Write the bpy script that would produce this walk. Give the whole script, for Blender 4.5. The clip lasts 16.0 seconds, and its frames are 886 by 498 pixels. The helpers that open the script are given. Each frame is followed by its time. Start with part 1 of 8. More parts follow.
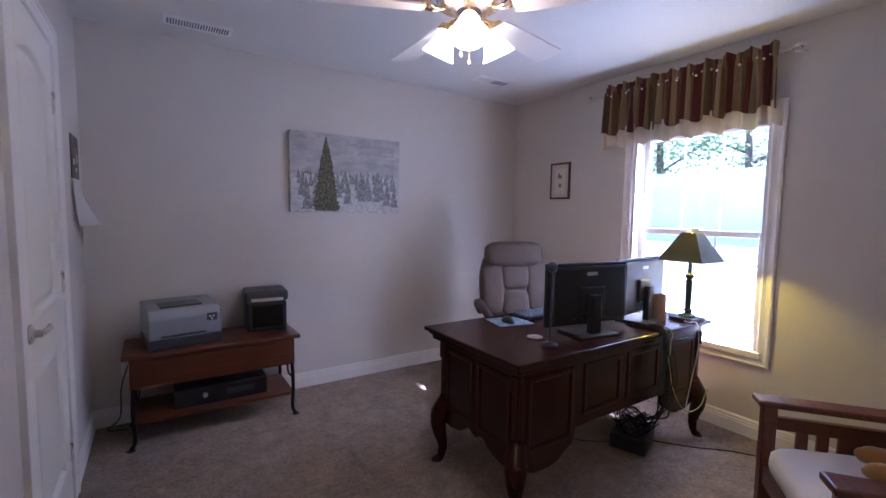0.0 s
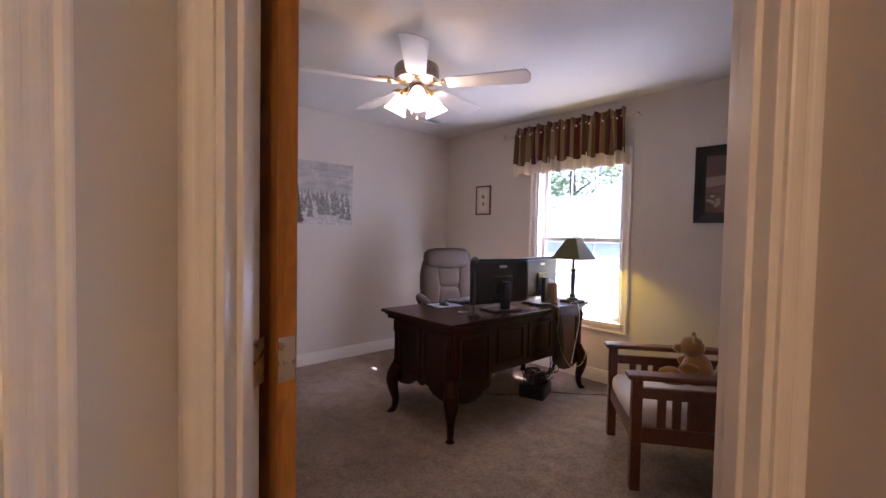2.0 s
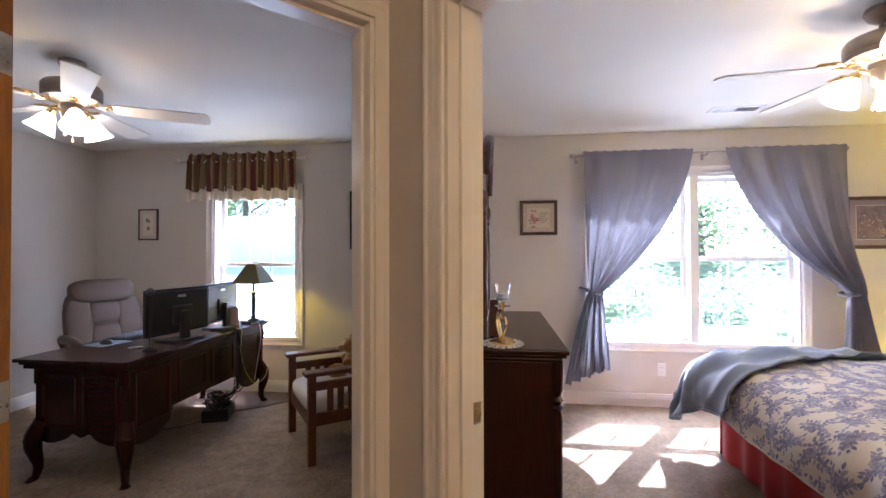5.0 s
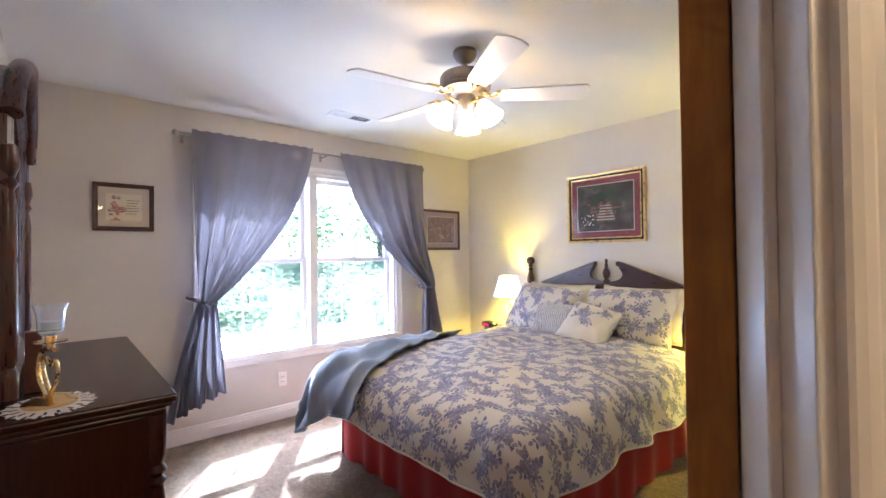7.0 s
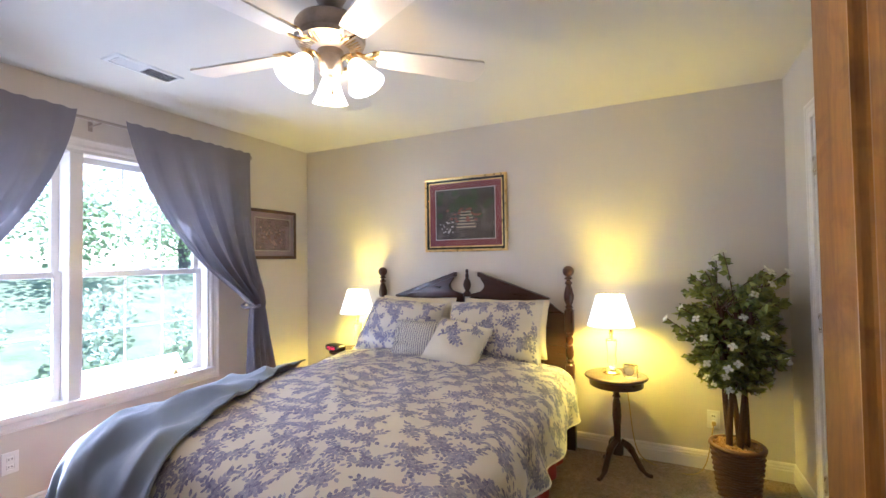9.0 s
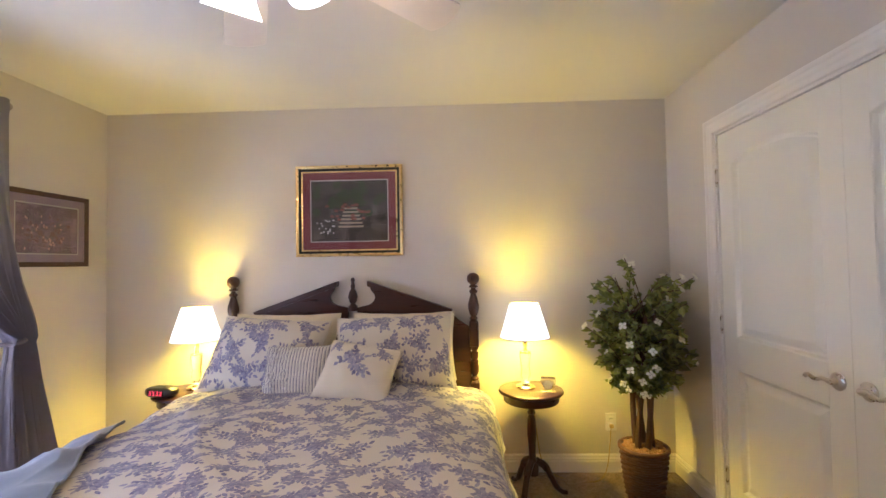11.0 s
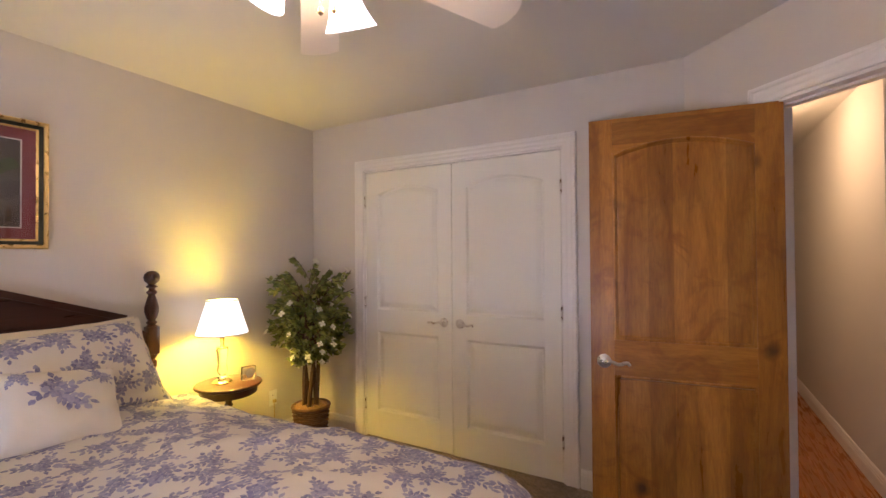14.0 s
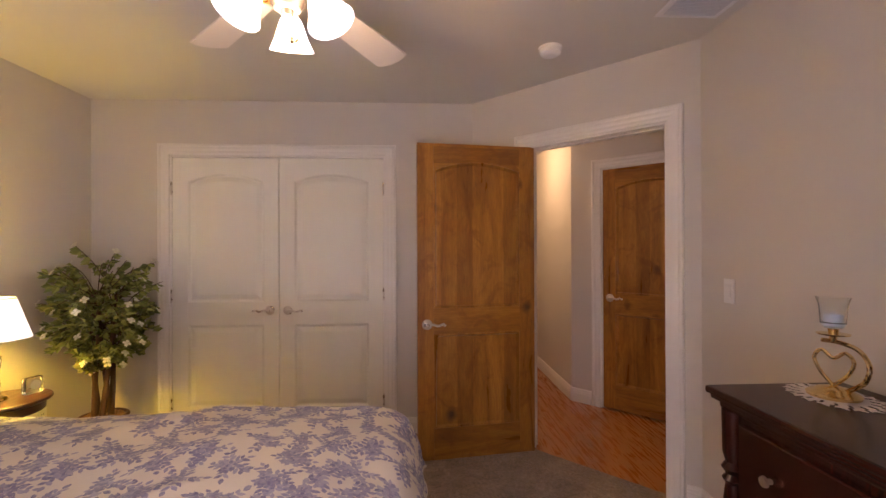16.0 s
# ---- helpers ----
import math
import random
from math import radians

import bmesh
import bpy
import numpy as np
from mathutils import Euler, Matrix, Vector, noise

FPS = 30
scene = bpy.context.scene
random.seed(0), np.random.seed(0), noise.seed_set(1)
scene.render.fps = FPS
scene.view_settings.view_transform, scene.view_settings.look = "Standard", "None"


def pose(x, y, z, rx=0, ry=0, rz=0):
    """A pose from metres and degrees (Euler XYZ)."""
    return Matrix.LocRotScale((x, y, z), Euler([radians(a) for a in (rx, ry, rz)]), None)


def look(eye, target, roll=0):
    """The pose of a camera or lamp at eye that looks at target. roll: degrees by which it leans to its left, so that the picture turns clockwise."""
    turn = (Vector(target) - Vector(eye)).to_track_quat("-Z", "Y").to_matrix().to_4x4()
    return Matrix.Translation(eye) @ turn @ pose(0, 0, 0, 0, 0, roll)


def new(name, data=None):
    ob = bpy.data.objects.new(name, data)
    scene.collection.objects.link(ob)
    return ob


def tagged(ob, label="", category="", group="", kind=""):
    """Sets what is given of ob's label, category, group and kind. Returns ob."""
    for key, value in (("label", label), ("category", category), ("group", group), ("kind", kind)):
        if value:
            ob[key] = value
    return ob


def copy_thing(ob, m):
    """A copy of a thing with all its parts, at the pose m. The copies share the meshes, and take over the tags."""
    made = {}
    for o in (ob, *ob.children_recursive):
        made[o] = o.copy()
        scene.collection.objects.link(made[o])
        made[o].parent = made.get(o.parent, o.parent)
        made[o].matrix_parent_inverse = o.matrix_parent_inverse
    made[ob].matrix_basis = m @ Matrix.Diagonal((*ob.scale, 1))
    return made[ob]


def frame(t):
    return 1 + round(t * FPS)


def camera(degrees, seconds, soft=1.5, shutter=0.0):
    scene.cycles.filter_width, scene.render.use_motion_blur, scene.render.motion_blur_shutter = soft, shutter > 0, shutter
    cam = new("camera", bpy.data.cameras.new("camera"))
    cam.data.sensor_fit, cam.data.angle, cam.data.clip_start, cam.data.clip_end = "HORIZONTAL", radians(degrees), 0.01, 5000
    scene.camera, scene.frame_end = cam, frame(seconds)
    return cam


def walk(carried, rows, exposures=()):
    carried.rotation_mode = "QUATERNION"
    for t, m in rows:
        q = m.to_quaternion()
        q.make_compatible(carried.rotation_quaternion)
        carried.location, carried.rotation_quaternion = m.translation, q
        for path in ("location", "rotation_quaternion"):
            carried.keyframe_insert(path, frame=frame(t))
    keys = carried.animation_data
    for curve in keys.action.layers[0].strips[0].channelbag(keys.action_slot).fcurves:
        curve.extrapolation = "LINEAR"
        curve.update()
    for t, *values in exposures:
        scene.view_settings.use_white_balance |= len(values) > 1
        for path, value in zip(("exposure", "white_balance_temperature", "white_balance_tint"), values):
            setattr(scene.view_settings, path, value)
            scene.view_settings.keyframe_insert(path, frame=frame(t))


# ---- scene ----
cam = camera(90.7, 16.0)
PATH = [
    (0, (0.338, 0.205, 1.353), (1.433, 1.871, 1.193), 0.9),
    (0.5, (0.202, 0.04, 1.349), (1.309, 1.7, 1.2), 0.9),
    (1, (0.07, -0.124, 1.32), (1.227, 1.503, 1.2), 1.0),
    (1.5, (-0.071, -0.276, 1.305), (1.172, 1.288, 1.207), 1.0),
    (2, (-0.229, -0.393, 1.288), (1.112, 1.089, 1.216), 1.1),
    (2.5, (-0.371, -0.518, 1.298), (1.069, 0.87, 1.249), 0.8),
    (3, (-0.506, -0.644, 1.301), (1.043, 0.621, 1.278), 0.8),
    (3.2, (-0.559, -0.688, 1.301), (1.036, 0.518, 1.288), 0.8),
    (5.3, (-0.708, -0.597, 1.37), (1.292, -0.643, 1.39), -0.3),
    (5.5, (-0.66, -0.586, 1.377), (1.323, -0.848, 1.395), -0.4),
    (6, (-0.53, -0.586, 1.367), (1.337, -1.304, 1.388), -0.5),
    (6.5, (-0.397, -0.617, 1.345), (1.307, -1.664, 1.368), -0.5),
    (7, (-0.242, -0.664, 1.338), (1.261, -1.983, 1.365), -0.7),
    (7.5, (-0.105, -0.75, 1.353), (1.185, -2.278, 1.384), -0.8),
    (8, (0.055, -0.816, 1.371), (1.181, -2.469, 1.402), -1.0),
    (8.5, (0.173, -0.885, 1.359), (1.171, -2.617, 1.4), -1.0),
    (10.8, (0.883, -1.287, 1.371), (1.074, -3.277, 1.435), -0.8),
    (11, (0.957, -1.326, 1.378), (1.029, -3.324, 1.439), -1.0),
    (11.5, (1.154, -1.396, 1.368), (0.915, -3.381, 1.428), -0.9),
    (12, (1.32, -1.438, 1.363), (0.706, -3.341, 1.425), -0.9),
    (12.5, (1.52, -1.454, 1.369), (0.528, -3.19, 1.42), -0.8),
    (13, (1.799, -1.5, 1.386), (0.49, -3.011, 1.422), -0.6),
    (13.5, (2.021, -1.476, 1.392), (0.482, -2.753, 1.424), -0.6),
    (14, (2.247, -1.505, 1.389), (0.502, -2.481, 1.415), -0.4),
    (14.5, (2.428, -1.547, 1.373), (0.555, -2.247, 1.389), -0.4),
    (15, (2.593, -1.605, 1.362), (0.639, -2.033, 1.369), -0.4),
    (15.5, (2.728, -1.728, 1.343), (0.733, -1.88, 1.355), -0.3),
    (16, (2.816, -1.898, 1.351), (0.818, -1.797, 1.355), -0.2),
]
EXPOSURES = [(0.0, 2.93, 4650, 31), (3.2, 2.98, 5700, 36), (5.5, 3.0, 4900, 18), (8.5, 2.58, 4850, 18), (11.0, 2.29, 5150, 25), (15.0, 2.16, 5900, 35), (16.0, 2.02, 6150, 37)]
walk(cam, [(t, look(eye, target, roll)) for t, eye, target, roll in PATH], exposures=EXPOSURES)

# ---- world, sun, large lights ----
SUN_AZ, SUN_EL = radians(-34), radians(47)
world = bpy.data.worlds.new("world")
scene.world = world
world.use_nodes = True
wn = world.node_tree.nodes
sky = wn.new("ShaderNodeTexSky")
sky.sky_type, sky.sun_disc = "NISHITA", False
sky.sun_elevation, sky.sun_rotation = SUN_EL, radians(90) - SUN_AZ
world.node_tree.links.new(sky.outputs[0], wn["Background"].inputs[0])
wn["Background"].inputs[1].default_value = 0.10

sun = new("sun", bpy.data.lights.new("sun", "SUN"))
sun.data.energy, sun.data.angle, sun.data.color = 5.0, radians(0.6), (1.0, 0.95, 0.88)
sun_from = Vector((math.cos(SUN_EL) * math.cos(SUN_AZ), math.cos(SUN_EL) * math.sin(SUN_AZ), math.sin(SUN_EL)))
sun.matrix_world = look(sun_from * 20, (0, 0, 0))


def sky_lamp(name, y, z, w, h, watts, drop):
    """Stands in for the open sky above a window."""
    ob = new(name, bpy.data.lights.new(name, "AREA"))
    ob.data.shape, ob.data.size, ob.data.size_y, ob.data.energy = "RECTANGLE", w, h, watts
    ob.data.color = (0.74, 0.83, 1.0)
    ob.matrix_world = look((4.75, y, z), (2.3, y, z - drop))
    return ob


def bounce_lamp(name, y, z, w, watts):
    """Lamp added in the foot of a window's opening, standing in for the daylight that comes up from the sunlit ground
    outside.
    """
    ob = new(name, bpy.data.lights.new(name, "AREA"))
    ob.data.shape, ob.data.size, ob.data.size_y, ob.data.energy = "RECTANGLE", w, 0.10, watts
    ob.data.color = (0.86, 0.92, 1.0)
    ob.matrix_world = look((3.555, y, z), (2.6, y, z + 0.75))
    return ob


sky_lamp("sky_light_office", 1.77, 2.95, 1.6, 1.1, 9, 1.7)
sky_lamp("sky_light_bedroom", -2.33, 3.15, 2.2, 1.2, 15, 2.45)
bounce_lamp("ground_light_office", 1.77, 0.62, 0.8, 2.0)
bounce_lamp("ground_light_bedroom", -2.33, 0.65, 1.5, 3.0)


def bulb(name, x, y, z, watts, colour, size=0.04):
    ob = new(name, bpy.data.lights.new(name, "POINT"))
    ob.data.energy, ob.data.color, ob.data.shadow_soft_size = watts, colour, size
    ob.location = (x, y, z)
    return ob


WARM = (1.0, 0.68, 0.04)

# ---- small tools ----
def thing(name, label, category, group="", at=(0, 0, 0), turn=0.0):
    ob = new(name)
    ob.empty_display_size = 0.1
    ob.matrix_world = pose(*at, 0, 0, turn)
    return tagged(ob, label, category, group)


def part(name, bm, material, parent=None, label="", smooth=False):
    me = bpy.data.meshes.new(name)
    bmesh.ops.recalc_face_normals(bm, faces=bm.faces)
    bm.to_mesh(me)
    bm.free()
    me.materials.append(material)
    if smooth:
        me.shade_smooth()
        me.set_sharp_from_angle(angle=radians(38))
    ob = new(name, me)
    if parent is not None:
        ob.parent = parent
    if label:
        ob["label"] = label
    return ob


def again(ob, m, parent):
    """One more piece on the same mesh."""
    o = new(ob.name.split(".")[0], ob.data)
    o.parent, o.matrix_local = parent, m
    return o


def box(bm, x0, x1, y0, y1, z0, z1, bevel=0.0, seg=2, m=None):
    vs = [bm.verts.new((x, y, z)) for z in (z0, z1) for y in (y0, y1) for x in (x0, x1)]
    fs = [bm.faces.new([vs[i] for i in q]) for q in ((0, 2, 3, 1), (4, 5, 7, 6), (0, 1, 5, 4), (2, 6, 7, 3), (0, 4, 6, 2), (1, 3, 7, 5))]
    if bevel:
        es = list({e for f in fs for e in f.edges})
        r = bmesh.ops.bevel(bm, geom=es, offset=bevel, segments=seg, affect="EDGES", profile=0.5)
        vs = list({v for v in r["verts"]} | {v for v in vs if v.is_valid})
    if m is not None:
        bmesh.ops.transform(bm, matrix=m, verts=vs)
    return bm


def B(*a, **k):
    return box(bmesh.new(), *a, **k)


def lathe(bm, profile, n=20, m=None):
    """Turns (radius, height) pairs round z."""
    rings = []
    for r, z in profile:
        if r < 1e-5:
            rings.append([bm.verts.new((0, 0, z))])
        else:
            rings.append([bm.verts.new((r * math.cos(2 * math.pi * i / n), r * math.sin(2 * math.pi * i / n), z)) for i in range(n)])
    for a, b in zip(rings, rings[1:]):
        for i in range(n):
            q = [a[i % len(a)], a[(i + 1) % len(a)], b[(i + 1) % len(b)], b[i % len(b)]]
            q = list(dict.fromkeys(q))
            if len(q) > 2:
                bm.faces.new(q)
    for ring in (rings[0], rings[-1]):
        if len(ring) > 2:
            bm.faces.new(ring)
    if m is not None:
        bmesh.ops.transform(bm, matrix=m, verts=[v for r in rings for v in r])
    return bm


def tube(bm, pts, r, n=8, radii=None):
    pts = [Vector(p) for p in pts]
    rings = []
    up = Vector((0.3, 0.2, 1)).normalized()
    for i, p in enumerate(pts):
        d = (pts[min(i + 1, len(pts) - 1)] - pts[max(i - 1, 0)]).normalized()
        a = d.cross(up)
        a = a.normalized() if a.length > 1e-4 else d.orthogonal().normalized()
        b = d.cross(a)
        rr = radii[i] if radii else r
        rings.append([bm.verts.new(p + rr * (math.cos(2 * math.pi * k / n) * a + math.sin(2 * math.pi * k / n) * b)) for k in range(n)])
    for a, b in zip(rings, rings[1:]):
        for k in range(n):
            bm.faces.new((a[k], a[(k + 1) % n], b[(k + 1) % n], b[k]))
    bm.faces.new(rings[0])
    bm.faces.new(rings[-1])
    return bm


def curve_pts(ctrl, n=8):
    """A smooth line through control points."""
    c = [Vector(p) for p in ctrl]
    c = [2 * c[0] - c[1]] + c + [2 * c[-1] - c[-2]]
    out = []
    for i in range(1, len(c) - 2):
        for k in range(n):
            t = k / n
            out.append(0.5 * (2 * c[i] + (c[i + 1] - c[i - 1]) * t + (2 * c[i - 1] - 5 * c[i] + 4 * c[i + 1] - c[i + 2]) * t * t + (3 * c[i] - c[i - 1] - 3 * c[i + 1] + c[i + 2]) * t ** 3))
    return out + [c[-2]]


def offset_line(pts, w, closed=True):
    """Moves a counter-clockwise outline outwards by w, with mitred corners."""
    n, out = len(pts), []
    for i, p in enumerate(pts):
        p = Vector(p)
        dirs = []
        if closed or i > 0:
            dirs.append((p - Vector(pts[i - 1])).normalized())
        if closed or i < n - 1:
            dirs.append((Vector(pts[(i + 1) % n]) - p).normalized())
        ns = [Vector((d.y, -d.x)) for d in dirs]
        m = sum(ns, Vector((0, 0)))
        m = m / max(m.dot(ns[0]), 0.3) if len(ns) > 1 else ns[0]
        out.append(p + w * m)
    return out


def moulding(bm, outline, profile, closed=True, cap=False, face=-1, y=0.0):
    """Sweeps (outward, proud) pairs round an outline in the xz plane; proud counts towards face * y."""
    rings = []
    for w, d in profile:
        rings.append([bm.verts.new((p.x, y + face * d, p.y)) for p in offset_line(outline, w, closed)])
    n = len(outline)
    for a, b in zip(rings, rings[1:]):
        for i in range(n if closed else n - 1):
            bm.faces.new((a[i], a[(i + 1) % n], b[(i + 1) % n], b[i]))
    if not closed:
        bm.faces.new([r[0] for r in rings])
        bm.faces.new([r[-1] for r in rings])
    if cap:
        bm.faces.new(rings[-1])
    return bm


def rect(a, b, z0, z1):
    return [(a, z0), (b, z0), (b, z1), (a, z1)]


def slab(bm, outline, y0, y1):
    """A flat outline in the xz plane, given thickness along y."""
    f = [bm.verts.new((p[0], y0, p[1])) for p in outline]
    g = [bm.verts.new((p[0], y1, p[1])) for p in outline]
    bm.faces.new(f)
    bm.faces.new(list(reversed(g)))
    for i in range(len(f)):
        j = (i + 1) % len(f)
        bm.faces.new((f[i], f[j], g[j], g[i]))
    return bm


def text(name, words, size, m, material, parent, align="CENTER", label=""):
    cu = bpy.data.curves.new(name, "FONT")
    cu.body, cu.size, cu.align_x, cu.extrude = words, size, align, 0.0004
    ob = new(name, cu)
    me = bpy.data.meshes.new_from_object(ob.evaluated_get(bpy.context.evaluated_depsgraph_get()))
    bpy.data.objects.remove(ob)
    me.materials.clear()
    me.materials.append(material)
    ob = new(name, me)
    ob.parent, ob.matrix_local = parent, m
    if label:
        ob["label"] = label
    return ob


# ---- materials ----
class Mat:
    """A principled material and a few shorthands for its nodes."""

    def __init__(self, name, colour=(0.5, 0.5, 0.5), rough=0.5, metal=0.0, spec=0.5):
        self.m = bpy.data.materials.new(name)
        self.m.use_nodes = True
        self.t = self.m.node_tree
        self.b = self.t.nodes["Principled BSDF"]
        self.set("Base Color", (*colour, 1))
        self.set("Roughness", rough)
        self.set("Metallic", metal)
        self.set("Specular IOR Level", spec)

    def set(self, key, v):
        self.b.inputs[key].default_value = v

    def node(self, kind, **k):
        n = self.t.nodes.new(kind)
        for a, v in k.items():
            n.inputs[a.replace("_", " ")].default_value = v
        return n

    def link(self, a, b):
        self.t.links.new(a, b)

    def coords(self, scale=(1, 1, 1), turn=(0, 0, 0), kind="Object", loose=False):
        tc = self.t.nodes.new("ShaderNodeTexCoord")
        mp = self.t.nodes.new("ShaderNodeMapping")
        mp.inputs["Scale"].default_value = scale
        mp.inputs["Rotation"].default_value = turn
        self.link(tc.outputs[kind], mp.inputs["Vector"])
        if loose:
            oi = self.t.nodes.new("ShaderNodeObjectInfo")
            mul = self.node("ShaderNodeMath")
            mul.operation = "MULTIPLY"
            mul.inputs[1].default_value = 37.0
            self.link(oi.outputs["Random"], mul.inputs[0])
            cx = self.t.nodes.new("ShaderNodeCombineXYZ")
            for k in range(3):
                self.link(mul.outputs[0], cx.inputs[k])
            self.link(cx.outputs[0], mp.inputs["Location"])
        return mp.outputs[0]

    def noise(self, vec, scale, detail=4.0, rough=0.5, distort=0.0):
        n = self.node("ShaderNodeTexNoise", Scale=scale, Detail=detail, Roughness=rough, Distortion=distort)
        self.link(vec, n.inputs["Vector"])
        return n.outputs["Fac"]

    def ramp(self, fac, stops, constant=False):
        r = self.t.nodes.new("ShaderNodeValToRGB")
        if constant:
            r.color_ramp.interpolation = "CONSTANT"
        el = r.color_ramp.elements
        while len(el) < len(stops):
            el.new(0.5)
        for e, (p, c) in zip(el, stops):
            e.position, e.color = p, (*c, 1) if len(c) == 3 else c
        self.link(fac, r.inputs[0])
        return r.outputs[0]

    def mix(self, fac, a, b, mode="MIX"):
        n = self.t.nodes.new("ShaderNodeMix")
        n.data_type, n.blend_type = "RGBA", mode
        for s, v in ((n.inputs["Factor"], fac), (n.inputs[6], a), (n.inputs[7], b)):
            if isinstance(v, (int, float)):
                s.default_value = v
            elif isinstance(v, tuple):
                s.default_value = (*v, 1)
            else:
                self.link(v, s)
        return n.outputs[2]

    def colour(self, out):
        self.link(out, self.b.inputs["Base Color"])

    def roughness(self, fac, lo, hi):
        self.link(self.ramp(fac, [(0.3, (lo,) * 3), (0.7, (hi,) * 3)]), self.b.inputs["Roughness"])

    def bump(self, fac, strength, distance=0.002, over=None):
        n = self.node("ShaderNodeBump", Strength=strength, Distance=distance)
        self.link(fac, n.inputs["Height"])
        if over is not None:
            self.link(over, n.inputs["Normal"])
        self.link(n.outputs[0], self.b.inputs["Normal"])
        return n.outputs[0]


def tone(c, k):
    return tuple(min(1.0, v * k) for v in c)


def paint(name, c, rough=0.7, grain=260, strength=0.12, vary=0.04):
    m = Mat(name, c, rough, spec=0.3)
    v = m.coords()
    m.colour(m.mix(m.noise(v, 1.7, 3), tone(c, 1 - vary), tone(c, 1 + vary)))
    n1 = m.bump(m.noise(v, grain, 2), strength, 0.001)
    m.bump(m.noise(v, 9, 3), 0.05, 0.004, over=n1)
    return m.m


def wood(name, dark, light, rough=0.35, along="z", knots=0.0, scale=1.0, coat=0.0, relief=0.08, shine=0.5):
    m = Mat(name, light, rough)
    sc = {"x": (1, 14, 14), "y": (14, 1, 14), "z": (14, 14, 1)}[along]
    v = m.coords(tuple(s * scale for s in sc), loose=True)
    v2 = m.coords((1.6, 1.6, 1.6), loose=True)
    grain = m.noise(v, 3.0, 6, 0.62, 0.6)
    big = m.noise(v2, 1.4, 4, 0.55, 0.8)
    c = m.ramp(grain, [(0.25, dark), (0.55, tone(light, 0.8)), (0.8, light)])
    c = m.mix(m.ramp(big, [(0.3, (0.35,) * 3), (0.7, (0,) * 3)]), c, tone(dark, 1.0))
    if knots:
        vo = m.node("ShaderNodeTexVoronoi", Scale=2.2)
        kc = {"x": (0.8, 1.6, 1.6), "y": (1.6, 0.8, 1.6), "z": (1.6, 1.6, 0.8)}[along]
        m.link(m.coords(kc, loose=True), vo.inputs["Vector"])
        k = m.ramp(vo.outputs["Distance"], [(0.05, (knots,) * 3), (0.17, (0, 0, 0))])
        c = m.mix(k, c, tone(dark, 0.35))
    m.colour(c)
    swing = 1.25 if relief else 1.05
    m.roughness(m.noise(v, 5, 3), rough / swing, min(1, rough * swing))
    m.bump(grain, relief, 0.001)
    m.set("Coat Weight", coat)
    m.set("Coat Roughness", 0.12)
    m.set("Specular IOR Level", shine)
    return m.m


def metal(name, c, rough=0.25):
    m = Mat(name, c, rough, 1.0)
    v = m.coords()
    m.roughness(m.noise(v, 40, 4), rough * 0.7, rough * 1.5)
    return m.m


def plastic(name, c, rough=0.45):
    m = Mat(name, c, rough)
    v = m.coords()
    m.roughness(m.noise(v, 18, 4), rough * 0.85, rough * 1.2)
    m.bump(m.noise(v, 700, 2), 0.08, 0.0005)
    return m.m


def cloth(name, c, rough=0.9, weave=420, vary=0.12, sheen=0.3):
    m = Mat(name, c, rough, spec=0.15)
    v = m.coords()
    m.colour(m.mix(m.noise(v, 6, 4), tone(c, 1 - vary), tone(c, 1 + vary)))
    n1 = m.bump(m.noise(v, weave, 2), 0.35, 0.0012)
    m.bump(m.noise(v, 11, 4, 0.6), 0.25, 0.01, over=n1)
    m.set("Sheen Weight", sheen)
    return m.m


def glow(name, c, power, base=(0.9, 0.9, 0.85)):
    m = Mat(name, base, 0.4)
    m.set("Emission Color", (*c, 1))
    m.set("Emission Strength", power)
    return m.m


def carpet_material():
    m = Mat("carpet", (0.36, 0.31, 0.29), 0.95, spec=0.05)
    v = m.coords()
    a = m.ramp(m.noise(v, 70, 5, 0.8), [(0.34, (0.155, 0.105, 0.066)), (0.66, (0.45, 0.325, 0.215))])
    big = m.ramp(m.noise(v, 7, 5, 0.65, 0.8), [(0.35, (0.70,) * 3), (0.65, (1.15,) * 3)])
    m.colour(m.mix(1.0, a, big, "MULTIPLY"))
    n1 = m.bump(m.noise(v, 75, 5, 0.8), 1.0, 0.02)
    m.bump(m.noise(v, 14, 4), 0.4, 0.012, over=n1)
    m.set("Sheen Weight", 0.25)
    return m.m


def ink_material():
    """Indigo print in a few strengths, one for each leaf or petal."""
    m = Mat("indigo_ink", (0.2, 0.2, 0.4), 0.9, spec=0.15)
    ge = m.t.nodes.new("ShaderNodeNewGeometry")
    c = m.ramp(ge.outputs["Random Per Island"], [(0.0, (0.15, 0.145, 0.265)), (0.45, (0.225, 0.218, 0.35)), (1.0, (0.37, 0.355, 0.455))])
    m.colour(m.mix(m.ramp(m.noise(m.coords(), 110, 3), [(0.42, (0, 0, 0)), (0.65, (0.45,) * 3)]), c, (0.45, 0.43, 0.47)))
    m.set("Sheen Weight", 0.2)
    return m.m


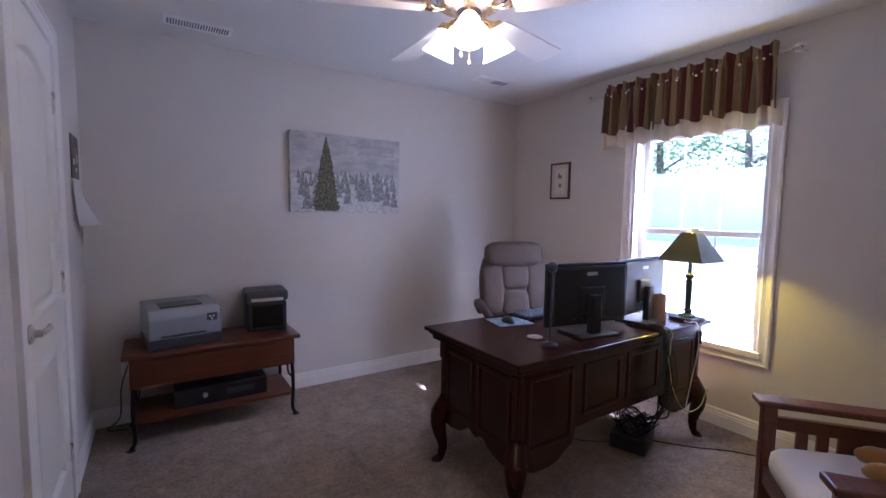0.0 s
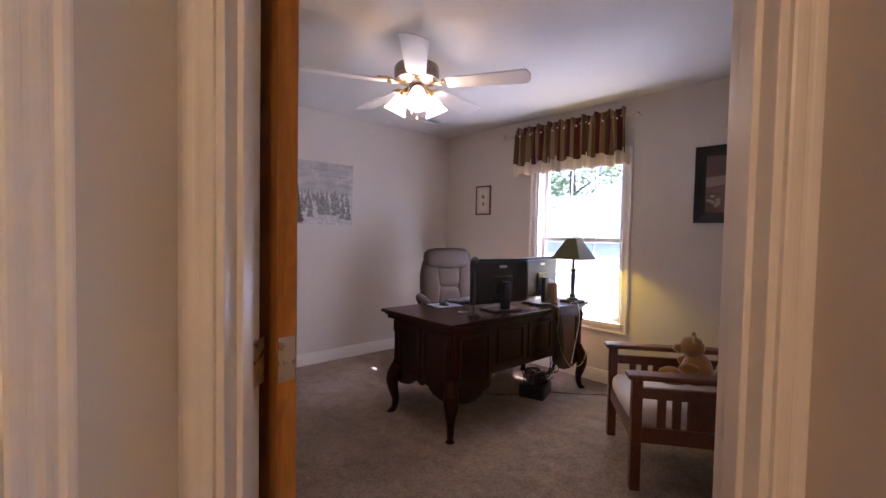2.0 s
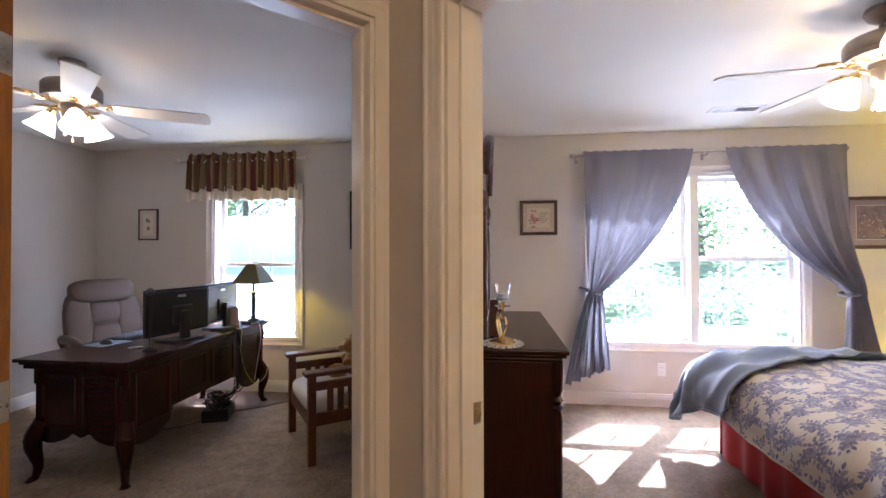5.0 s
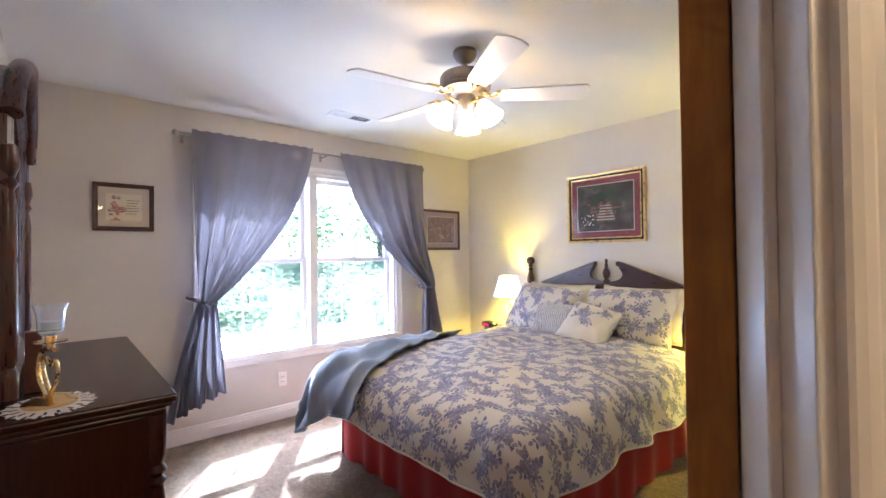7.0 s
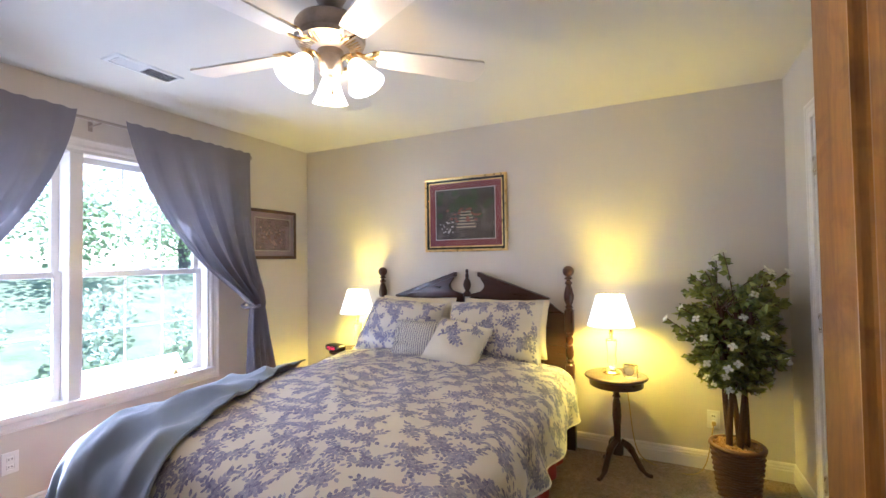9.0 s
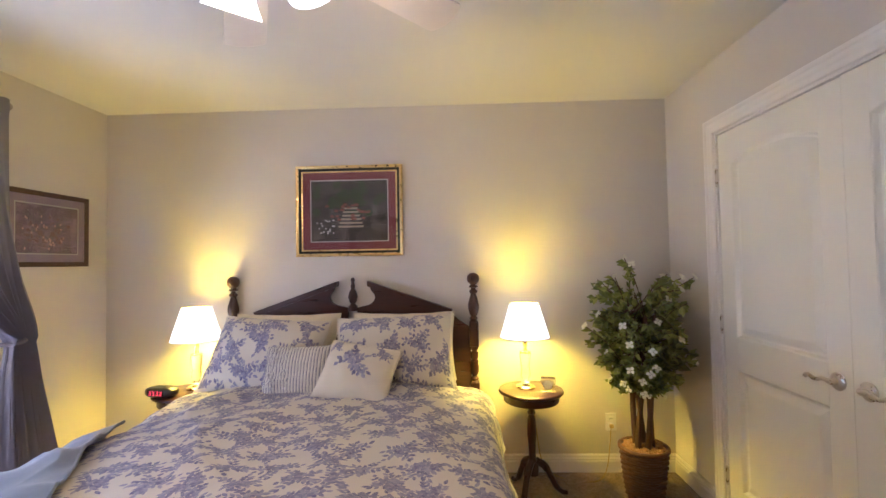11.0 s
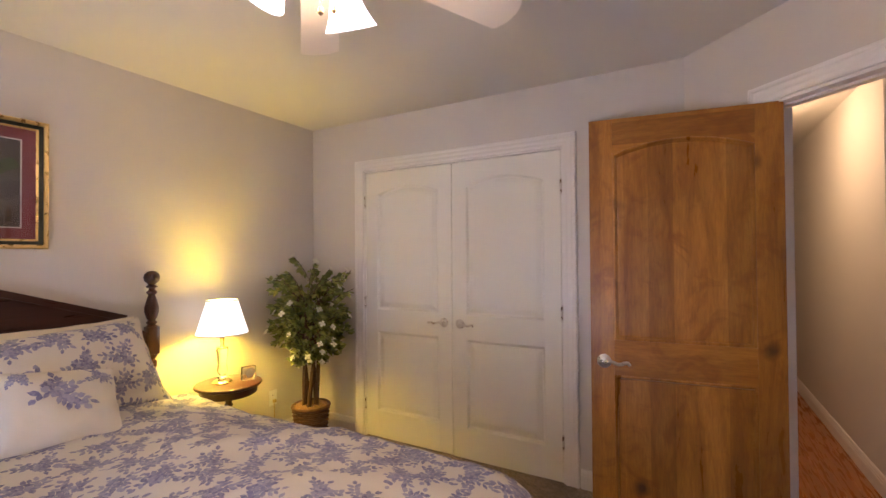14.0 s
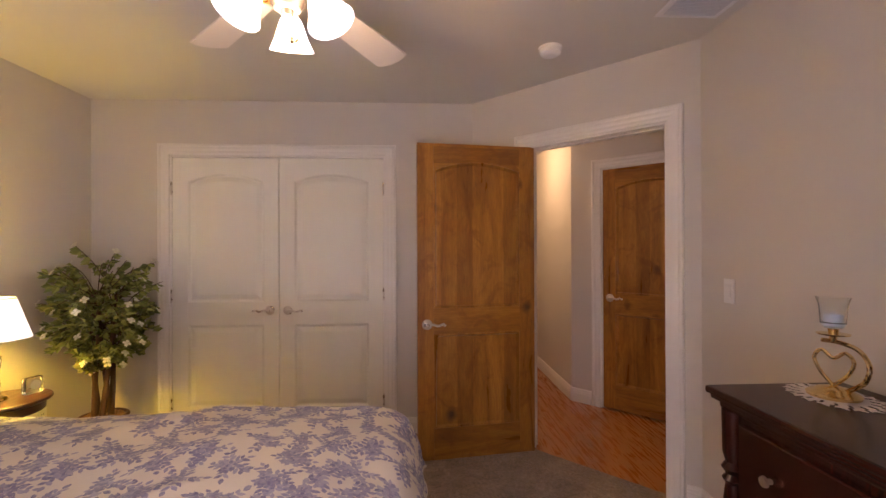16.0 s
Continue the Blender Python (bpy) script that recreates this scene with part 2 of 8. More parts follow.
def stripe_material(name, cols, width, axis=0, rough=0.9, kind="Object"):
    """Woven stripes, from a list of (colour, share)."""
    m = Mat(name, cols[0][0], rough, spec=0.1)
    v = m.coords(kind=kind)
    sep = m.t.nodes.new("ShaderNodeSeparateXYZ")
    m.link(v, sep.inputs[0])
    div = m.node("ShaderNodeMath")
    div.operation = "DIVIDE"
    div.inputs[1].default_value = width
    m.link(sep.outputs[axis], div.inputs[0])
    fr = m.node("ShaderNodeMath")
    fr.operation = "FRACT"
    m.link(div.outputs[0], fr.inputs[0])
    stops, p = [], 0.0
    for c, s in cols:
        stops.append((p, c))
        p += s
    c = m.ramp(fr.outputs[0], stops, True)
    m.colour(m.mix(m.noise(v, 30, 3), c, m.mix(0.25, c, (0.05, 0.04, 0.03))))
    m.bump(m.noise(v, 420, 2), 0.3, 0.001)
    m.set("Sheen Weight", 0.2)
    return m.m


def glass_material(name="glass", rough=0.0, tint=(1, 1, 1)):
    m = Mat(name, tint, rough)
    m.set("Transmission Weight", 1.0)
    m.set("IOR", 1.45)
    return m.m


def scenery(name, cols, scale, rough=0.6):
    """A faded print: a few soft tones laid over one another."""
    m = Mat(name, cols[0], rough)
    v = m.coords((1, 1, 1))
    a = m.noise(v, scale, 6, 0.6, 0.6)
    b = m.noise(m.coords((1, 1, 2.4)), scale * 2.3, 5, 0.65)
    c = m.ramp(a, [(0.30 + 0.4 * i / max(1, len(cols) - 1), k) for i, k in enumerate(cols)])
    m.colour(m.mix(m.ramp(b, [(0.35, (0.55,) * 3), (0.65, (0,) * 3)]), c, tone(cols[0], 0.45)))
    return m.m


WALL = paint("wall_paint", (0.60, 0.556, 0.494))
CEIL = paint("ceiling_paint", (0.67, 0.64, 0.58), grain=160, strength=0.2)
TRIM = paint("trim_paint", (0.75, 0.72, 0.67), rough=0.32, grain=60, strength=0.05, vary=0.02)
DOORW = paint("door_paint", (0.76, 0.735, 0.645), rough=0.4, grain=120, strength=0.06, vary=0.02)
CARPET = carpet_material()
def alder_material(name, along):
    """Knotty alder: soft amber figure, dark blotches and ringed knots."""
    m = Mat(name, (0.36, 0.14, 0.03), 0.32)
    st = {"z": (7, 7, 0.9), "x": (0.9, 7, 7)}[along]
    v = m.coords(st, loose=True)
    w = m.coords((1, 1, 1), loose=True)
    fine = m.noise(m.coords(tuple(6 * q for q in st), loose=True), 3, 4, 0.6)
    fig = m.noise(v, 1.6, 5, 0.6, 0.7)
    c = m.ramp(fig, [(0.28, (0.22, 0.081, 0.008)), (0.52, (0.41, 0.170, 0.017)), (0.75, (0.53, 0.250, 0.035))])
    c = m.mix(m.ramp(fine, [(0.35, (0.28,) * 3), (0.6, (0,) * 3)]), c, (0.15, 0.048, 0.010))
    sp = m.t.nodes.new("ShaderNodeSeparateXYZ")
    m.link(m.coords((9.5, 1, 9.5)), sp.inputs[0])
    fl_ = m.node("ShaderNodeMath")
    fl_.operation = "FLOOR"
    m.link(sp.outputs[0 if along == "z" else 2], fl_.inputs[0])
    wn_ = m.t.nodes.new("ShaderNodeTexWhiteNoise")
    wn_.noise_dimensions = "1D"
    m.link(fl_.outputs[0], wn_.inputs["W"])
    c = m.mix(1.0, c, m.ramp(wn_.outputs["Value"], [(0.0, (0.72, 0.70, 0.66)), (1.0, (1.08, 1.10, 1.15))]), "MULTIPLY")
    blot = m.noise(w, 5.5, 4, 0.6, 1.2)
    c = m.mix(m.ramp(blot, [(0.52, (0,) * 3), (0.66, (0.55,) * 3)]), c, (0.19, 0.060, 0.007))
    vo = m.node("ShaderNodeTexVoronoi", Scale=3.1)
    m.link(m.coords((1.2, 1.2, 0.9), loose=True), vo.inputs["Vector"])
    add = m.mix(0.12, vo.outputs["Distance"], m.noise(w, 14, 3), "ADD")
    k = m.ramp(add, [(0.11, (0.95,) * 3), (0.155, (0.55,) * 3), (0.23, (0,) * 3)])
    m.colour(m.mix(k, c, (0.045, 0.014, 0.004)))
    m.bump(fine, 0.06, 0.001)
    m.roughness(fig, 0.26, 0.4)
    m.set("Coat Weight", 0.14)
    m.set("Coat Roughness", 0.12)
    return m.m


ALDER = alder_material("knotty_alder", "z")
ALDERX = alder_material("knotty_alder_rail", "x")
OAK = wood("hall_oak", (0.31, 0.100, 0.011), (0.40, 0.140, 0.019), 0.28, "x", 0.0, coat=0.3, relief=0.03)
CHERRY = wood("dark_cherry", (0.022, 0.0048, 0.0026), (0.036, 0.0085, 0.0044), 0.24, "x", scale=1.8, relief=0.0, shine=0.3)
CHERRYZ = wood("dark_cherry_upright", (0.022, 0.0048, 0.0026), (0.036, 0.0085, 0.0044), 0.26, "z", scale=1.8, relief=0.0, shine=0.3)
MAHOG = wood("mahogany", (0.022, 0.0055, 0.003), (0.058, 0.0145, 0.007), 0.32, "x", coat=0.25, relief=0.03)
MAHOGZ = wood("mahogany_upright", (0.022, 0.0055, 0.003), (0.058, 0.0145, 0.007), 0.32, "z", coat=0.25, relief=0.03)
REDWOOD = wood("red_stained_wood", (0.048, 0.010, 0.003), (0.145, 0.036, 0.009), 0.35, "x", coat=0.2)
BRASS = metal("polished_brass", (0.83, 0.62, 0.28), 0.16)
NICKEL = metal("satin_nickel", (0.62, 0.57, 0.50), 0.3)
BRONZE = metal("antique_bronze", (0.25, 0.19, 0.13), 0.4)
PEWTER = metal("brushed_pewter", (0.36, 0.31, 0.27), 0.42)
IRON = metal("black_iron", (0.03, 0.03, 0.03), 0.5)
BLACK = plastic("black_plastic", (0.012, 0.012, 0.014), 0.35)
DARKGREY = plastic("charcoal_plastic", (0.05, 0.052, 0.058), 0.4)
LIGHTGREY = plastic("light_grey_plastic", (0.55, 0.55, 0.56), 0.4)
WHITEP = plastic("white_plastic", (0.75, 0.74, 0.72), 0.4)
SCREEN = Mat("screen", (0.005, 0.005, 0.006), 0.12).m
TAUPE = cloth("taupe_leather", (0.088, 0.063, 0.048), 0.5, 180, 0.1, 0.05)
CREAMC = cloth("cream_cushion", (0.60, 0.56, 0.53), 0.75, 300, 0.05, 0.1)
BLUEC = cloth("blue_velour", (0.145, 0.165, 0.205), 0.95, 260, 0.16, 0.35)
REDC = cloth("red_skirt", (0.36, 0.025, 0.022), 0.85, 350, 0.1, 0.2)
CREAMS = cloth("cream_sheet", (0.72, 0.66, 0.50), 0.9, 420, 0.05)
TOILE = cloth("printed_cotton", (0.66, 0.615, 0.53), 0.9, 480, 0.04, 0.2)
INK = ink_material()
TICK = stripe_material("ticking", [((0.72, 0.68, 0.60), 0.55), ((0.13, 0.14, 0.22), 0.2), ((0.72, 0.68, 0.60), 0.15), ((0.25, 0.26, 0.34), 0.1)], 0.016)
GLASS = glass_material()
FROST = glass_material("frosted_glass", 0.22, (0.93, 0.95, 0.97))
SHADE = glow("lit_shade", (1.0, 0.90, 0.66), 0.38)
GLOBE = glow("lit_globe", (1.0, 0.95, 0.84), 0.9)

# ---- the structure ----
H, XW, YN, YS, XO, XC = 2.435, 3.37, 3.53, -4.24, -0.02, -0.42
PY0, PY1 = -0.456, -0.336          # the partition's two faces
TH = 0.12


def wall(name, p0, p1, th, openings=(), z1=H, z0=0.0, material=None):
    """A wall whose seen face runs from p0 to p1; its thickness th goes to the left of that way. openings: (from, to, bottom, top)."""
    p0, p1 = Vector(p0), Vector(p1)
    L = (p1 - p0).length
    bm = bmesh.new()
    a = 0.0
    for o0, o1, b, t in sorted(openings):
        if o0 > a:
            box(bm, a, o0, 0, th, z0, z1)
        if b > z0:
            box(bm, o0, o1, 0, th, z0, b)
        if t < z1:
            box(bm, o0, o1, 0, th, t, z1)
        a = o1
    if a < L:
        box(bm, a, L, 0, th, z0, z1)
    ob = part(name, bm, material or WALL)
    ob.matrix_world = pose(p0.x, p0.y, 0, 0, 0, math.degrees(math.atan2(p1.y - p0.y, p1.x - p0.x)))
    return tagged(ob, kind="structure")


# bedroom face of the slanting bedroom door wall: x - y = 1.091; office face of the office door wall: x + y = 0.55
D45 = math.sqrt(0.5)
BR0, BR1 = (XC, XC - 1.091), (PY0 + 1.091, PY0)
OF0, OF1 = (0.55 - PY1, PY1), (XO, 0.55 - XO)
AL0, AL1 = (-1.05, -0.55), (-0.06, 0.44)
HALL_S = -1.56


def along(p0, x, y):
    return math.hypot(x - p0[0], y - p0[1])


b0, b1 = along(BR0, -0.104, -1.195), along(BR0, 0.525, -0.566)
o0, o1 = along(OF0, 0.705, -0.155), along(OF0, 0.063, 0.487)
a0, a1 = along(AL0, -0.86, -0.36), along(AL0, -0.27, 0.23)
DOOR_H = 2.045
w_off = (1.33, 2.21, 0.53, 1.97)     # office window: from y, to y, bottom, top
w_bed = (-3.19, -1.47, 0.56, 2.05)

wall("wall_east", (XW, -4.4), (XW, 3.7), -0.16, [(w_bed[0] + 4.4, w_bed[1] + 4.4, w_bed[2], w_bed[3]), (w_off[0] + 4.4, w_off[1] + 4.4, w_off[2], w_off[3])])
wall("wall_north", (XO - 0.12, YN), (XW, YN), TH)
wall("wall_office_west", (XO, 0.55 - XO), (XO, YN), TH, [(2.02 - 0.57, 2.74 - 0.57, 0, DOOR_H)])
wall("wall_office_door", OF0, OF1, TH, [(o0, o1, 0, DOOR_H + 0.05)])
wall("wall_partition", (BR1[0], PY0), (XW, PY0), TH)
wall("wall_bedroom_door", BR0, BR1, TH, [(b0, b1, 0, DOOR_H)])
wall("wall_closet", (XC, BR0[1]), (XC, YS), -TH, [(along((XC, BR0[1]), XC, -2.155), along((XC, BR0[1]), XC, -3.70), 0, DOOR_H)])
wall("wall_south", (XC - 0.12, YS), (XW, YS), -TH)
wall("wall_hall_door", AL0, AL1, TH, [(a0, a1, 0, DOOR_H)])
wall("wall_hall_north", (-4.6, -0.55), (-1.05, -0.55), TH)
wall("wall_hall_south", (-4.6, HALL_S), (XC - 0.2, HALL_S), -TH)
wall("wall_hall_end", (-4.6, HALL_S), (-4.6, -0.55), TH)
# the tip where both slanting walls meet the partition
tip = bmesh.new()
hx, hy = (0.38 + 0.921) / 2, (0.38 - 0.921) / 2
ring = [(hx, hy), (BR1[0] - TH * D45, PY0 + TH * D45), (BR1[0], PY0), (OF0[0], PY1)]
top = [tip.verts.new((x, y, H)) for x, y in ring]
low = [tip.verts.new((x, y, 0)) for x, y in ring]
tip.faces.new(top), tip.faces.new(low)
for i in range(4):
    tip.faces.new((top[i], top[(i + 1) % 4], low[(i + 1) % 4], low[i]))
tagged(part("wall_tip", tip, WALL), kind="structure")

# closet behind the bedroom's double doors, and the office closet, closed off
wall("wall_closet_back", (-1.1, HALL_S - 0.12), (-1.1, YS), -0.1)
wall("wall_office_closet_back", (-0.8, 1.6), (-0.8, YN), 0.1)
wall("wall_hall_room", (-1.9, -0.4), (-0.95, 1.6), 0.1)

for nm, x0, x1, y0, y1, z, mat_, lab in (("ceiling", -4.8, XW, YS, YN, H, CEIL, ""),):
    tagged(part(nm, B(x0 - 0.1, x1 + 0.16, y0 - 0.12, y1 + 0.12, z, z + 0.1), mat_), kind="structure")


# unseen eave added over the windows to cut sky light on the upper curtains
tagged(part("trim_eave", B(XW + 0.162, XW + 0.52, -4.6, 3.9, 2.50, 2.60, 0.01), TRIM), kind="structure")


def poly_floor(name, pts, z, mat_, z0=-0.12):
    bm = bmesh.new()
    t = [bm.verts.new((x, y, z)) for x, y in pts]
    b = [bm.verts.new((x, y, z0)) for x, y in pts]
    bm.faces.new(t), bm.faces.new(b)
    for i in range(len(pts)):
        j = (i + 1) % len(pts)
        bm.faces.new((t[i], t[j], b[j], b[i]))
    return tagged(part(name, bm, mat_), kind="structure")


# carpet reaches the middle of each doorway
poly_floor("floor_bedroom", [(-1.2, YS - 0.1), (XW + 0.1, YS - 0.1), (XW + 0.1, -0.4), (0.63, -0.4), (-0.56, -1.591), (-1.2, -1.591)], 0.006, CARPET)
poly_floor("floor_office", [(0.80, -0.396), (XW + 0.1, -0.396), (XW + 0.1, YN + 0.1), (-0.9, YN + 0.1), (-0.9, 0.57), (-0.09, 0.57)], 0.006, CARPET)
sub = poly_floor("floor_hall", [(-4.7, HALL_S - 0.1), (-0.60, HALL_S - 0.03), (0.625, -0.396), (0.80, -0.396), (-0.095, 0.565), (-1.0, 0.565), (-1.2, -0.45), (-4.7, -0.45)], -0.016, OAK)

# ---- trim ----
CASE = [(0.0, 0.0), (0.0, 0.013), (0.004, 0.0152), (0.012, 0.016), (0.020, 0.0152), (0.023, 0.0142), (0.030, 0.0142), (0.033, 0.0155), (0.041, 0.0163), (0.049, 0.0155), (0.052, 0.0145), (0.057, 0.015), (0.063, 0.0195), (0.071, 0.021), (0.078, 0.0185), (0.080, 0.0)]
WCASE = [(0.0, 0.0), (0.0, 0.012), (0.012, 0.018), (0.030, 0.014), (0.046, 0.018), (0.060, 0.026), (0.070, 0.022), (0.070, 0.0)]


def wall_pose(p0, p1):
    return pose(p0[0], p0[1], 0, 0, 0, math.degrees(math.atan2(p1[1] - p0[1], p1[0] - p0[0])))


def door_trim(name, p0, p1, a, b, th, faces=(-1, 1), head=DOOR_H):
    """Casing on the chosen faces of a doorway, and its jamb; th is the wall's thickness along local y."""
    holder = thing(name, "white painted moulded door casing and jamb", "door frame")
    holder.matrix_world = wall_pose(p0, p1)
    tagged(holder, kind="structure")
    lo, hi = min(0, th), max(0, th)
    for f in faces:
        part("casing", moulding(bmesh.new(), [(b - 0.004, 0), (b - 0.004, head - 0.004), (a + 0.004, head - 0.004), (a + 0.004, 0)], CASE, closed=False, face=f, y=lo if f < 0 else hi), TRIM, holder)
    j = bmesh.new()
    box(j, a, a + 0.018, lo - 0.003, hi + 0.003, 0, head, 0.002)
    box(j, b - 0.018, b, lo - 0.003, hi + 0.003, 0, head, 0.002)
    box(j, a + 0.018, b - 0.018, lo - 0.003, hi + 0.003, head - 0.018, head, 0.002)
    part("jamb", j, TRIM, holder)
    return holder


def stop_strip(holder, a, b, y0, y1, head=DOOR_H):
    s = bmesh.new()
    box(s, a + 0.018, a + 0.03, y0, y1, 0, head - 0.018, 0.002)
    box(s, b - 0.03, b - 0.018, y0, y1, 0, head - 0.018, 0.002)
    box(s, a + 0.03, b - 0.03, y0, y1, head - 0.03, head - 0.018, 0.002)
    part("door_stop", s, TRIM, holder)


def hinge_on(parent, x, y, z, turn=0.0, h=0.09, w=0.034):
    """A butt hinge: two screwed leaves and a knuckle."""
    bm = bmesh.new()
    box(bm, -w, 0.0, -0.0015, 0.0015, -h / 2, h / 2, 0.0006)
    box(bm, 0.0, w, -0.0015, 0.0015, -h / 2, h / 2, 0.0006)
    lathe(bm, [(0.0, -h / 2 - 0.006), (0.004, -h / 2 - 0.004), (0.0062, -h / 2), (0.0062, h / 2), (0.004, h / 2 + 0.004), (0.0, h / 2 + 0.006)], 10, pose(0, -0.005, 0))
    for sx in (-0.02, 0.02) if w > 0.02 else ():
        for sz in (-0.03, 0, 0.03):
            lathe(bm, [(0.004, 0), (0.004, 0.001), (0.0, 0.0012)], 8, pose(sx, -0.0015, sz, 90))
    ob = part("hinge", bm, NICKEL, parent, "satin nickel butt hinge")
    ob.matrix_local = pose(x, y, z, 0, 0, turn)
    return ob


bed_trim = door_trim("trim_bedroom_door", BR0, BR1, b0, b1, TH)
stop_strip(bed_trim, b0, b1, 0.045, 0.085)
off_trim = door_trim("trim_office_door", OF0, OF1, o0, o1, TH, head=DOOR_H + 0.05)
stop_strip(off_trim, o0, o1, 0.045, 0.085, DOOR_H + 0.05)
hall_trim = door_trim("trim_hall_door", AL0, AL1, a0, a1, TH, faces=(-1,))
CL0 = (XC, BR0[1])
CL1 = (XC, YS)
c0, c1 = along(CL0, XC, -2.155), along(CL0, XC, -3.70)
clo_trim = door_trim("trim_closet", CL0, CL1, c0, c1, -TH, faces=(1,))
OW0, OW1 = (XO, 0.57), (XO, YN)
ow0, ow1 = 2.02 - 0.57, 2.74 - 0.57
ocl_trim = door_trim("trim_office_closet", OW0, OW1, ow0, ow1, TH, faces=(-1,))
# strike plate on the bedroom jamb
st = bmesh.new()
box(st, -0.001, 0.0015, -0.014, 0.014, -0.03, 0.03, 0.0005)
box(st, 0.0, 0.0025, -0.006, 0.006, -0.012, 0.012)
sp = part("strike_plate", st, NICKEL, bed_trim, "satin nickel strike plate")
sp.matrix_local = pose(b1 - 0.0185, 0.022, 0.92, 0, 0, 180)


def baseboard(name, p0, p1, face=-1, gaps=()):
    """A stepped skirting along the seen face of a wall."""
    L = along(p0, *p1)
    bm = bmesh.new()
    prof = [(0, 0), (0.014, 0), (0.014, 0.075), (0.011, 0.082), (0.012, 0.09), (0.008, 0.1), (0.009, 0.108), (0.004, 0.118), (0, 0.12)]
    a = 0.0
    runs = []
    for g0, g1 in sorted(gaps):
        runs.append((a, g0))
        a = g1
    runs.append((a, L))
    for r0, r1 in runs:
        if r1 - r0 < 0.01:
            continue
        s = [bm.verts.new((r0, face * d, z)) for d, z in prof]
        e = [bm.verts.new((r1, face * d, z)) for d, z in prof]
        for i in range(len(prof) - 1):
            bm.faces.new((s[i], e[i], e[i + 1], s[i + 1]))
        bm.faces.new(s), bm.faces.new(e)
    ob = part(name, bm, TRIM)
    ob.matrix_world = wall_pose(p0, p1)
    return tagged(ob, kind="structure")


G = 0.085
baseboard("baseboard_north", (XO, YN), (XW, YN))
baseboard("baseboard_east_office", (XW, PY1), (XW, YN), 1)
baseboard("baseboard_east_bedroom", (XW, YS), (XW, PY0), 1)
baseboard("baseboard_south", (XC, YS), (XW, YS), 1)
baseboard("baseboard_closet", CL0, CL1, 1, [(c0 - G, c1 + G)])
baseboard("baseboard_bedroom_door", BR0, BR1, -1, [(b0 - G, b1 + G)])
baseboard("baseboard_partition_bedroom", BR1, (XW, PY0), -1)
baseboard("baseboard_partition_office", OF0, (XW, PY1), 1)
baseboard("baseboard_office_west", OW0, OW1, -1, [(ow0 - G, ow1 + G)])
baseboard("baseboard_office_door", OF0, OF1, -1, [(o0 - G, o1 + G)])
baseboard("baseboard_hall_door", AL0, AL1, -1, [(a0 - G, a1 + G)])
baseboard("baseboard_hall_north", (-4.6, -0.55), (-1.05, -0.55), -1)
baseboard("baseboard_hall_south", (-4.6, HALL_S), (XC - 0.2, HALL_S), 1)

# ---- doors ----
def arch_outline(a, b, z0, z1, rise):
    n = 12
    pts = [(a, z0), (b, z0), (b, z1 - rise)]
    for i in range(1, n):
        x = b + (a - b) * i / n
        u = 2 * i / n - 1
        pts.append((x, z1 - rise * u * u))
    return pts + [(a, z1 - rise)]


def lever(parent, x, z, y, face, toward, mat_=None):
    """A curved lever handle on a round rose."""
    bm = bmesh.new()
    lathe(bm, [(0.0, 0.0), (0.032, 0.0), (0.033, 0.006), (0.026, 0.011), (0.013, 0.014), (0.012, 0.035), (0.0, 0.038)], 20, pose(x, y, z, 90 if face < 0 else -90))
    yy = y + face * 0.036
    tube(bm, curve_pts([(x, yy, z), (x + toward * 0.03, yy, z + 0.004), (x + toward * 0.065, yy, z - 0.006), (x + toward * 0.1, yy, z + 0.004), (x + toward * 0.112, yy, z - 0.008)], 6), 0.0075, 10)
    return part("lever_handle", bm, mat_ or NICKEL, parent, "satin nickel lever handle", smooth=True)


RAISED_PANEL = [(0.0, -0.001), (-0.004, -0.003), (-0.010, -0.012), (-0.014, -0.016), (-0.022, -0.017), (-0.026, -0.015), (-0.05, -0.006), (-0.058, -0.0045)]
FLAT_PANEL = [(0.0, -0.001), (-0.003, 0.002), (-0.008, 0.003), (-0.012, -0.001), (-0.017, -0.010), (-0.021, -0.0135), (-0.026, -0.0125)]


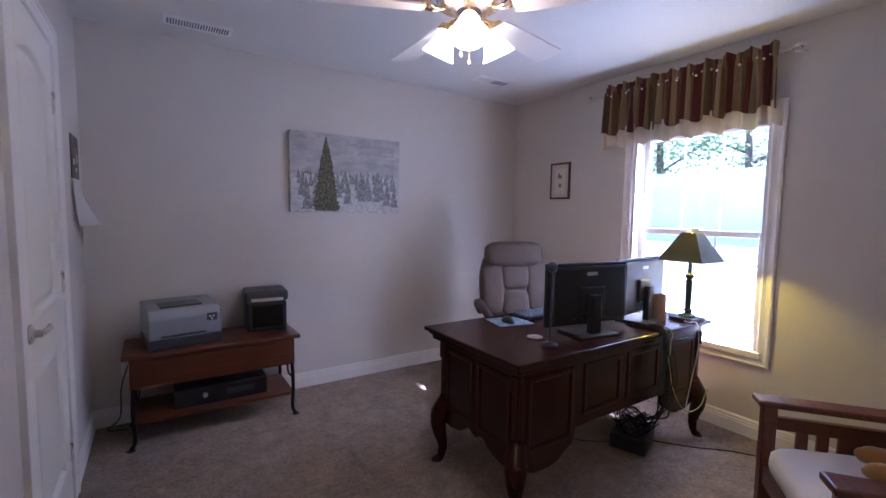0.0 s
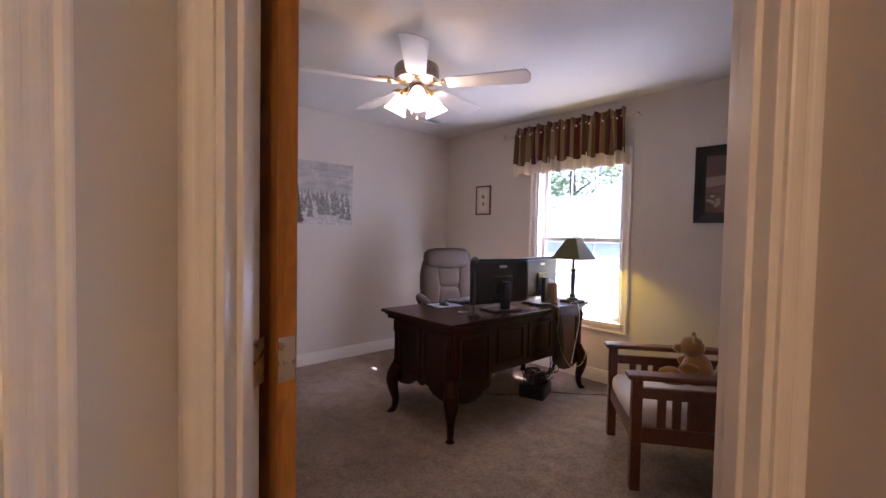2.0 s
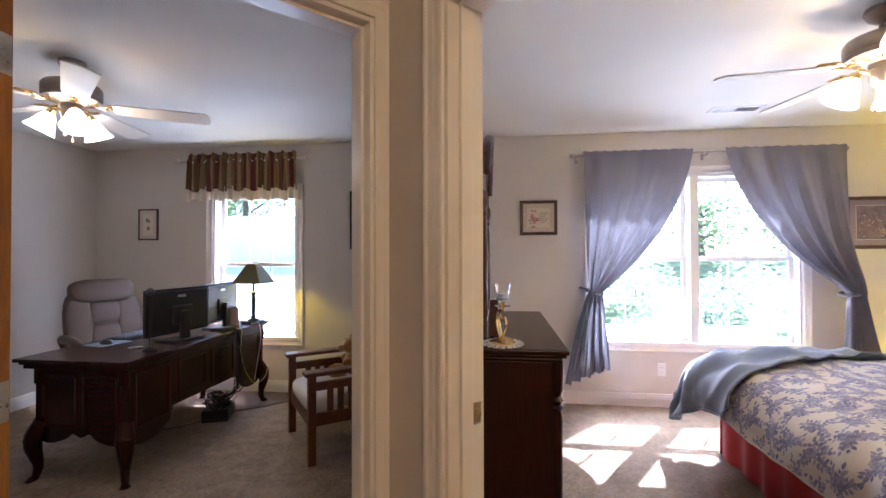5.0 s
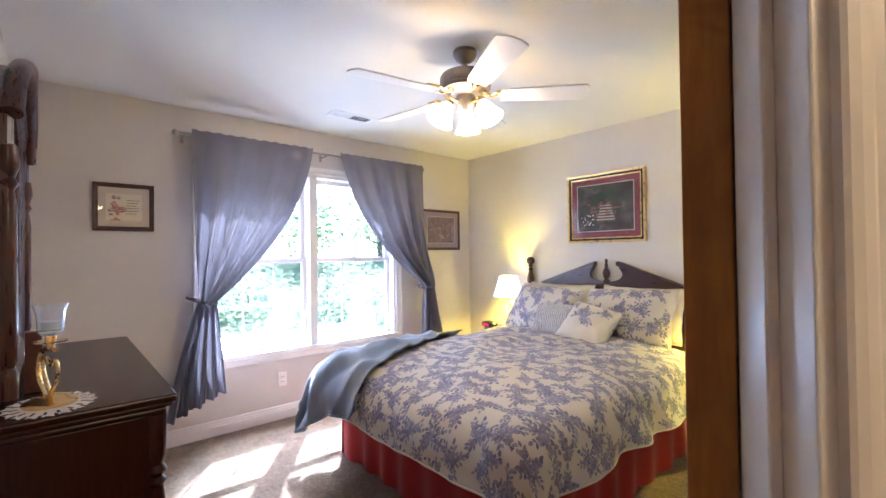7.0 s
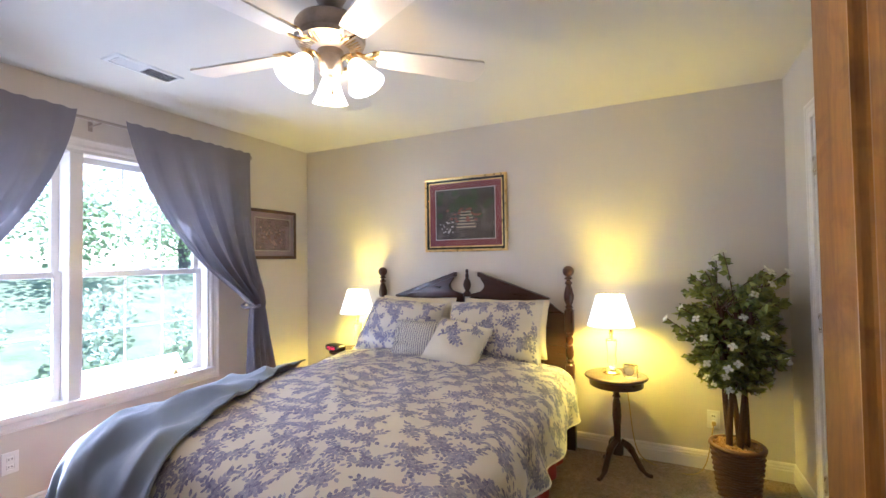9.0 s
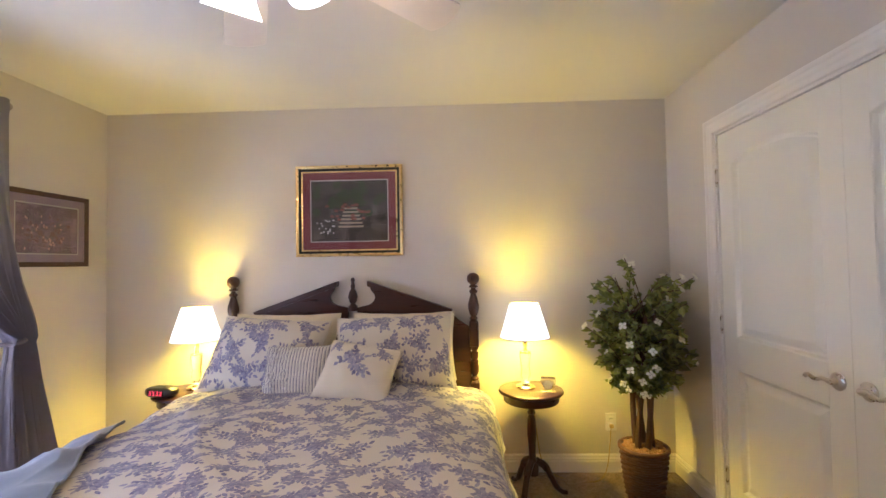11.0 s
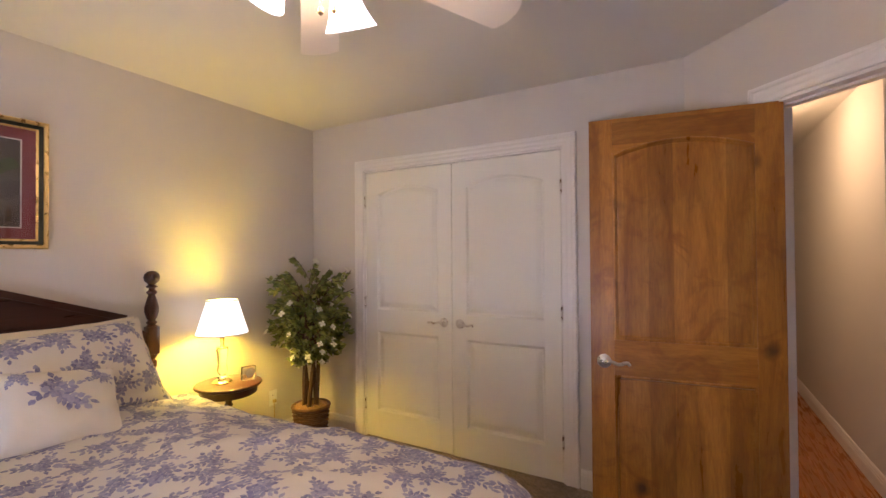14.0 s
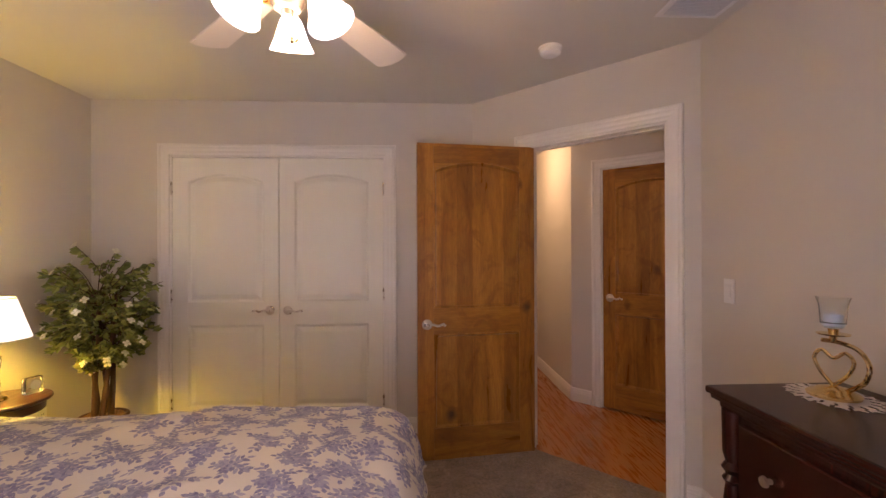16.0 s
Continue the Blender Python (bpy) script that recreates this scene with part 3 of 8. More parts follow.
def leaf(name, label, w, mats, hinge_left=True, h=2.02, th=0.044, handles=(-1, 1), group="", butts=False, lever_z=0.93):
    """A two-panel door leaf with an arched upper panel; local x runs from the hinge, the faces lie at y = 0 and y = th."""
    ob = thing(name, label, "door", group)
    mz, mx = mats
    s = 0.105
    z_low0, z_low1, z_up0, z_up1 = 0.2, 0.80, 0.965, h - 0.115
    part("stile", B(0, s, 0, th, 0, h, 0.0015), mz, ob)
    part("stile", B(w - s, w, 0, th, 0, h, 0.0015), mz, ob)
    part("rail", B(s, w - s, 0, th, 0, z_low0, 0.001), mx, ob)
    part("rail", B(s, w - s, 0, th, z_low1, z_up0, 0.001), mx, ob)
    rise = 0.055
    arch = arch_outline(s, w - s, z_up0, z_up1, rise)
    part("rail", slab(bmesh.new(), [(s, h), (s, z_up1 - rise)] + list(reversed(arch[3:-1])) + [(w - s, z_up1 - rise), (w - s, h)], 0, th), mx, ob)
    for outline in (rect(s, w - s, z_low0, z_low1), arch):
        bm = bmesh.new()
        for f, y in ((-1, 0.0), (1, th)):
            moulding(bm, outline, FLAT_PANEL if mz is ALDER else RAISED_PANEL, cap=True, face=f, y=y)
        part("panel", bm, mz, ob)
    for z in (0.238, 1.018, 1.788) if butts else ():
        hp = bmesh.new()
        box(hp, -0.0016, 0.0, 0.004, th - 0.004, z - 0.045, z + 0.045, 0.0005)
        for sy in (0.013, 0.031):
            for sz in (-0.03, 0.0, 0.03):
                lathe(hp, [(0.0045, 0), (0.004, 0.0006), (0.0, 0.0003)], 8, pose(-0.0016, sy, z + sz, 0, -90))
        part("hinge_plate", hp, NICKEL, ob, "satin nickel hinge plate")
    for f in handles:
        lever(ob, w - 0.06, lever_z, 0.0 if f < 0 else th, f, -1)
    return ob


W = (DOORW, DOORW)
A = (ALDER, ALDERX)
# bedroom door, swung open into the room
bl = leaf("door_1", "knotty alder two-panel door standing open", 0.785, A, butts=True, lever_z=0.865)
bl.matrix_world = pose(-0.111, -1.149, 0.012, 0, 0, -81.8)
tagged(bl, kind="structure")
# office door, swung open against the office's side wall
ol = leaf("door_2", "knotty alder two-panel door standing open into the office", 0.775, A, handles=(1,), butts=True)
ol.matrix_world = pose(0.147, 0.462, 0.012, 0, 0, 96.1)
tagged(ol, kind="structure")
# closed alder door at the hall's end
hl = leaf("door_3", "closed knotty alder two-panel door with a nickel lever", a1 - a0 - 0.04, A, handles=(1,))
hl.matrix_world = wall_pose(AL0, AL1) @ pose(a1 - 0.02, 0.044, 0.012, 0, 0, 180)
tagged(hl, kind="structure")
# closet double doors, white
cw = (c1 - c0 - 0.050) / 2
d4 = leaf("door_4", "white painted two-panel closet door with a lever", cw, W, handles=(1,), h=2.009, lever_z=0.905)
d4.matrix_world = wall_pose(CL0, CL1) @ pose(c0 + 0.02, -0.04, 0.012)
d5 = leaf("door_5", "white painted two-panel closet door with a lever", cw, W, handles=(-1,), h=2.009, lever_z=0.905)
d5.matrix_world = wall_pose(CL0, CL1) @ pose(c1 - 0.02, -0.004, 0.012, 0, 0, 180)
d6 = leaf("door_6", "white painted two-panel office closet door", ow1 - ow0 - 0.04, W, handles=(1,))
d6.matrix_world = wall_pose(OW0, OW1) @ pose(ow1 - 0.02, 0.040, 0.012, 0, 0, 180)
for d in (d4, d5, d6):
    tagged(d, kind="structure")
for z in (0.25, 1.03, 1.80):
    hinge_on(clo_trim, c0 + 0.018, 0.003, z, 180, w=0.007)
    hinge_on(clo_trim, c1 - 0.018, 0.003, z, 180, w=0.007)
    hinge_on(ocl_trim, ow1 - 0.018, -0.003, z, w=0.007)
    hinge_on(hall_trim, a1 - 0.018, -0.003, z, w=0.010)
    hinge_on(off_trim, o1 - 0.019, 0.016, z, 90)
    hinge_on(bed_trim, b0 + 0.019, 0.016, z, -90)

# ---- windows ----
def sash(parent, y0, y1, z0, z1, x, muntins, name="sash"):
    """A sash in the plane x, with bars across the glass."""
    bm = bmesh.new()
    f = 0.038
    box(bm, x, x + 0.03, y0, y0 + f, z0, z1, 0.003)
    box(bm, x, x + 0.03, y1 - f, y1, z0, z1, 0.003)
    box(bm, x, x + 0.03, y0 + f, y1 - f, z0, z0 + f, 0.003)
    box(bm, x, x + 0.03, y0 + f, y1 - f, z1 - f, z1, 0.003)
    s = part(name, bm, TRIM, parent)
    ny, nz = muntins
    for i in range(1, ny):
        yy = y0 + f + (y1 - y0 - 2 * f) * i / ny
        part("glazing_bar", B(x + 0.013, x + 0.019, yy - 0.006, yy + 0.006, z0 + f, z1 - f), TRIM, s)
    for i in range(1, nz):
        zz = z0 + f + (z1 - z0 - 2 * f) * i / nz
        part("glazing_bar", B(x + 0.0125, x + 0.0195, y0 + f, y1 - f, zz - 0.006, zz + 0.006), TRIM, s)
    g = part("pane", B(x + 0.006, x + 0.010, y0 + f - 0.004, y1 - f + 0.004, z0 + f - 0.004, z1 - f + 0.004), GLASS, s)
    g.visible_shadow = False
    return s


def window(name, label, y0, y1, z0, z1, units, muntins):
    ob = thing(name, label, "window")
    tagged(ob, kind="structure")
    bm = moulding(bmesh.new(), [(-y, z) for y, z in ((y1, z0), (y0, z0), (y0, z1), (y1, z1))], WCASE)
    c = part("casing", bm, TRIM, ob)
    c.matrix_local = pose(XW, 0, 0, 0, 0, -90)
    jm = bmesh.new()
    box(jm, XW - 0.004, XW + 0.16, y0, y0 + 0.02, z0, z1, 0.002)
    box(jm, XW - 0.004, XW + 0.16, y1 - 0.02, y1, z0, z1, 0.002)
    box(jm, XW - 0.004, XW + 0.16, y0 + 0.02, y1 - 0.02, z1 - 0.02, z1, 0.002)
    part("window_frame", jm, TRIM, ob)
    part("window_sill", B(XW - 0.035, XW + 0.16, y0 - 0.03, y1 + 0.03, z0 - 0.022, z0 + 0.018, 0.006), TRIM, ob)
    n = len(units)
    mid = (z0 + z1) / 2
    w = (y1 - y0 - 0.04 - 0.07 * (n - 1)) / n
    for i in range(n):
        a = y0 + 0.02 + i * (w + 0.07)
        lo = sash(ob, a, a + w, z0 + 0.018, mid + 0.02, XW + 0.07, muntins)
        sash(ob, a, a + w, mid - 0.02, z1 - 0.02, XW + 0.104, muntins)
        lk = bmesh.new()
        box(lk, XW + 0.062, XW + 0.09, a + w / 2 - 0.03, a + w / 2 + 0.03, mid + 0.02, mid + 0.034, 0.004)
        part("sash_lock", lk, WHITEP, ob)
        if i:
            part("mullion", B(XW - 0.012, XW + 0.155, a - 0.07, a, z0, z1 - 0.02, 0.006), TRIM, ob)
    return ob


window("window_1", "white double-hung window with grilles", *w_off, (0,), (3, 2))
window("window_2", "white pair of double-hung windows with grilles", *w_bed, (0, 1), (3, 2))

# ---- ceiling fans ----
def fan(name, label, x, y, first, arms, r, power):
    ob = thing(name, label, "ceiling fan", "ceiling fans with lights", (x, y, 0))
    part("canopy", lathe(bmesh.new(), [(0.0, H), (0.062, H), (0.066, H - 0.02), (0.05, H - 0.05), (0.022, H - 0.068), (0.0, H - 0.07)], 24), PEWTER, ob, smooth=True)
    part("downrod", lathe(bmesh.new(), [(0.014, H - 0.075), (0.014, H - 0.13)], 12), PEWTER, ob)
    m = bmesh.new()
    lathe(m, [(0.0, 2.325), (0.045, 2.325), (0.09, 2.318), (0.128, 2.302), (0.138, 2.285), (0.138, 2.245), (0.134, 2.238), (0.138, 2.232), (0.132, 2.216), (0.07, 2.196), (0.052, 2.19), (0.052, 2.165), (0.0, 2.165)], 32)
    motor = part("motor_housing", m, PEWTER, ob, "brushed pewter motor housing", smooth=True)
    v = bmesh.new()
    for i in range(36):
        box(v, 0.078, 0.126, -0.0028, 0.0028, -0.0015, 0.0015, m=pose(0, 0, 0, 0, 0, i * 10) @ pose(0, 0, 2.1735, 0, -17.9))
    part("vent_ring", v, BRASS, motor)
    part("switch_housing", lathe(bmesh.new(), [(0.0, 2.166), (0.048, 2.166), (0.05, 2.15), (0.05, 2.118), (0.04, 2.10), (0.02, 2.095), (0.018, 2.078), (0.0, 2.074)], 24), PEWTER, ob, smooth=True)
    for i in range(5):
        a = first + 72 * i
        mt = pose(0, 0, 0, 0, 0, a)
        ir = bmesh.new()
        tube(ir, [mt @ Vector(p) for p in curve_pts([(0.10, 0, 2.20), (0.14, 0.012, 2.19), (0.175, 0.03, 2.2), (0.2, 0.012, 2.205)], 4)], 0.006, 6)
        tube(ir, [mt @ Vector(p) for p in curve_pts([(0.10, 0, 2.20), (0.14, -0.012, 2.19), (0.175, -0.03, 2.2), (0.2, -0.012, 2.205)], 4)], 0.006, 6)
        box(ir, 0.17, 0.25, -0.028, 0.028, 2.203, 2.207, 0.001, m=mt)
        part("blade_iron", ir, BRASS, ob, "brass blade iron", smooth=True)
        w = bmesh.new()
        out = [(0.19, -0.05), (0.24, -0.058), (r - 0.026, -0.073), (r - 0.018, -0.066), (r - 0.003, -0.034), (r, -0.02), (r, 0.02), (r - 0.003, 0.034), (r - 0.018, 0.066), (r - 0.026, 0.073), (0.24, 0.058), (0.19, 0.05)]
        up = [w.verts.new((px, py, 0.004)) for px, py in out]
        dn = [w.verts.new((px, py, -0.003)) for px, py in out]
        w.faces.new(up), w.faces.new(dn)
        for k in range(len(out)):
            j = (k + 1) % len(out)
            w.faces.new((up[k], up[j], dn[j], dn[k]))
        b = part("blade", w, FANWOOD, ob, "pale washed-wood blade")
        b.matrix_local = pose(0, 0, 2.19, 0, 0, a) @ pose(0, 0, 0, -11)
    for i in range(3):
        a = arms + 120 * i
        mt = pose(0, 0, 0, 0, 0, a)
        ar = bmesh.new()
        tube(ar, [mt @ Vector(p) for p in curve_pts([(0.03, 0, 2.14), (0.07, 0, 2.165), (0.095, 0, 2.16), (0.10, 0, 2.14)], 5)], 0.008, 8)
        lathe(ar, [(0.0, 0.02), (0.022, 0.018), (0.024, -0.005), (0.0, -0.006)], 14, mt @ pose(0.1, 0, 2.14, 0, -28))
        part("light_arm", ar, BRASS, ob, "brass light arm", smooth=True)
        g = bmesh.new()
        lathe(g, [(0.022, 0.0), (0.034, -0.015), (0.044, -0.04), (0.054, -0.07), (0.069, -0.100), (0.074, -0.110), (0.067, -0.106), (0.049, -0.068), (0.041, -0.038), (0.030, -0.012), (0.018, 0.0)], 24, mt @ pose(0.102, 0, 2.135, 0, -28))
        part("glass_shade", g, GLOBE, ob, "lit frosted bell glass shade", smooth=True)
        bp = mt @ Vector((0.125, 0, 2.085))
        bu = bmesh.new()
        bmesh.ops.create_uvsphere(bu, u_segments=12, v_segments=8, radius=0.026, matrix=Matrix.Translation(bp))
        part("bulb", bu, BULB, ob, smooth=True)
    ch = bmesh.new()
    for dx, zz in ((0.02, 1.985), (-0.025, 2.01)):
        tube(ch, [(dx, 0.02, 2.09), (dx, 0.02, zz + 0.02)], 0.0016, 6)
        lathe(ch, [(0.0, 0.022), (0.006, 0.018), (0.008, 0.004), (0.0, -0.004)], 10, pose(dx, 0.02, zz))
    part("pull_chain", ch, BRONZE, ob)
    bulb("fan_light", x, y, 2.03, power, (1.0, 0.64, 0.25), 0.07)
    return ob


FANWOOD = paint("fan_blade", (0.76, 0.71, 0.64), rough=0.45, grain=40, strength=0.1, vary=0.08)
BULB = glow("bulb_glow", (1.0, 0.85, 0.6), 6.0)
fan("ceiling_fan", "pewter ceiling fan with five pale blades and lit glass shades", 1.455, 1.735, 14, 234, 0.685, 1.1)
fan("ceiling_fan", "pewter ceiling fan with five pale blades and lit glass shades", 1.435, -2.31, 9, 191, 0.655, 3.6)

# ---- ceiling vents and the smoke alarm ----
def vent(label, x, y, L, wd, turn=0, n=22, dark=None):
    ob = thing("ceiling_vent", label, "air vent", "ceiling vents", (x, y, H), turn)
    part("backing", B(-L / 2 + 0.02, L / 2 - 0.02, -wd / 2 + 0.02, wd / 2 - 0.02, -0.003, -0.001), dark or DARKGREY, ob)
    part("frame", moulding(bmesh.new(), [(-L / 2 + 0.025, -wd / 2 + 0.025), (L / 2 - 0.025, -wd / 2 + 0.025), (L / 2 - 0.025, wd / 2 - 0.025), (-L / 2 + 0.025, wd / 2 - 0.025)], [(0, 0.0), (0, 0.008), (0.018, 0.006), (0.025, 0.0)], face=1), WHITEP, ob).matrix_local = pose(0, 0, 0, -90)
    s0 = None
    for i in range(n):
        xx = -L / 2 + 0.03 + (L - 0.06) * (i + 0.5) / n
        m = pose(xx, 0, -0.005, 0, 35 if i < n / 2 else -35)
        if s0 is None:
            s0 = part("slat", B(-0.0045, 0.0045, -wd / 2 + 0.025, wd / 2 - 0.025, -0.0006, 0.0006), WHITEP, ob)
            s0.matrix_local = m
        else:
            again(s0, m, ob)
    return ob


vent("white louvred ceiling vent over the printer table", 0.585, 3.24, 0.37, 0.15)
vent("white louvred ceiling vent near the office window", 2.66, 3.05, 0.34, 0.15)
vent("white louvred ceiling vent near the bedroom window", 2.80, -2.39, 0.36, 0.15, 90)
vent("white square return grille near the bedroom door", 1.0, -0.66, 0.34, 0.30, 0, 26, LIGHTGREY)
sm = thing("smoke_alarm", "round white smoke alarm on the ceiling", "smoke alarm", "", (0.50, -1.20, H))
part("base", lathe(bmesh.new(), [(0.0, 0), (0.062, 0), (0.062, -0.012), (0.0, -0.012)], 28), WHITEP, sm)
part("cover", lathe(bmesh.new(), [(0.056, -0.012), (0.054, -0.034), (0.042, -0.043), (0.02, -0.046), (0.0, -0.046)], 28), WHITEP, sm, smooth=True)

# ---- framed pictures ----
def picture(name, label, wall_x, c, w, h, art, bars, mat_col=None, mat_w=0.05, glazed=True):
    """A framed print; wall_x: pose of its centre on the wall, facing local -y. bars: (frame profile, material)."""
    ob = thing(name, label, "picture")
    ob.matrix_world = wall_x
    prof, fm = bars
    fw = max(p[0] for p in prof)
    inner = rect(-w / 2 + fw, w / 2 - fw, -h / 2 + fw, h / 2 - fw)
    part("frame", moulding(bmesh.new(), inner, prof), fm, ob)
    part("backing", B(-w / 2 + 0.004, w / 2 - 0.004, -0.006, -0.001, -h / 2 + 0.004, h / 2 - 0.004), BLACK, ob)
    iw, ih = w / 2 - fw, h / 2 - fw
    if mat_col is not None:
        part("mount", moulding(bmesh.new(), rect(-iw + mat_w, iw - mat_w, -ih + mat_w, ih - mat_w), [(0.0, 0.007), (0.0, 0.009), (mat_w, 0.009)]), mat_col, ob)
        iw, ih = iw - mat_w, ih - mat_w
    art(ob, iw, ih)
    if glazed:
        g = part("glazing", B(-w / 2 + fw, w / 2 - fw, -0.0135, -0.0115, -h / 2 + fw, h / 2 - fw), PICGLASS, ob)
        g.visible_shadow = False
    return ob


PICGLASS = glass_material("picture_glass")
DARKFRAME = wood("dark_frame", (0.03, 0.012, 0.008), (0.1, 0.04, 0.025), 0.35, "x")
BLACKFRAME = paint("black_frame", (0.012, 0.011, 0.011), 0.35)
GILT = metal("gilt", (0.75, 0.55, 0.22), 0.3)
ROSEMAT = paint("rose_mount", (0.20, 0.055, 0.065), 0.8)
CREAMMAT = paint("cream_mount", (0.62, 0.55, 0.46), 0.8)
GREYMAT = paint("mauve_mount", (0.33, 0.25, 0.33), 0.8)
SIMPLE = [(0.0, 0.0), (0.0, 0.010), (0.004, 0.014), (0.014, 0.016), (0.022, 0.020), (0.028, 0.016), (0.028, 0.0)]


def flat(parent, name, pts, mat_, d):
    bm = bmesh.new()
    bm.faces.new([bm.verts.new((x, -d, z)) for x, z in pts])
    return part(name, bm, mat_, parent)


def blobs(parent, name, spots, mat_, d, seed):
    """Ragged painted patches, (x, z, width, height) each."""
    rnd = random.Random(seed)
    bm = bmesh.new()
    for x, z, w, h in spots:
        n = 11
        bm.faces.new([bm.verts.new((x + w * rnd.uniform(0.7, 1.1) * math.cos(2 * math.pi * k / n), -d - rnd.uniform(0, 0.0003), z + h * rnd.uniform(0.7, 1.1) * math.sin(2 * math.pi * k / n))) for k in range(n)])
    return tagged(part(name, bm, mat_, parent), kind="stuff")


P_DARK = scenery("garden_print", [(0.025, 0.024, 0.024), (0.075, 0.066, 0.055), (0.19, 0.165, 0.14)], 9)
P_PATH = paint("print_path", (0.42, 0.36, 0.26), 0.6)
P_ROSE = paint("print_rose", (0.26, 0.10, 0.075), 0.6)
P_WHITE = paint("print_white", (0.6, 0.58, 0.55), 0.6)
P_PLUM = paint("print_plum", (0.20, 0.10, 0.12), 0.6)
P_GREEN = paint("print_green", (0.05, 0.08, 0.04), 0.6)
P_PINK = paint("print_pink", (0.46, 0.20, 0.19), 0.6)
P_BLUSH = paint("print_blush", (0.62, 0.40, 0.36), 0.6)
P_SAGE = paint("print_sage", (0.24, 0.25, 0.17), 0.6)
P_PAPER = paint("print_paper", (0.72, 0.66, 0.55), 0.8)
P_INK = paint("print_ink", (0.2, 0.2, 0.2), 0.8)
P_MAUVE = scenery("mauve_print", [(0.13, 0.085, 0.125), (0.26, 0.165, 0.235), (0.40, 0.29, 0.36)], 9)
P_BROWN = scenery("rural_print", [(0.06, 0.025, 0.015), (0.17, 0.07, 0.04), (0.30, 0.15, 0.09)], 6)


def garden(ob, iw, ih):
    flat(ob, "print", rect(-iw, iw, -ih, ih), P_DARK, 0.0072)
    part("inner_line", moulding(bmesh.new(), rect(-iw + 0.001, iw - 0.001, -ih + 0.001, ih - 0.001), [(0.0, 0.0092), (0.0, 0.0096), (0.006, 0.0096)]), P_WHITE, ob)
    st = bmesh.new()
    for i in range(6):
        z = -ih * 0.55 + i * ih * 0.12
        hw = 0.085 - i * 0.008
        st.faces.new([st.verts.new(p) for p in ((0.01 - hw, -0.0079, z), (0.01 + hw, -0.0079, z), (0.01 + hw, -0.0079, z + ih * 0.06), (0.01 - hw, -0.0079, z + ih * 0.06))])
    part("printed_steps", st, P_PATH, ob)
    r = random.Random(3)
    blobs(ob, "printed_roses", [(r.uniform(-0.6, 0.5) * iw, r.uniform(-0.3, 0.25) * ih, 0.016, 0.010) for _ in range(22)], P_ROSE, 0.0082, 1)
    blobs(ob, "printed_lilies", [(r.uniform(-0.9, -0.35) * iw, r.uniform(-0.75, -0.3) * ih, 0.007, 0.006) for _ in range(24)], P_WHITE, 0.0084, 2)
    blobs(ob, "printed_bushes", [(r.uniform(-0.9, 0.9) * iw, r.uniform(-0.1, 0.9) * ih, 0.03, 0.03) for _ in range(26)], P_GREEN, 0.0076, 4)


def roses(ob, iw, ih):
    flat(ob, "print", rect(-iw, iw, -ih, ih), P_PAPER, 0.0072)
    r = random.Random(5)
    spots = [(r.gauss(-0.45, 0.22) * iw, r.gauss(-0.15, 0.36) * ih) for _ in range(34)]
    blobs(ob, "printed_leaf", [(x, z, 0.012, 0.007) for x, z in spots[:14]], P_SAGE, 0.0076, 6)
    blobs(ob, "printed_rose", [(x, z, 0.013, 0.011) for x, z in spots[14:]], P_PINK, 0.008, 7)
    blobs(ob, "printed_bud", [(x + 0.003, z + 0.002, 0.006, 0.005) for x, z in spots[14:]], P_BLUSH, 0.0084, 8)
    bm = bmesh.new()
    for i in range(6):
        box(bm, iw * 0.1, iw * 0.85 - 0.01 * (i % 3), -0.0082, -0.0078, ih * 0.5 - i * ih * 0.2, ih * 0.5 - i * ih * 0.2 + 0.004)
    part("printed_lines", bm, P_INK, ob, "faint printed lines")


def still_life(ob, iw, ih):
    flat(ob, "print", rect(-iw, iw, -ih, ih), P_MAUVE, 0.0072)
    r = random.Random(8)
    blobs(ob, "floral_print", [(r.gauss(-0.1, 0.35) * iw, r.gauss(-0.25, 0.3) * ih, r.uniform(0.006, 0.017), r.uniform(0.006, 0.014)) for _ in range(40)], P_PLUM, 0.0078, 9)
    blobs(ob, "printed_highlights", [(r.gauss(-0.1, 0.35) * iw, r.gauss(-0.2, 0.35) * ih, 0.006, 0.008) for _ in range(34)], P_BLUSH, 0.0084, 10)
    part("inner_line", moulding(bmesh.new(), rect(-iw, iw, -ih, ih), [(0.0, 0.0092), (0.0, 0.0096), (0.006, 0.0096)]), P_WHITE, ob)


def two_sprigs(ob, iw, ih):
    flat(ob, "print", rect(-iw, iw, -ih, ih), P_PAPER, 0.0072)
    blobs(ob, "printed_sprig", [(-0.01, ih * 0.4, 0.018, 0.025), (0.01, ih * 0.3, 0.012, 0.02), (0.0, -ih * 0.35, 0.02, 0.026)], P_INK, 0.0078, 10)


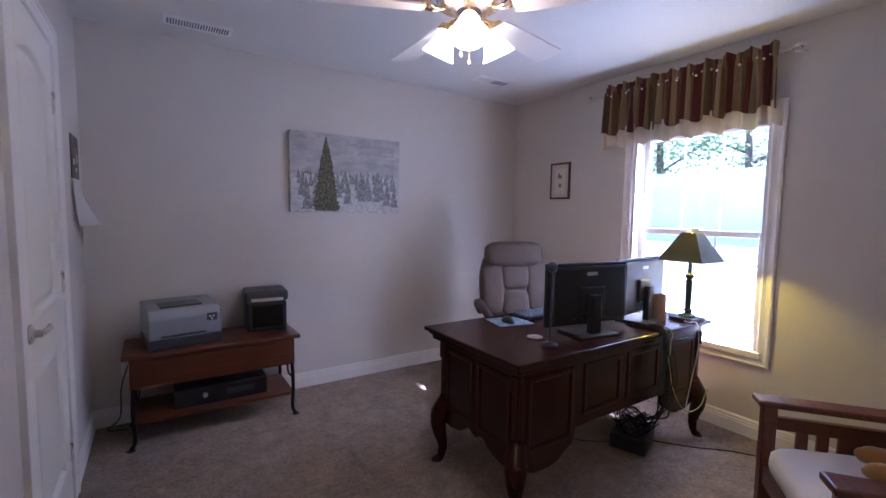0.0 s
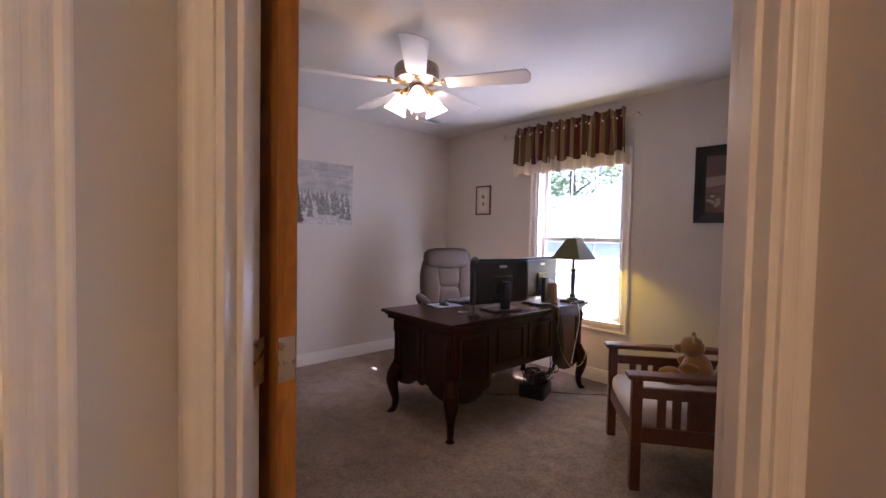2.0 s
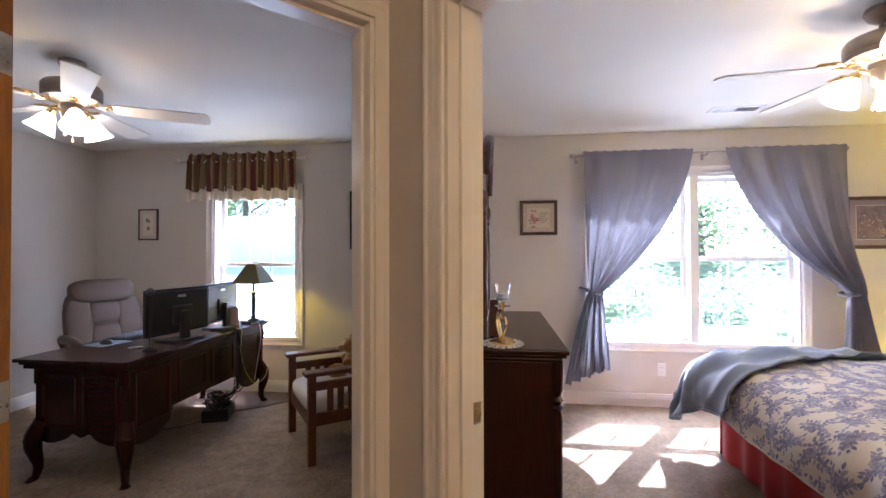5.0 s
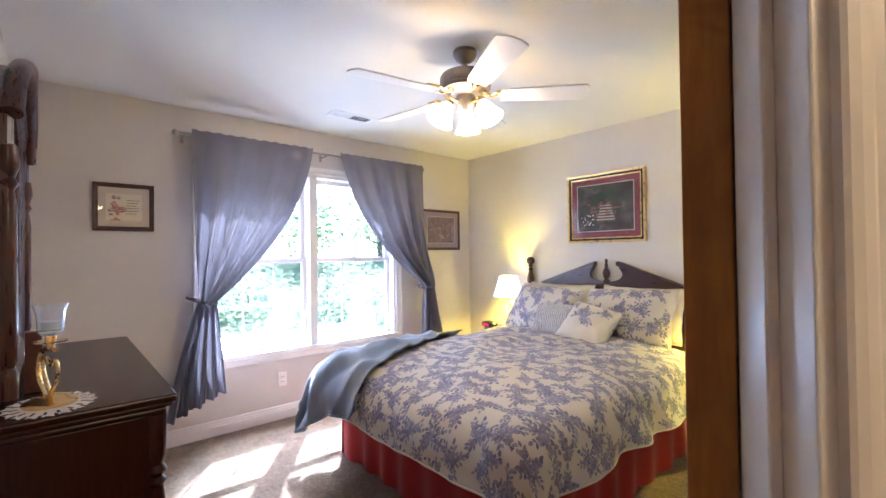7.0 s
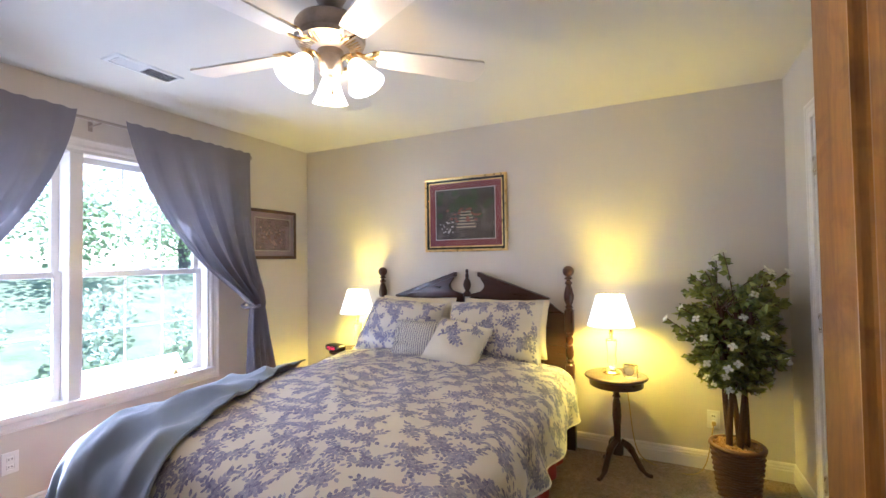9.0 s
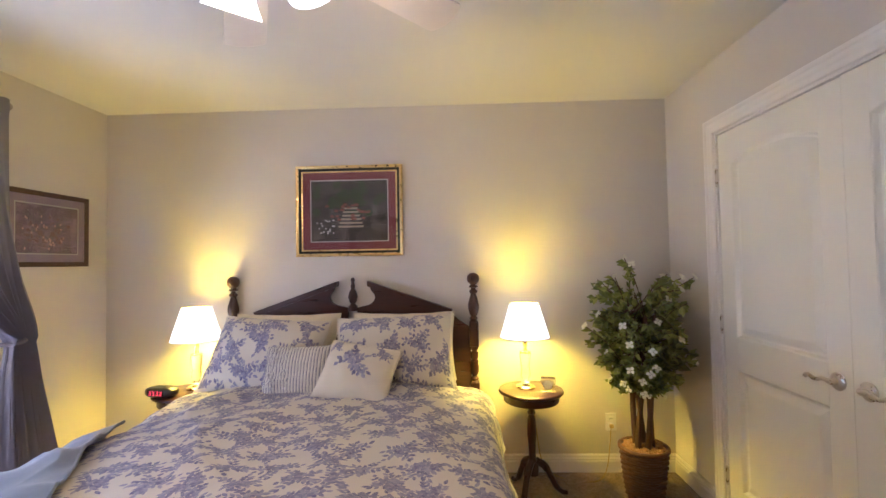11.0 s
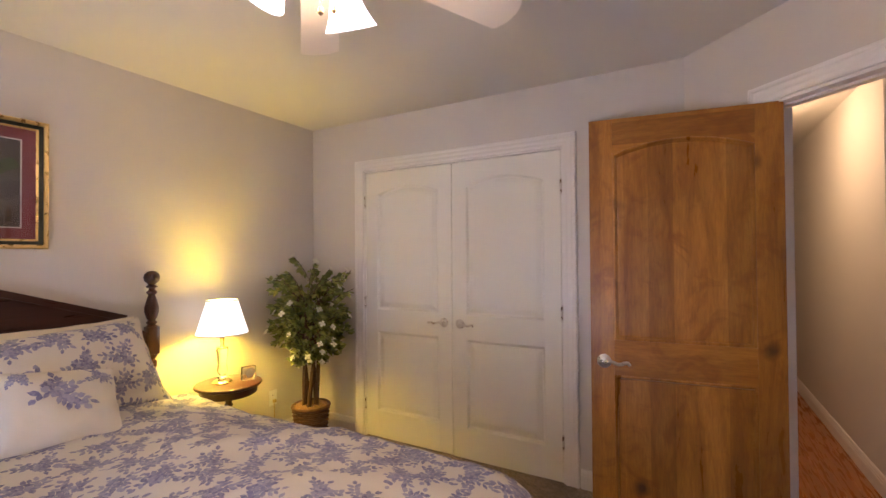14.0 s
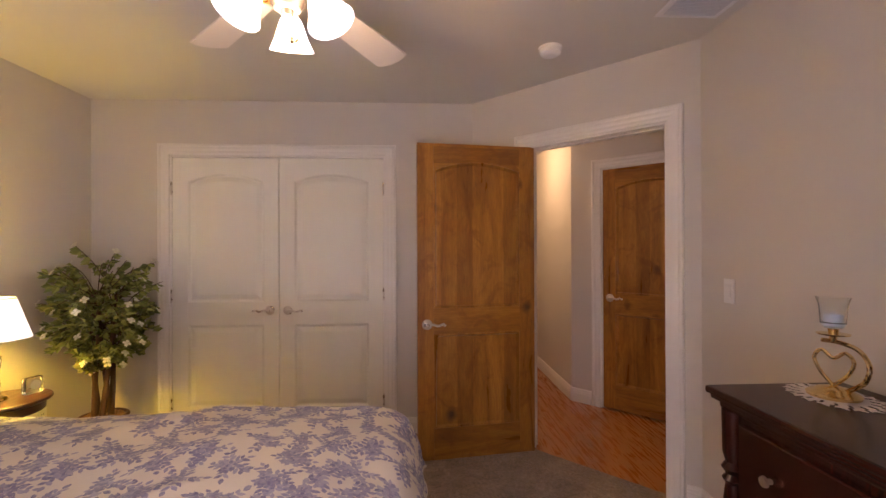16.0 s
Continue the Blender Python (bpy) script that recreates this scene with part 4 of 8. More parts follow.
def rural(ob, iw, ih):
    flat(ob, "print", rect(-iw, iw, -ih, ih), P_BROWN, 0.0072)
    flat(ob, "printed_sky", rect(-iw, iw, ih * 0.45, ih), paint("print_dusk", (0.13, 0.07, 0.06), 0.7), 0.0076)
    flat(ob, "printed_hill", [(-iw, -ih * 0.1), (iw * 0.1, ih * 0.05), (-iw * 0.1, ih * 0.32), (-iw, ih * 0.25)], paint("print_field", (0.34, 0.26, 0.21), 0.7), 0.0078)
    r = random.Random(11)
    blobs(ob, "printed_herd", [(r.uniform(-0.95, 0.8) * iw, r.uniform(-0.75, -0.35) * ih, 0.018, 0.012) for _ in range(18)], paint("print_buff", (0.45, 0.36, 0.3), 0.7), 0.0082, 12)
    blobs(ob, "printed_tree", [(iw * 0.5 + r.gauss(0, 0.03), ih * 0.35 + r.gauss(0, 0.03), 0.02, 0.02) for _ in range(14)], P_ROSE, 0.008, 13)


def on_east(y0, y1, z0, z1):
    return pose(XW - 0.001, (y0 + y1) / 2, (z0 + z1) / 2, 0, 0, -90)


picture("framed_picture", "small dark-framed botanical print on the office wall", on_east(2.81, 3.04, 1.50, 1.82), 0, 0.22, 0.32, two_sprigs, ([(0.0, 0.0), (0.0, 0.012), (0.010, 0.016), (0.016, 0.014), (0.016, 0.0)], DARKFRAME), CREAMMAT, 0.035)
picture("framed_picture", "wide black-framed print of a brown rural scene", on_east(0.205, 0.787, 1.40, 1.96), 0, 0.58, 0.56, rural, ([(0.0, 0.0), (0.0, 0.010), (0.02, 0.012), (0.05, 0.02), (0.068, 0.026), (0.075, 0.02), (0.075, 0.0)], BLACKFRAME), None)
picture("framed_picture", "small dark-framed print of pink roses with lettering", on_east(-1.16, -0.825, 1.525, 1.84), 0, 0.335, 0.315, roses, (SIMPLE, DARKFRAME), CREAMMAT, 0.04)
picture("framed_picture", "dark-framed mauve print of flowers beside the curtain", on_east(-4.08, -3.525, 1.392, 1.828), 0, 0.545, 0.436, still_life, (SIMPLE, DARKFRAME), GREYMAT, 0.05)
GARDEN = picture("framed_picture", "gilt-framed garden print with a rose mount above the bed", pose(1.686, YS + 0.001, 1.735, 0, 0, 180), 0, 0.72, 0.61, garden, ([(0.0, 0.0), (0.0, 0.012), (0.008, 0.014), (0.009, 0.011), (0.026, 0.018), (0.028, 0.024), (0.04, 0.028), (0.046, 0.022), (0.046, 0.0)], GILT), ROSEMAT, 0.055)
part("frame_panel", moulding(bmesh.new(), rect(-0.36 + 0.036, 0.36 - 0.036, -0.305 + 0.036, 0.305 - 0.036), [(0.0, 0.0125), (0.0, 0.0165), (0.016, 0.020)]), paint("dark_green_band", (0.015, 0.02, 0.012), 0.4), GARDEN)

# the stretched canvas with a fir tree
CANVAS = thing("wall_canvas", "stretched canvas print of a fir tree in snow", "picture", "", (1.608, YN - 0.001, 1.647))
cw_, ch_ = 0.445, 0.297
SNOW = scenery("snow_print", [(0.46, 0.45, 0.42), (0.62, 0.61, 0.57), (0.75, 0.73, 0.69)], 22)
CLOUD = scenery("cloud_print", [(0.42, 0.40, 0.385), (0.50, 0.475, 0.455), (0.58, 0.55, 0.53)], 3)
FIRM = scenery("fir_print", [(0.035, 0.035, 0.018), (0.11, 0.10, 0.04), (0.42, 0.37, 0.25)], 85)
FARFIR = scenery("far_fir_print", [(0.11, 0.11, 0.10), (0.30, 0.29, 0.26), (0.62, 0.60, 0.57)], 70)
part("canvas", B(-cw_, cw_, -0.034, 0.0, -ch_, ch_, 0.004), SNOW, CANVAS)
flat(CANVAS, "printed_sky", rect(-cw_ + 0.002, cw_ - 0.002, -0.01, ch_ - 0.002), CLOUD, 0.0346)
rr = random.Random(21)


def fir(bm, x, z, w, h, d):
    pts = [(x - w * 0.35, z)]
    n = 7
    for i in range(n):
        f = i / n
        pts.append((x - w * (1 - f) * rr.uniform(0.8, 1.05), z + h * f))
        pts.append((x - w * (1 - f) * 0.66, z + h * (f + 0.6 / n)))
    pts.append((x, z + h))
    for i in reversed(range(n)):
        f = i / n
        pts.append((x + w * (1 - f) * 0.66, z + h * (f + 0.6 / n)))
        pts.append((x + w * (1 - f) * rr.uniform(0.8, 1.05), z + h * f))
    bm.faces.new([bm.verts.new((a, -d, b)) for a, b in pts])


def spire(bm, x, z, w, h, d):
    """A bushy fir: width swells low down and tapers to a ragged tip."""
    left, right = [], []
    for i in range(44):
        f = i / 43
        e = w * (min(1.0, 0.86 + 2.5 * f) * (1 - f) ** 0.8 if f < 0.72 else 0.36 * (1 - f) / 0.28 + 0.01)
        left.append((x - e * rr.uniform(0.86, 1.12), z + h * f))
        right.append((x + e * rr.uniform(0.86, 1.12), z + h * f))
    for i in range(43):
        bm.faces.new([bm.verts.new((a, -d, b)) for a, b in (left[i], right[i], right[i + 1], left[i + 1])])


bm = bmesh.new()
for i in range(90):
    f = rr.random() ** 0.7
    h = 0.05 + 0.13 * (1 - f)
    z = -ch_ + 0.02 + f * 0.27
    fir(bm, rr.uniform(-cw_ + 0.05, cw_ - 0.05), z, h * 0.28, min(h, ch_ - 0.05 - z), 0.0352 + 0.0006 * (1 - f) + rr.uniform(0, 0.0002))
tagged(part("printed_wood", bm, FARFIR, CANVAS), kind="stuff")
bm = bmesh.new()
spire(bm, -0.178, -ch_ + 0.012, 0.105, 0.565, 0.0365)
part("printed_fir", bm, FIRM, CANVAS)
GREYINK = paint("grey_lettering", (0.30, 0.28, 0.27), 0.8)
text("printed_words", "Every good and perfect", 0.044, pose(0.19, -0.0368, 0.215, 90), GREYINK, CANVAS)
text("printed_words", "gift is from above", 0.044, pose(0.23, -0.0368, 0.155, 90), GREYINK, CANVAS)

# ---- outside ----
def outside():
    rnd = random.Random(9)
    g = Mat("lawn", (0.10, 0.14, 0.05), 0.95)
    v = g.coords()
    g.colour(g.ramp(g.noise(v, 3, 5, 0.7), [(0.3, (0.06, 0.10, 0.03)), (0.7, (0.16, 0.20, 0.08))]))
    g.bump(g.noise(v, 60, 3), 0.6, 0.03)
    bm = bmesh.new()
    n = 40
    vs = [[None] * (n + 1) for _ in range(n + 1)]
    for i in range(n + 1):
        for j in range(n + 1):
            fx, fy = 3.56 + (i / n) ** 2 * 900, (2 * j / n - 1) * abs(2 * j / n - 1) * 900
            d = max(0.0, min(fx - 6.0, 7.0))
            vs[i][j] = bm.verts.new((fx, fy, -0.25 + 0.22 * d + 0.05 * noise.noise(Vector((fx, fy, 0)) * 0.3)))
    for i in range(n):
        for j in range(n):
            bm.faces.new((vs[i][j], vs[i + 1][j], vs[i + 1][j + 1], vs[i][j + 1]))
    tagged(part("ground", bm, g.m, smooth=True), kind="structure")
    # pale concrete apron along the house
    con = paint("pale_concrete", (0.62, 0.60, 0.57), 0.9, 60, 0.2, 0.06)
    tagged(part("pavement", B(3.56, 6.2, -7, 7, -0.3, -0.17), con), kind="structure")
    # a pale drive that climbs past the office window
    dv = bmesh.new()
    rows_ = []
    for i in range(30):
        x = 3.6 + i * 0.32
        z = -0.25 + 0.22 * max(0.0, min(x - 6.0, 7.0)) + 0.09
        rows_.append([dv.verts.new((x, y, z)) for y in (0.3, 9.0)])
    for a, b in zip(rows_, rows_[1:]):
        dv.faces.new((a[0], a[1], b[1], b[0]))
    tagged(part("road", dv, con), kind="structure")
    tagged(part("retaining_wall", B(11.6, 11.85, 1.6, 13, 0.6, 2.5, 0.02), con), kind="structure")
    bark = wood("tree_bark", (0.08, 0.065, 0.05), (0.2, 0.17, 0.14), 0.9, "z")
    lf = Mat("tree_leaf", (0.08, 0.14, 0.04), 0.6)
    ge = lf.t.nodes.new("ShaderNodeNewGeometry")
    lf.colour(lf.ramp(ge.outputs["Random Per Island"], [(0.0, (0.06, 0.10, 0.03)), (0.5, (0.10, 0.15, 0.05)), (1.0, (0.16, 0.22, 0.08))]))
    tl = lf.t.nodes.new("ShaderNodeBsdfTranslucent")
    tl.inputs[0].default_value = (0.36, 0.48, 0.24, 1)
    mx = lf.t.nodes.new("ShaderNodeMixShader")
    mx.inputs[0].default_value = 0.45
    lf.link(lf.b.outputs[0], mx.inputs[1])
    lf.link(tl.outputs[0], mx.inputs[2])
    lf.link(mx.outputs[0], lf.t.nodes["Material Output"].inputs["Surface"])
    ls = Mat("shrub_leaf", (0.12, 0.17, 0.09), 0.5)
    gs = ls.t.nodes.new("ShaderNodeNewGeometry")
    ls.colour(ls.ramp(gs.outputs["Random Per Island"], [(0.0, (0.10, 0.14, 0.07)), (0.6, (0.15, 0.20, 0.12)), (1.0, (0.26, 0.30, 0.24))]))
    tl2 = ls.t.nodes.new("ShaderNodeBsdfTranslucent")
    tl2.inputs[0].default_value = (0.42, 0.50, 0.38, 1)
    mx2 = ls.t.nodes.new("ShaderNodeMixShader")
    mx2.inputs[0].default_value = 0.5
    ls.link(ls.b.outputs[0], mx2.inputs[1])
    ls.link(tl2.outputs[0], mx2.inputs[2])
    ls.link(mx2.outputs[0], ls.t.nodes["Material Output"].inputs["Surface"])
    spots = [(17.5, -12.5, 4.2), (13.4, 2.6, 4.4), (13.6, 5.6, 4.8), (12.5, 9.5, 5.0), (13.5, 0.6, 6.0), (12.8, 7.6, 5.2), (12.6, -6.4, 1.8), (13.4, -9.6, 2.0)]
    for k, (x, y, h) in enumerate(spots):
        z0 = -0.25 + 0.22 * max(0.0, min(x - 6.0, 7.0))
        ob = thing("tree", "leafy green broadleaf tree beyond the windows", "tree", "trees beyond the windows", (x, y, z0))
        tr = bmesh.new()
        pts = curve_pts([(0, 0, -0.1), (0.05, 0.03, h * 0.3), (-0.05, 0.05, h * 0.6), (0, 0, h * 0.9)], 4)
        tube(tr, pts, 0.1, 8, [0.14 * (1 - 0.8 * i / (len(pts) - 1)) for i in range(len(pts))])
        ends = []
        for q in range(9):
            a, zz = rnd.uniform(0, 6.28), h * rnd.uniform(0.12, 0.75)
            e = Vector((math.cos(a) * h * 0.3, math.sin(a) * h * 0.3, zz + h * 0.15))
            tube(tr, [(0, 0, zz), e * 0.5 + Vector((0, 0, zz * 0.5)), e], 0.03, 5, [0.045, 0.03, 0.012])
            ends.append(e)
        part("trunk", tr, bark, ob)
        lv_ = bmesh.new()
        for q in range(1300 if y < 3 else 5000):
            e = rnd.choice(ends)
            p = e + Vector((rnd.gauss(0, 0.5), rnd.gauss(0, 0.5), rnd.gauss(0, 0.42)))
            s = rnd.uniform(0.07, 0.15)
            d = Vector((rnd.uniform(-1, 1), rnd.uniform(-1, 1), rnd.uniform(-1, 0.4))).normalized()
            w = d.orthogonal().normalized() * s * 0.5
            lv_.faces.new([lv_.verts.new(c) for c in (p, p + d * s * 0.5 + w, p + d * s, p + d * s * 0.5 - w)])
        tagged(part("crown", lv_, lf.m, ob, "uneven green leafy crown"), kind="stuff")
    for k in range(8):
        x, y = rnd.uniform(6.6, 8.6), -5.6 + k * 0.75
        z0 = -0.25 + 0.22 * max(0.0, x - 6.0)
        ob = thing("shrub", "low green garden shrub", "shrub", "garden shrubs", (x, y, z0))
        lv_ = bmesh.new()
        for q in range(300):
            a = rnd.uniform(0, 6.28)
            r = 0.42 * math.sqrt(rnd.random())
            p = Vector((r * math.cos(a), r * math.sin(a), rnd.uniform(0.02, 0.85) * (1.1 - r)))
            s = rnd.uniform(0.05, 0.11)
            d = Vector((rnd.uniform(-1, 1), rnd.uniform(-1, 1), rnd.uniform(-0.3, 1))).normalized()
            w = d.orthogonal().normalized() * s * 0.35
            lv_.faces.new([lv_.verts.new(c) for c in (p, p + d * s * 0.5 + w, p + d * s, p + d * s * 0.5 - w)])
        tagged(part("foliage", lv_, ls.m, ob), kind="stuff")
        part("stem", tube(bmesh.new(), [(0, 0, -0.08), (0.01, 0, 0.2), (0, 0.01, 0.5)], 0.015, 6), bark, ob)


outside()

# ---- hall floor boards ----
def boards():
    rnd = random.Random(2)
    w, y = 0.083, HALL_S + 0.002
    me = {}
    k = 0
    while y < 0.5:
        x = -4.55 + rnd.uniform(-0.8, 0)
        while x < 0.75:
            L = rnd.choice((0.5, 0.7, 0.9, 1.1))
            x0, x1 = max(x, -4.6), min(x + L, 0.75)
            x += L
            # the part of the board that lies in the hall
            yc = y + w / 2
            lo = -4.6 if yc < -0.55 else max(-1.05, yc - 0.5 - 0.06)
            hi = min(yc + 1.006, 0.465 - yc) + 0.06
            x0, x1 = max(x0, lo), min(x1, hi)
            if x1 - x0 < 0.05:
                continue
            key = round(x1 - x0, 2)
            if key not in me:
                me[key] = B(0, key - 0.0008, 0.0004, w - 0.0004, -0.015, 0.0, 0.0006, 1)
                o = part("board", me[key], OAK, sub)
                me[key] = o
                o.matrix_local = pose(x0, y, 0.0)
            else:
                again(me[key], pose(x0, y, 0.0), sub)
            k += 1
        y += w
    return k


boards()

# ---- office: desk and what stands on it ----
DX0, DX1, DY0, DY1, DZ = 1.56, 3.15, 1.49, 2.245, 0.735


def executive_desk():
    ob = thing("executive_desk", "dark cherry executive desk on cabriole legs", "desk")
    t = bmesh.new()
    box(t, DX0, DX1, DY0, DY1, DZ - 0.022, DZ, 0.006)
    top = part("desktop", t, CHERRY, ob)
    e = bmesh.new()
    box(e, DX0 + 0.02, DX1 - 0.02, DY0 + 0.02, DY1 - 0.02, DZ - 0.04, DZ - 0.022, 0.006)
    box(e, DX0 + 0.035, DX1 - 0.035, DY0 + 0.035, DY1 - 0.035, DZ - 0.065, DZ - 0.04, 0.004)
    part("cornice", e, CHERRY, ob)
    x0, x1, y0, y1 = DX0 + 0.05, DX1 - 0.05, DY0 + 0.05, DY1 - 0.12
    zt = DZ - 0.065

    def apron(w, lows):
        """An apron with a scrolled lower edge; lows: (share, height)."""
        pts = [(0, zt), (0, lows[0][1])]
        c = curve_pts([(f * w, 0, z) for f, z in lows], 6)
        pts = [(0, zt)] + [(p.x, p.z) for p in c] + [(w, zt)]
        return slab(bmesh.new(), pts, 0, 0.022)
    lo = [(0, 0.26), (0.05, 0.215), (0.10, 0.20), (0.17, 0.21), (0.21, 0.25), (0.24, 0.27), (0.255, 0.335), (0.27, 0.345), (0.5, 0.345), (0.73, 0.345), (0.745, 0.335), (0.76, 0.27), (0.79, 0.25), (0.83, 0.21), (0.90, 0.20), (0.95, 0.215), (1, 0.26)]
    a = part("front_panel", apron(x1 - x0, lo), CHERRY, ob)
    a.matrix_local = pose(x0, y0, 0)
    a2 = part("back_panel", apron(x1 - x0, [(0, 0.26), (0.1, 0.21), (0.24, 0.25), (0.27, 0.52), (0.5, 0.55), (0.73, 0.52), (0.76, 0.25), (0.9, 0.21), (1, 0.26)]), CHERRY, ob)
    a2.matrix_local = pose(x1, y1, 0, 0, 0, 180)
    ls = [(0, 0.26), (0.12, 0.23), (0.3, 0.25), (0.4, 0.29), (0.5, 0.27), (0.6, 0.29), (0.7, 0.25), (0.88, 0.23), (1, 0.26)]
    for m in (pose(x0, y1, 0, 0, 0, -90), pose(x1, y0, 0, 0, 0, 90)):
        s = part("side_panel", apron(y1 - y0, ls), CHERRY, ob)
        s.matrix_local = m
    # raised frames on the faces
    for f0, f1 in ((0.035, 0.24), (0.285, 0.485), (0.515, 0.715), (0.76, 0.965)):
        w = x1 - x0
        zb = 0.30 if f1 < 0.3 or f0 > 0.7 else 0.39
        p = part("panel_frame", moulding(bmesh.new(), rect(f0 * w + 0.03, f1 * w - 0.03, zb + 0.03, zt - 0.05), [(0, 0.0), (0.0, 0.002), (0.01, 0.005), (0.02, 0.005), (0.028, 0.003), (0.03, 0.0)]), CHERRYZ, ob)
        p.matrix_local = pose(x0, y0, 0)
    for f0, f1 in ((0.06, 0.48), (0.52, 0.94)):
        w = y1 - y0
        p = part("panel_frame", moulding(bmesh.new(), rect(f0 * w + 0.03, f1 * w - 0.03, 0.34, zt - 0.05), [(0, 0.0), (0.0, 0.002), (0.01, 0.005), (0.02, 0.005), (0.028, 0.003), (0.03, 0.0)]), CHERRYZ, ob)
        p.matrix_local = pose(x0, y1, 0, 0, 0, -90)
        p = part("panel_frame", moulding(bmesh.new(), rect(f0 * w + 0.03, f1 * w - 0.03, 0.34, zt - 0.05), [(0, 0.0), (0.0, 0.002), (0.01, 0.005), (0.02, 0.005), (0.028, 0.003), (0.03, 0.0)]), CHERRYZ, ob)
        p.matrix_local = pose(x1, y0, 0, 0, 0, 90)
    for cx in (x0 + 0.011, x1 - 0.011):
        for cy in (y0 + 0.011, y1 - 0.011):
            part("corner_post", B(cx - 0.018, cx + 0.018, cy - 0.018, cy + 0.018, 0.27, zt, 0.004), CHERRYZ, ob)
    # corbel blocks under the top at the corners
    for cx, sx in ((x0, -1), (x1, 1)):
        for cy in (y0 + 0.012, y1 - 0.012):
            part("corbel", B(cx - 0.012, cx + 0.012, cy - 0.03, cy + 0.03, zt - 0.09, zt, 0.008), CHERRYZ, ob)
    for cx, sx in ((x0, -1), (x1, 1)):
        for cy, sy in ((y0, -1), (y1, 1)):
            pts = curve_pts([(cx - sx * 0.02, cy - sy * 0.02, 0.36), (cx + sx * 0.008, cy + sy * 0.008, 0.27), (cx + sx * 0.012, cy + sy * 0.012, 0.20), (cx - sx * 0.004, cy - sy * 0.004, 0.10), (cx + sx * 0.004, cy + sy * 0.004, 0.03), (cx + sx * 0.018, cy + sy * 0.018, 0.008)], 5)
            k = len(pts) - 1
            prof = [0.045, 0.052, 0.042, 0.026, 0.020, 0.024]
            radii = [prof[min(int(i / k * 5), 4)] * (1 - (i / k * 5) % 1) + prof[min(int(i / k * 5) + 1, 5)] * ((i / k * 5) % 1) if i < k else prof[5] for i in range(k + 1)]
            lg = tube(bmesh.new(), pts, 0.03, 10, radii)
            lathe(lg, [(0.0, 0.0), (0.027, 0.0), (0.03, 0.006), (0.022, 0.016), (0.0, 0.018)], 12, pose(cx + sx * 0.018, cy + sy * 0.018, 0))
            part("leg", lg, CHERRYZ, ob, smooth=True)
    return ob


executive_desk()


def monitor(label, x, y, turn, w=0.54, h=0.325, z0=0.785):
    """A flat monitor seen from behind: local +y faces the chair."""
    ob = thing("monitor", label, "monitor", "pair of monitors", (x, y, DZ), turn)
    z0 -= DZ
    part("housing", B(-w / 2, w / 2, -0.012, 0.02, z0, z0 + h, 0.006), BLACK, ob)
    b = bmesh.new()
    box(b, -w * 0.47, w * 0.47, -0.030, -0.012, z0 + h * 0.05, z0 + h * 0.95, 0.014, 3)
    box(b, -w * 0.16, w * 0.16, -0.044, -0.026, z0 + h * 0.20, z0 + h * 0.62, 0.010, 3)
    part("rear_bulge", b, BLACK, ob)
    part("screen", B(-w / 2 + 0.014, w / 2 - 0.014, 0.02, 0.0212, z0 + 0.016, z0 + h - 0.014), SCREEN, ob)
    n = bmesh.new()
    box(n, -0.035, 0.035, -0.075, -0.04, 0.01, z0 + h * 0.45, 0.006)
    box(n, -0.03, 0.03, -0.078, -0.03, z0 + h * 0.3, z0 + h * 0.5, 0.006)
    part("neck", n, BLACK, ob)
    part("foot", B(-0.13, 0.13, -0.11, 0.08, 0.0, 0.012, 0.005), BLACK, ob)
    part("maker_mark", B(-0.035, 0.035, -0.0315, -0.0298, z0 + h * 0.80, z0 + h * 0.855), LIGHTGREY, ob, "pale oblong maker's mark")
    for i in range(5):
        part("socket", B(-0.12 + i * 0.05, -0.10 + i * 0.05, -0.0315, -0.0298, z0 + h * 0.10, z0 + h * 0.13), DARKGREY, ob)
    return ob


monitor("black flat monitor seen from behind on the desk", 2.24, 1.70, -8)
monitor("black flat monitor turned towards the window", 2.765, 1.735, 7)

lamp = thing("table_lamp", "dark table lamp with a square green-gold shade", "lamp", "", (3.02, 1.575, DZ))
part("base", B(-0.075, 0.075, -0.075, 0.075, 0, 0.02, 0.006), IRON, lamp)
part("stem", lathe(bmesh.new(), [(0.0, 0.02), (0.05, 0.02), (0.045, 0.035), (0.02, 0.045), (0.026, 0.06), (0.015, 0.075), (0.018, 0.12), (0.018, 0.24), (0.014, 0.25), (0.024, 0.26), (0.024, 0.275), (0.012, 0.285), (0.010, 0.40), (0.0, 0.40)], 18), paint("dark_green_stem", (0.03, 0.045, 0.035), 0.35), lamp, smooth=True)
sh = bmesh.new()
for r0, r1, inn in ((0.132, 0.042, False), (0.129, 0.039, True)):
    lo_ = [sh.verts.new((sx * r0, sy * r0, 0.36)) for sx, sy in ((-1, -1), (1, -1), (1, 1), (-1, 1))]
    hi_ = [sh.verts.new((sx * r1, sy * r1, 0.53)) for sx, sy in ((-1, -1), (1, -1), (1, 1), (-1, 1))]
    for i in range(4):
        sh.faces.new((lo_[i], lo_[(i + 1) % 4], hi_[(i + 1) % 4], hi_[i]))
part("shade", sh, cloth("green_gold_shade", (0.11, 0.10, 0.03), 0.8, 300, 0.15), lamp, "olive green square pyramid shade")
bulb("desk_light", 3.02, 1.575, DZ + 0.42, 2.0, WARM, 0.03)
part("finial", lathe(bmesh.new(), [(0.0, 0.52), (0.01, 0.53), (0.006, 0.545), (0.0, 0.56)], 10), BRASS, lamp)

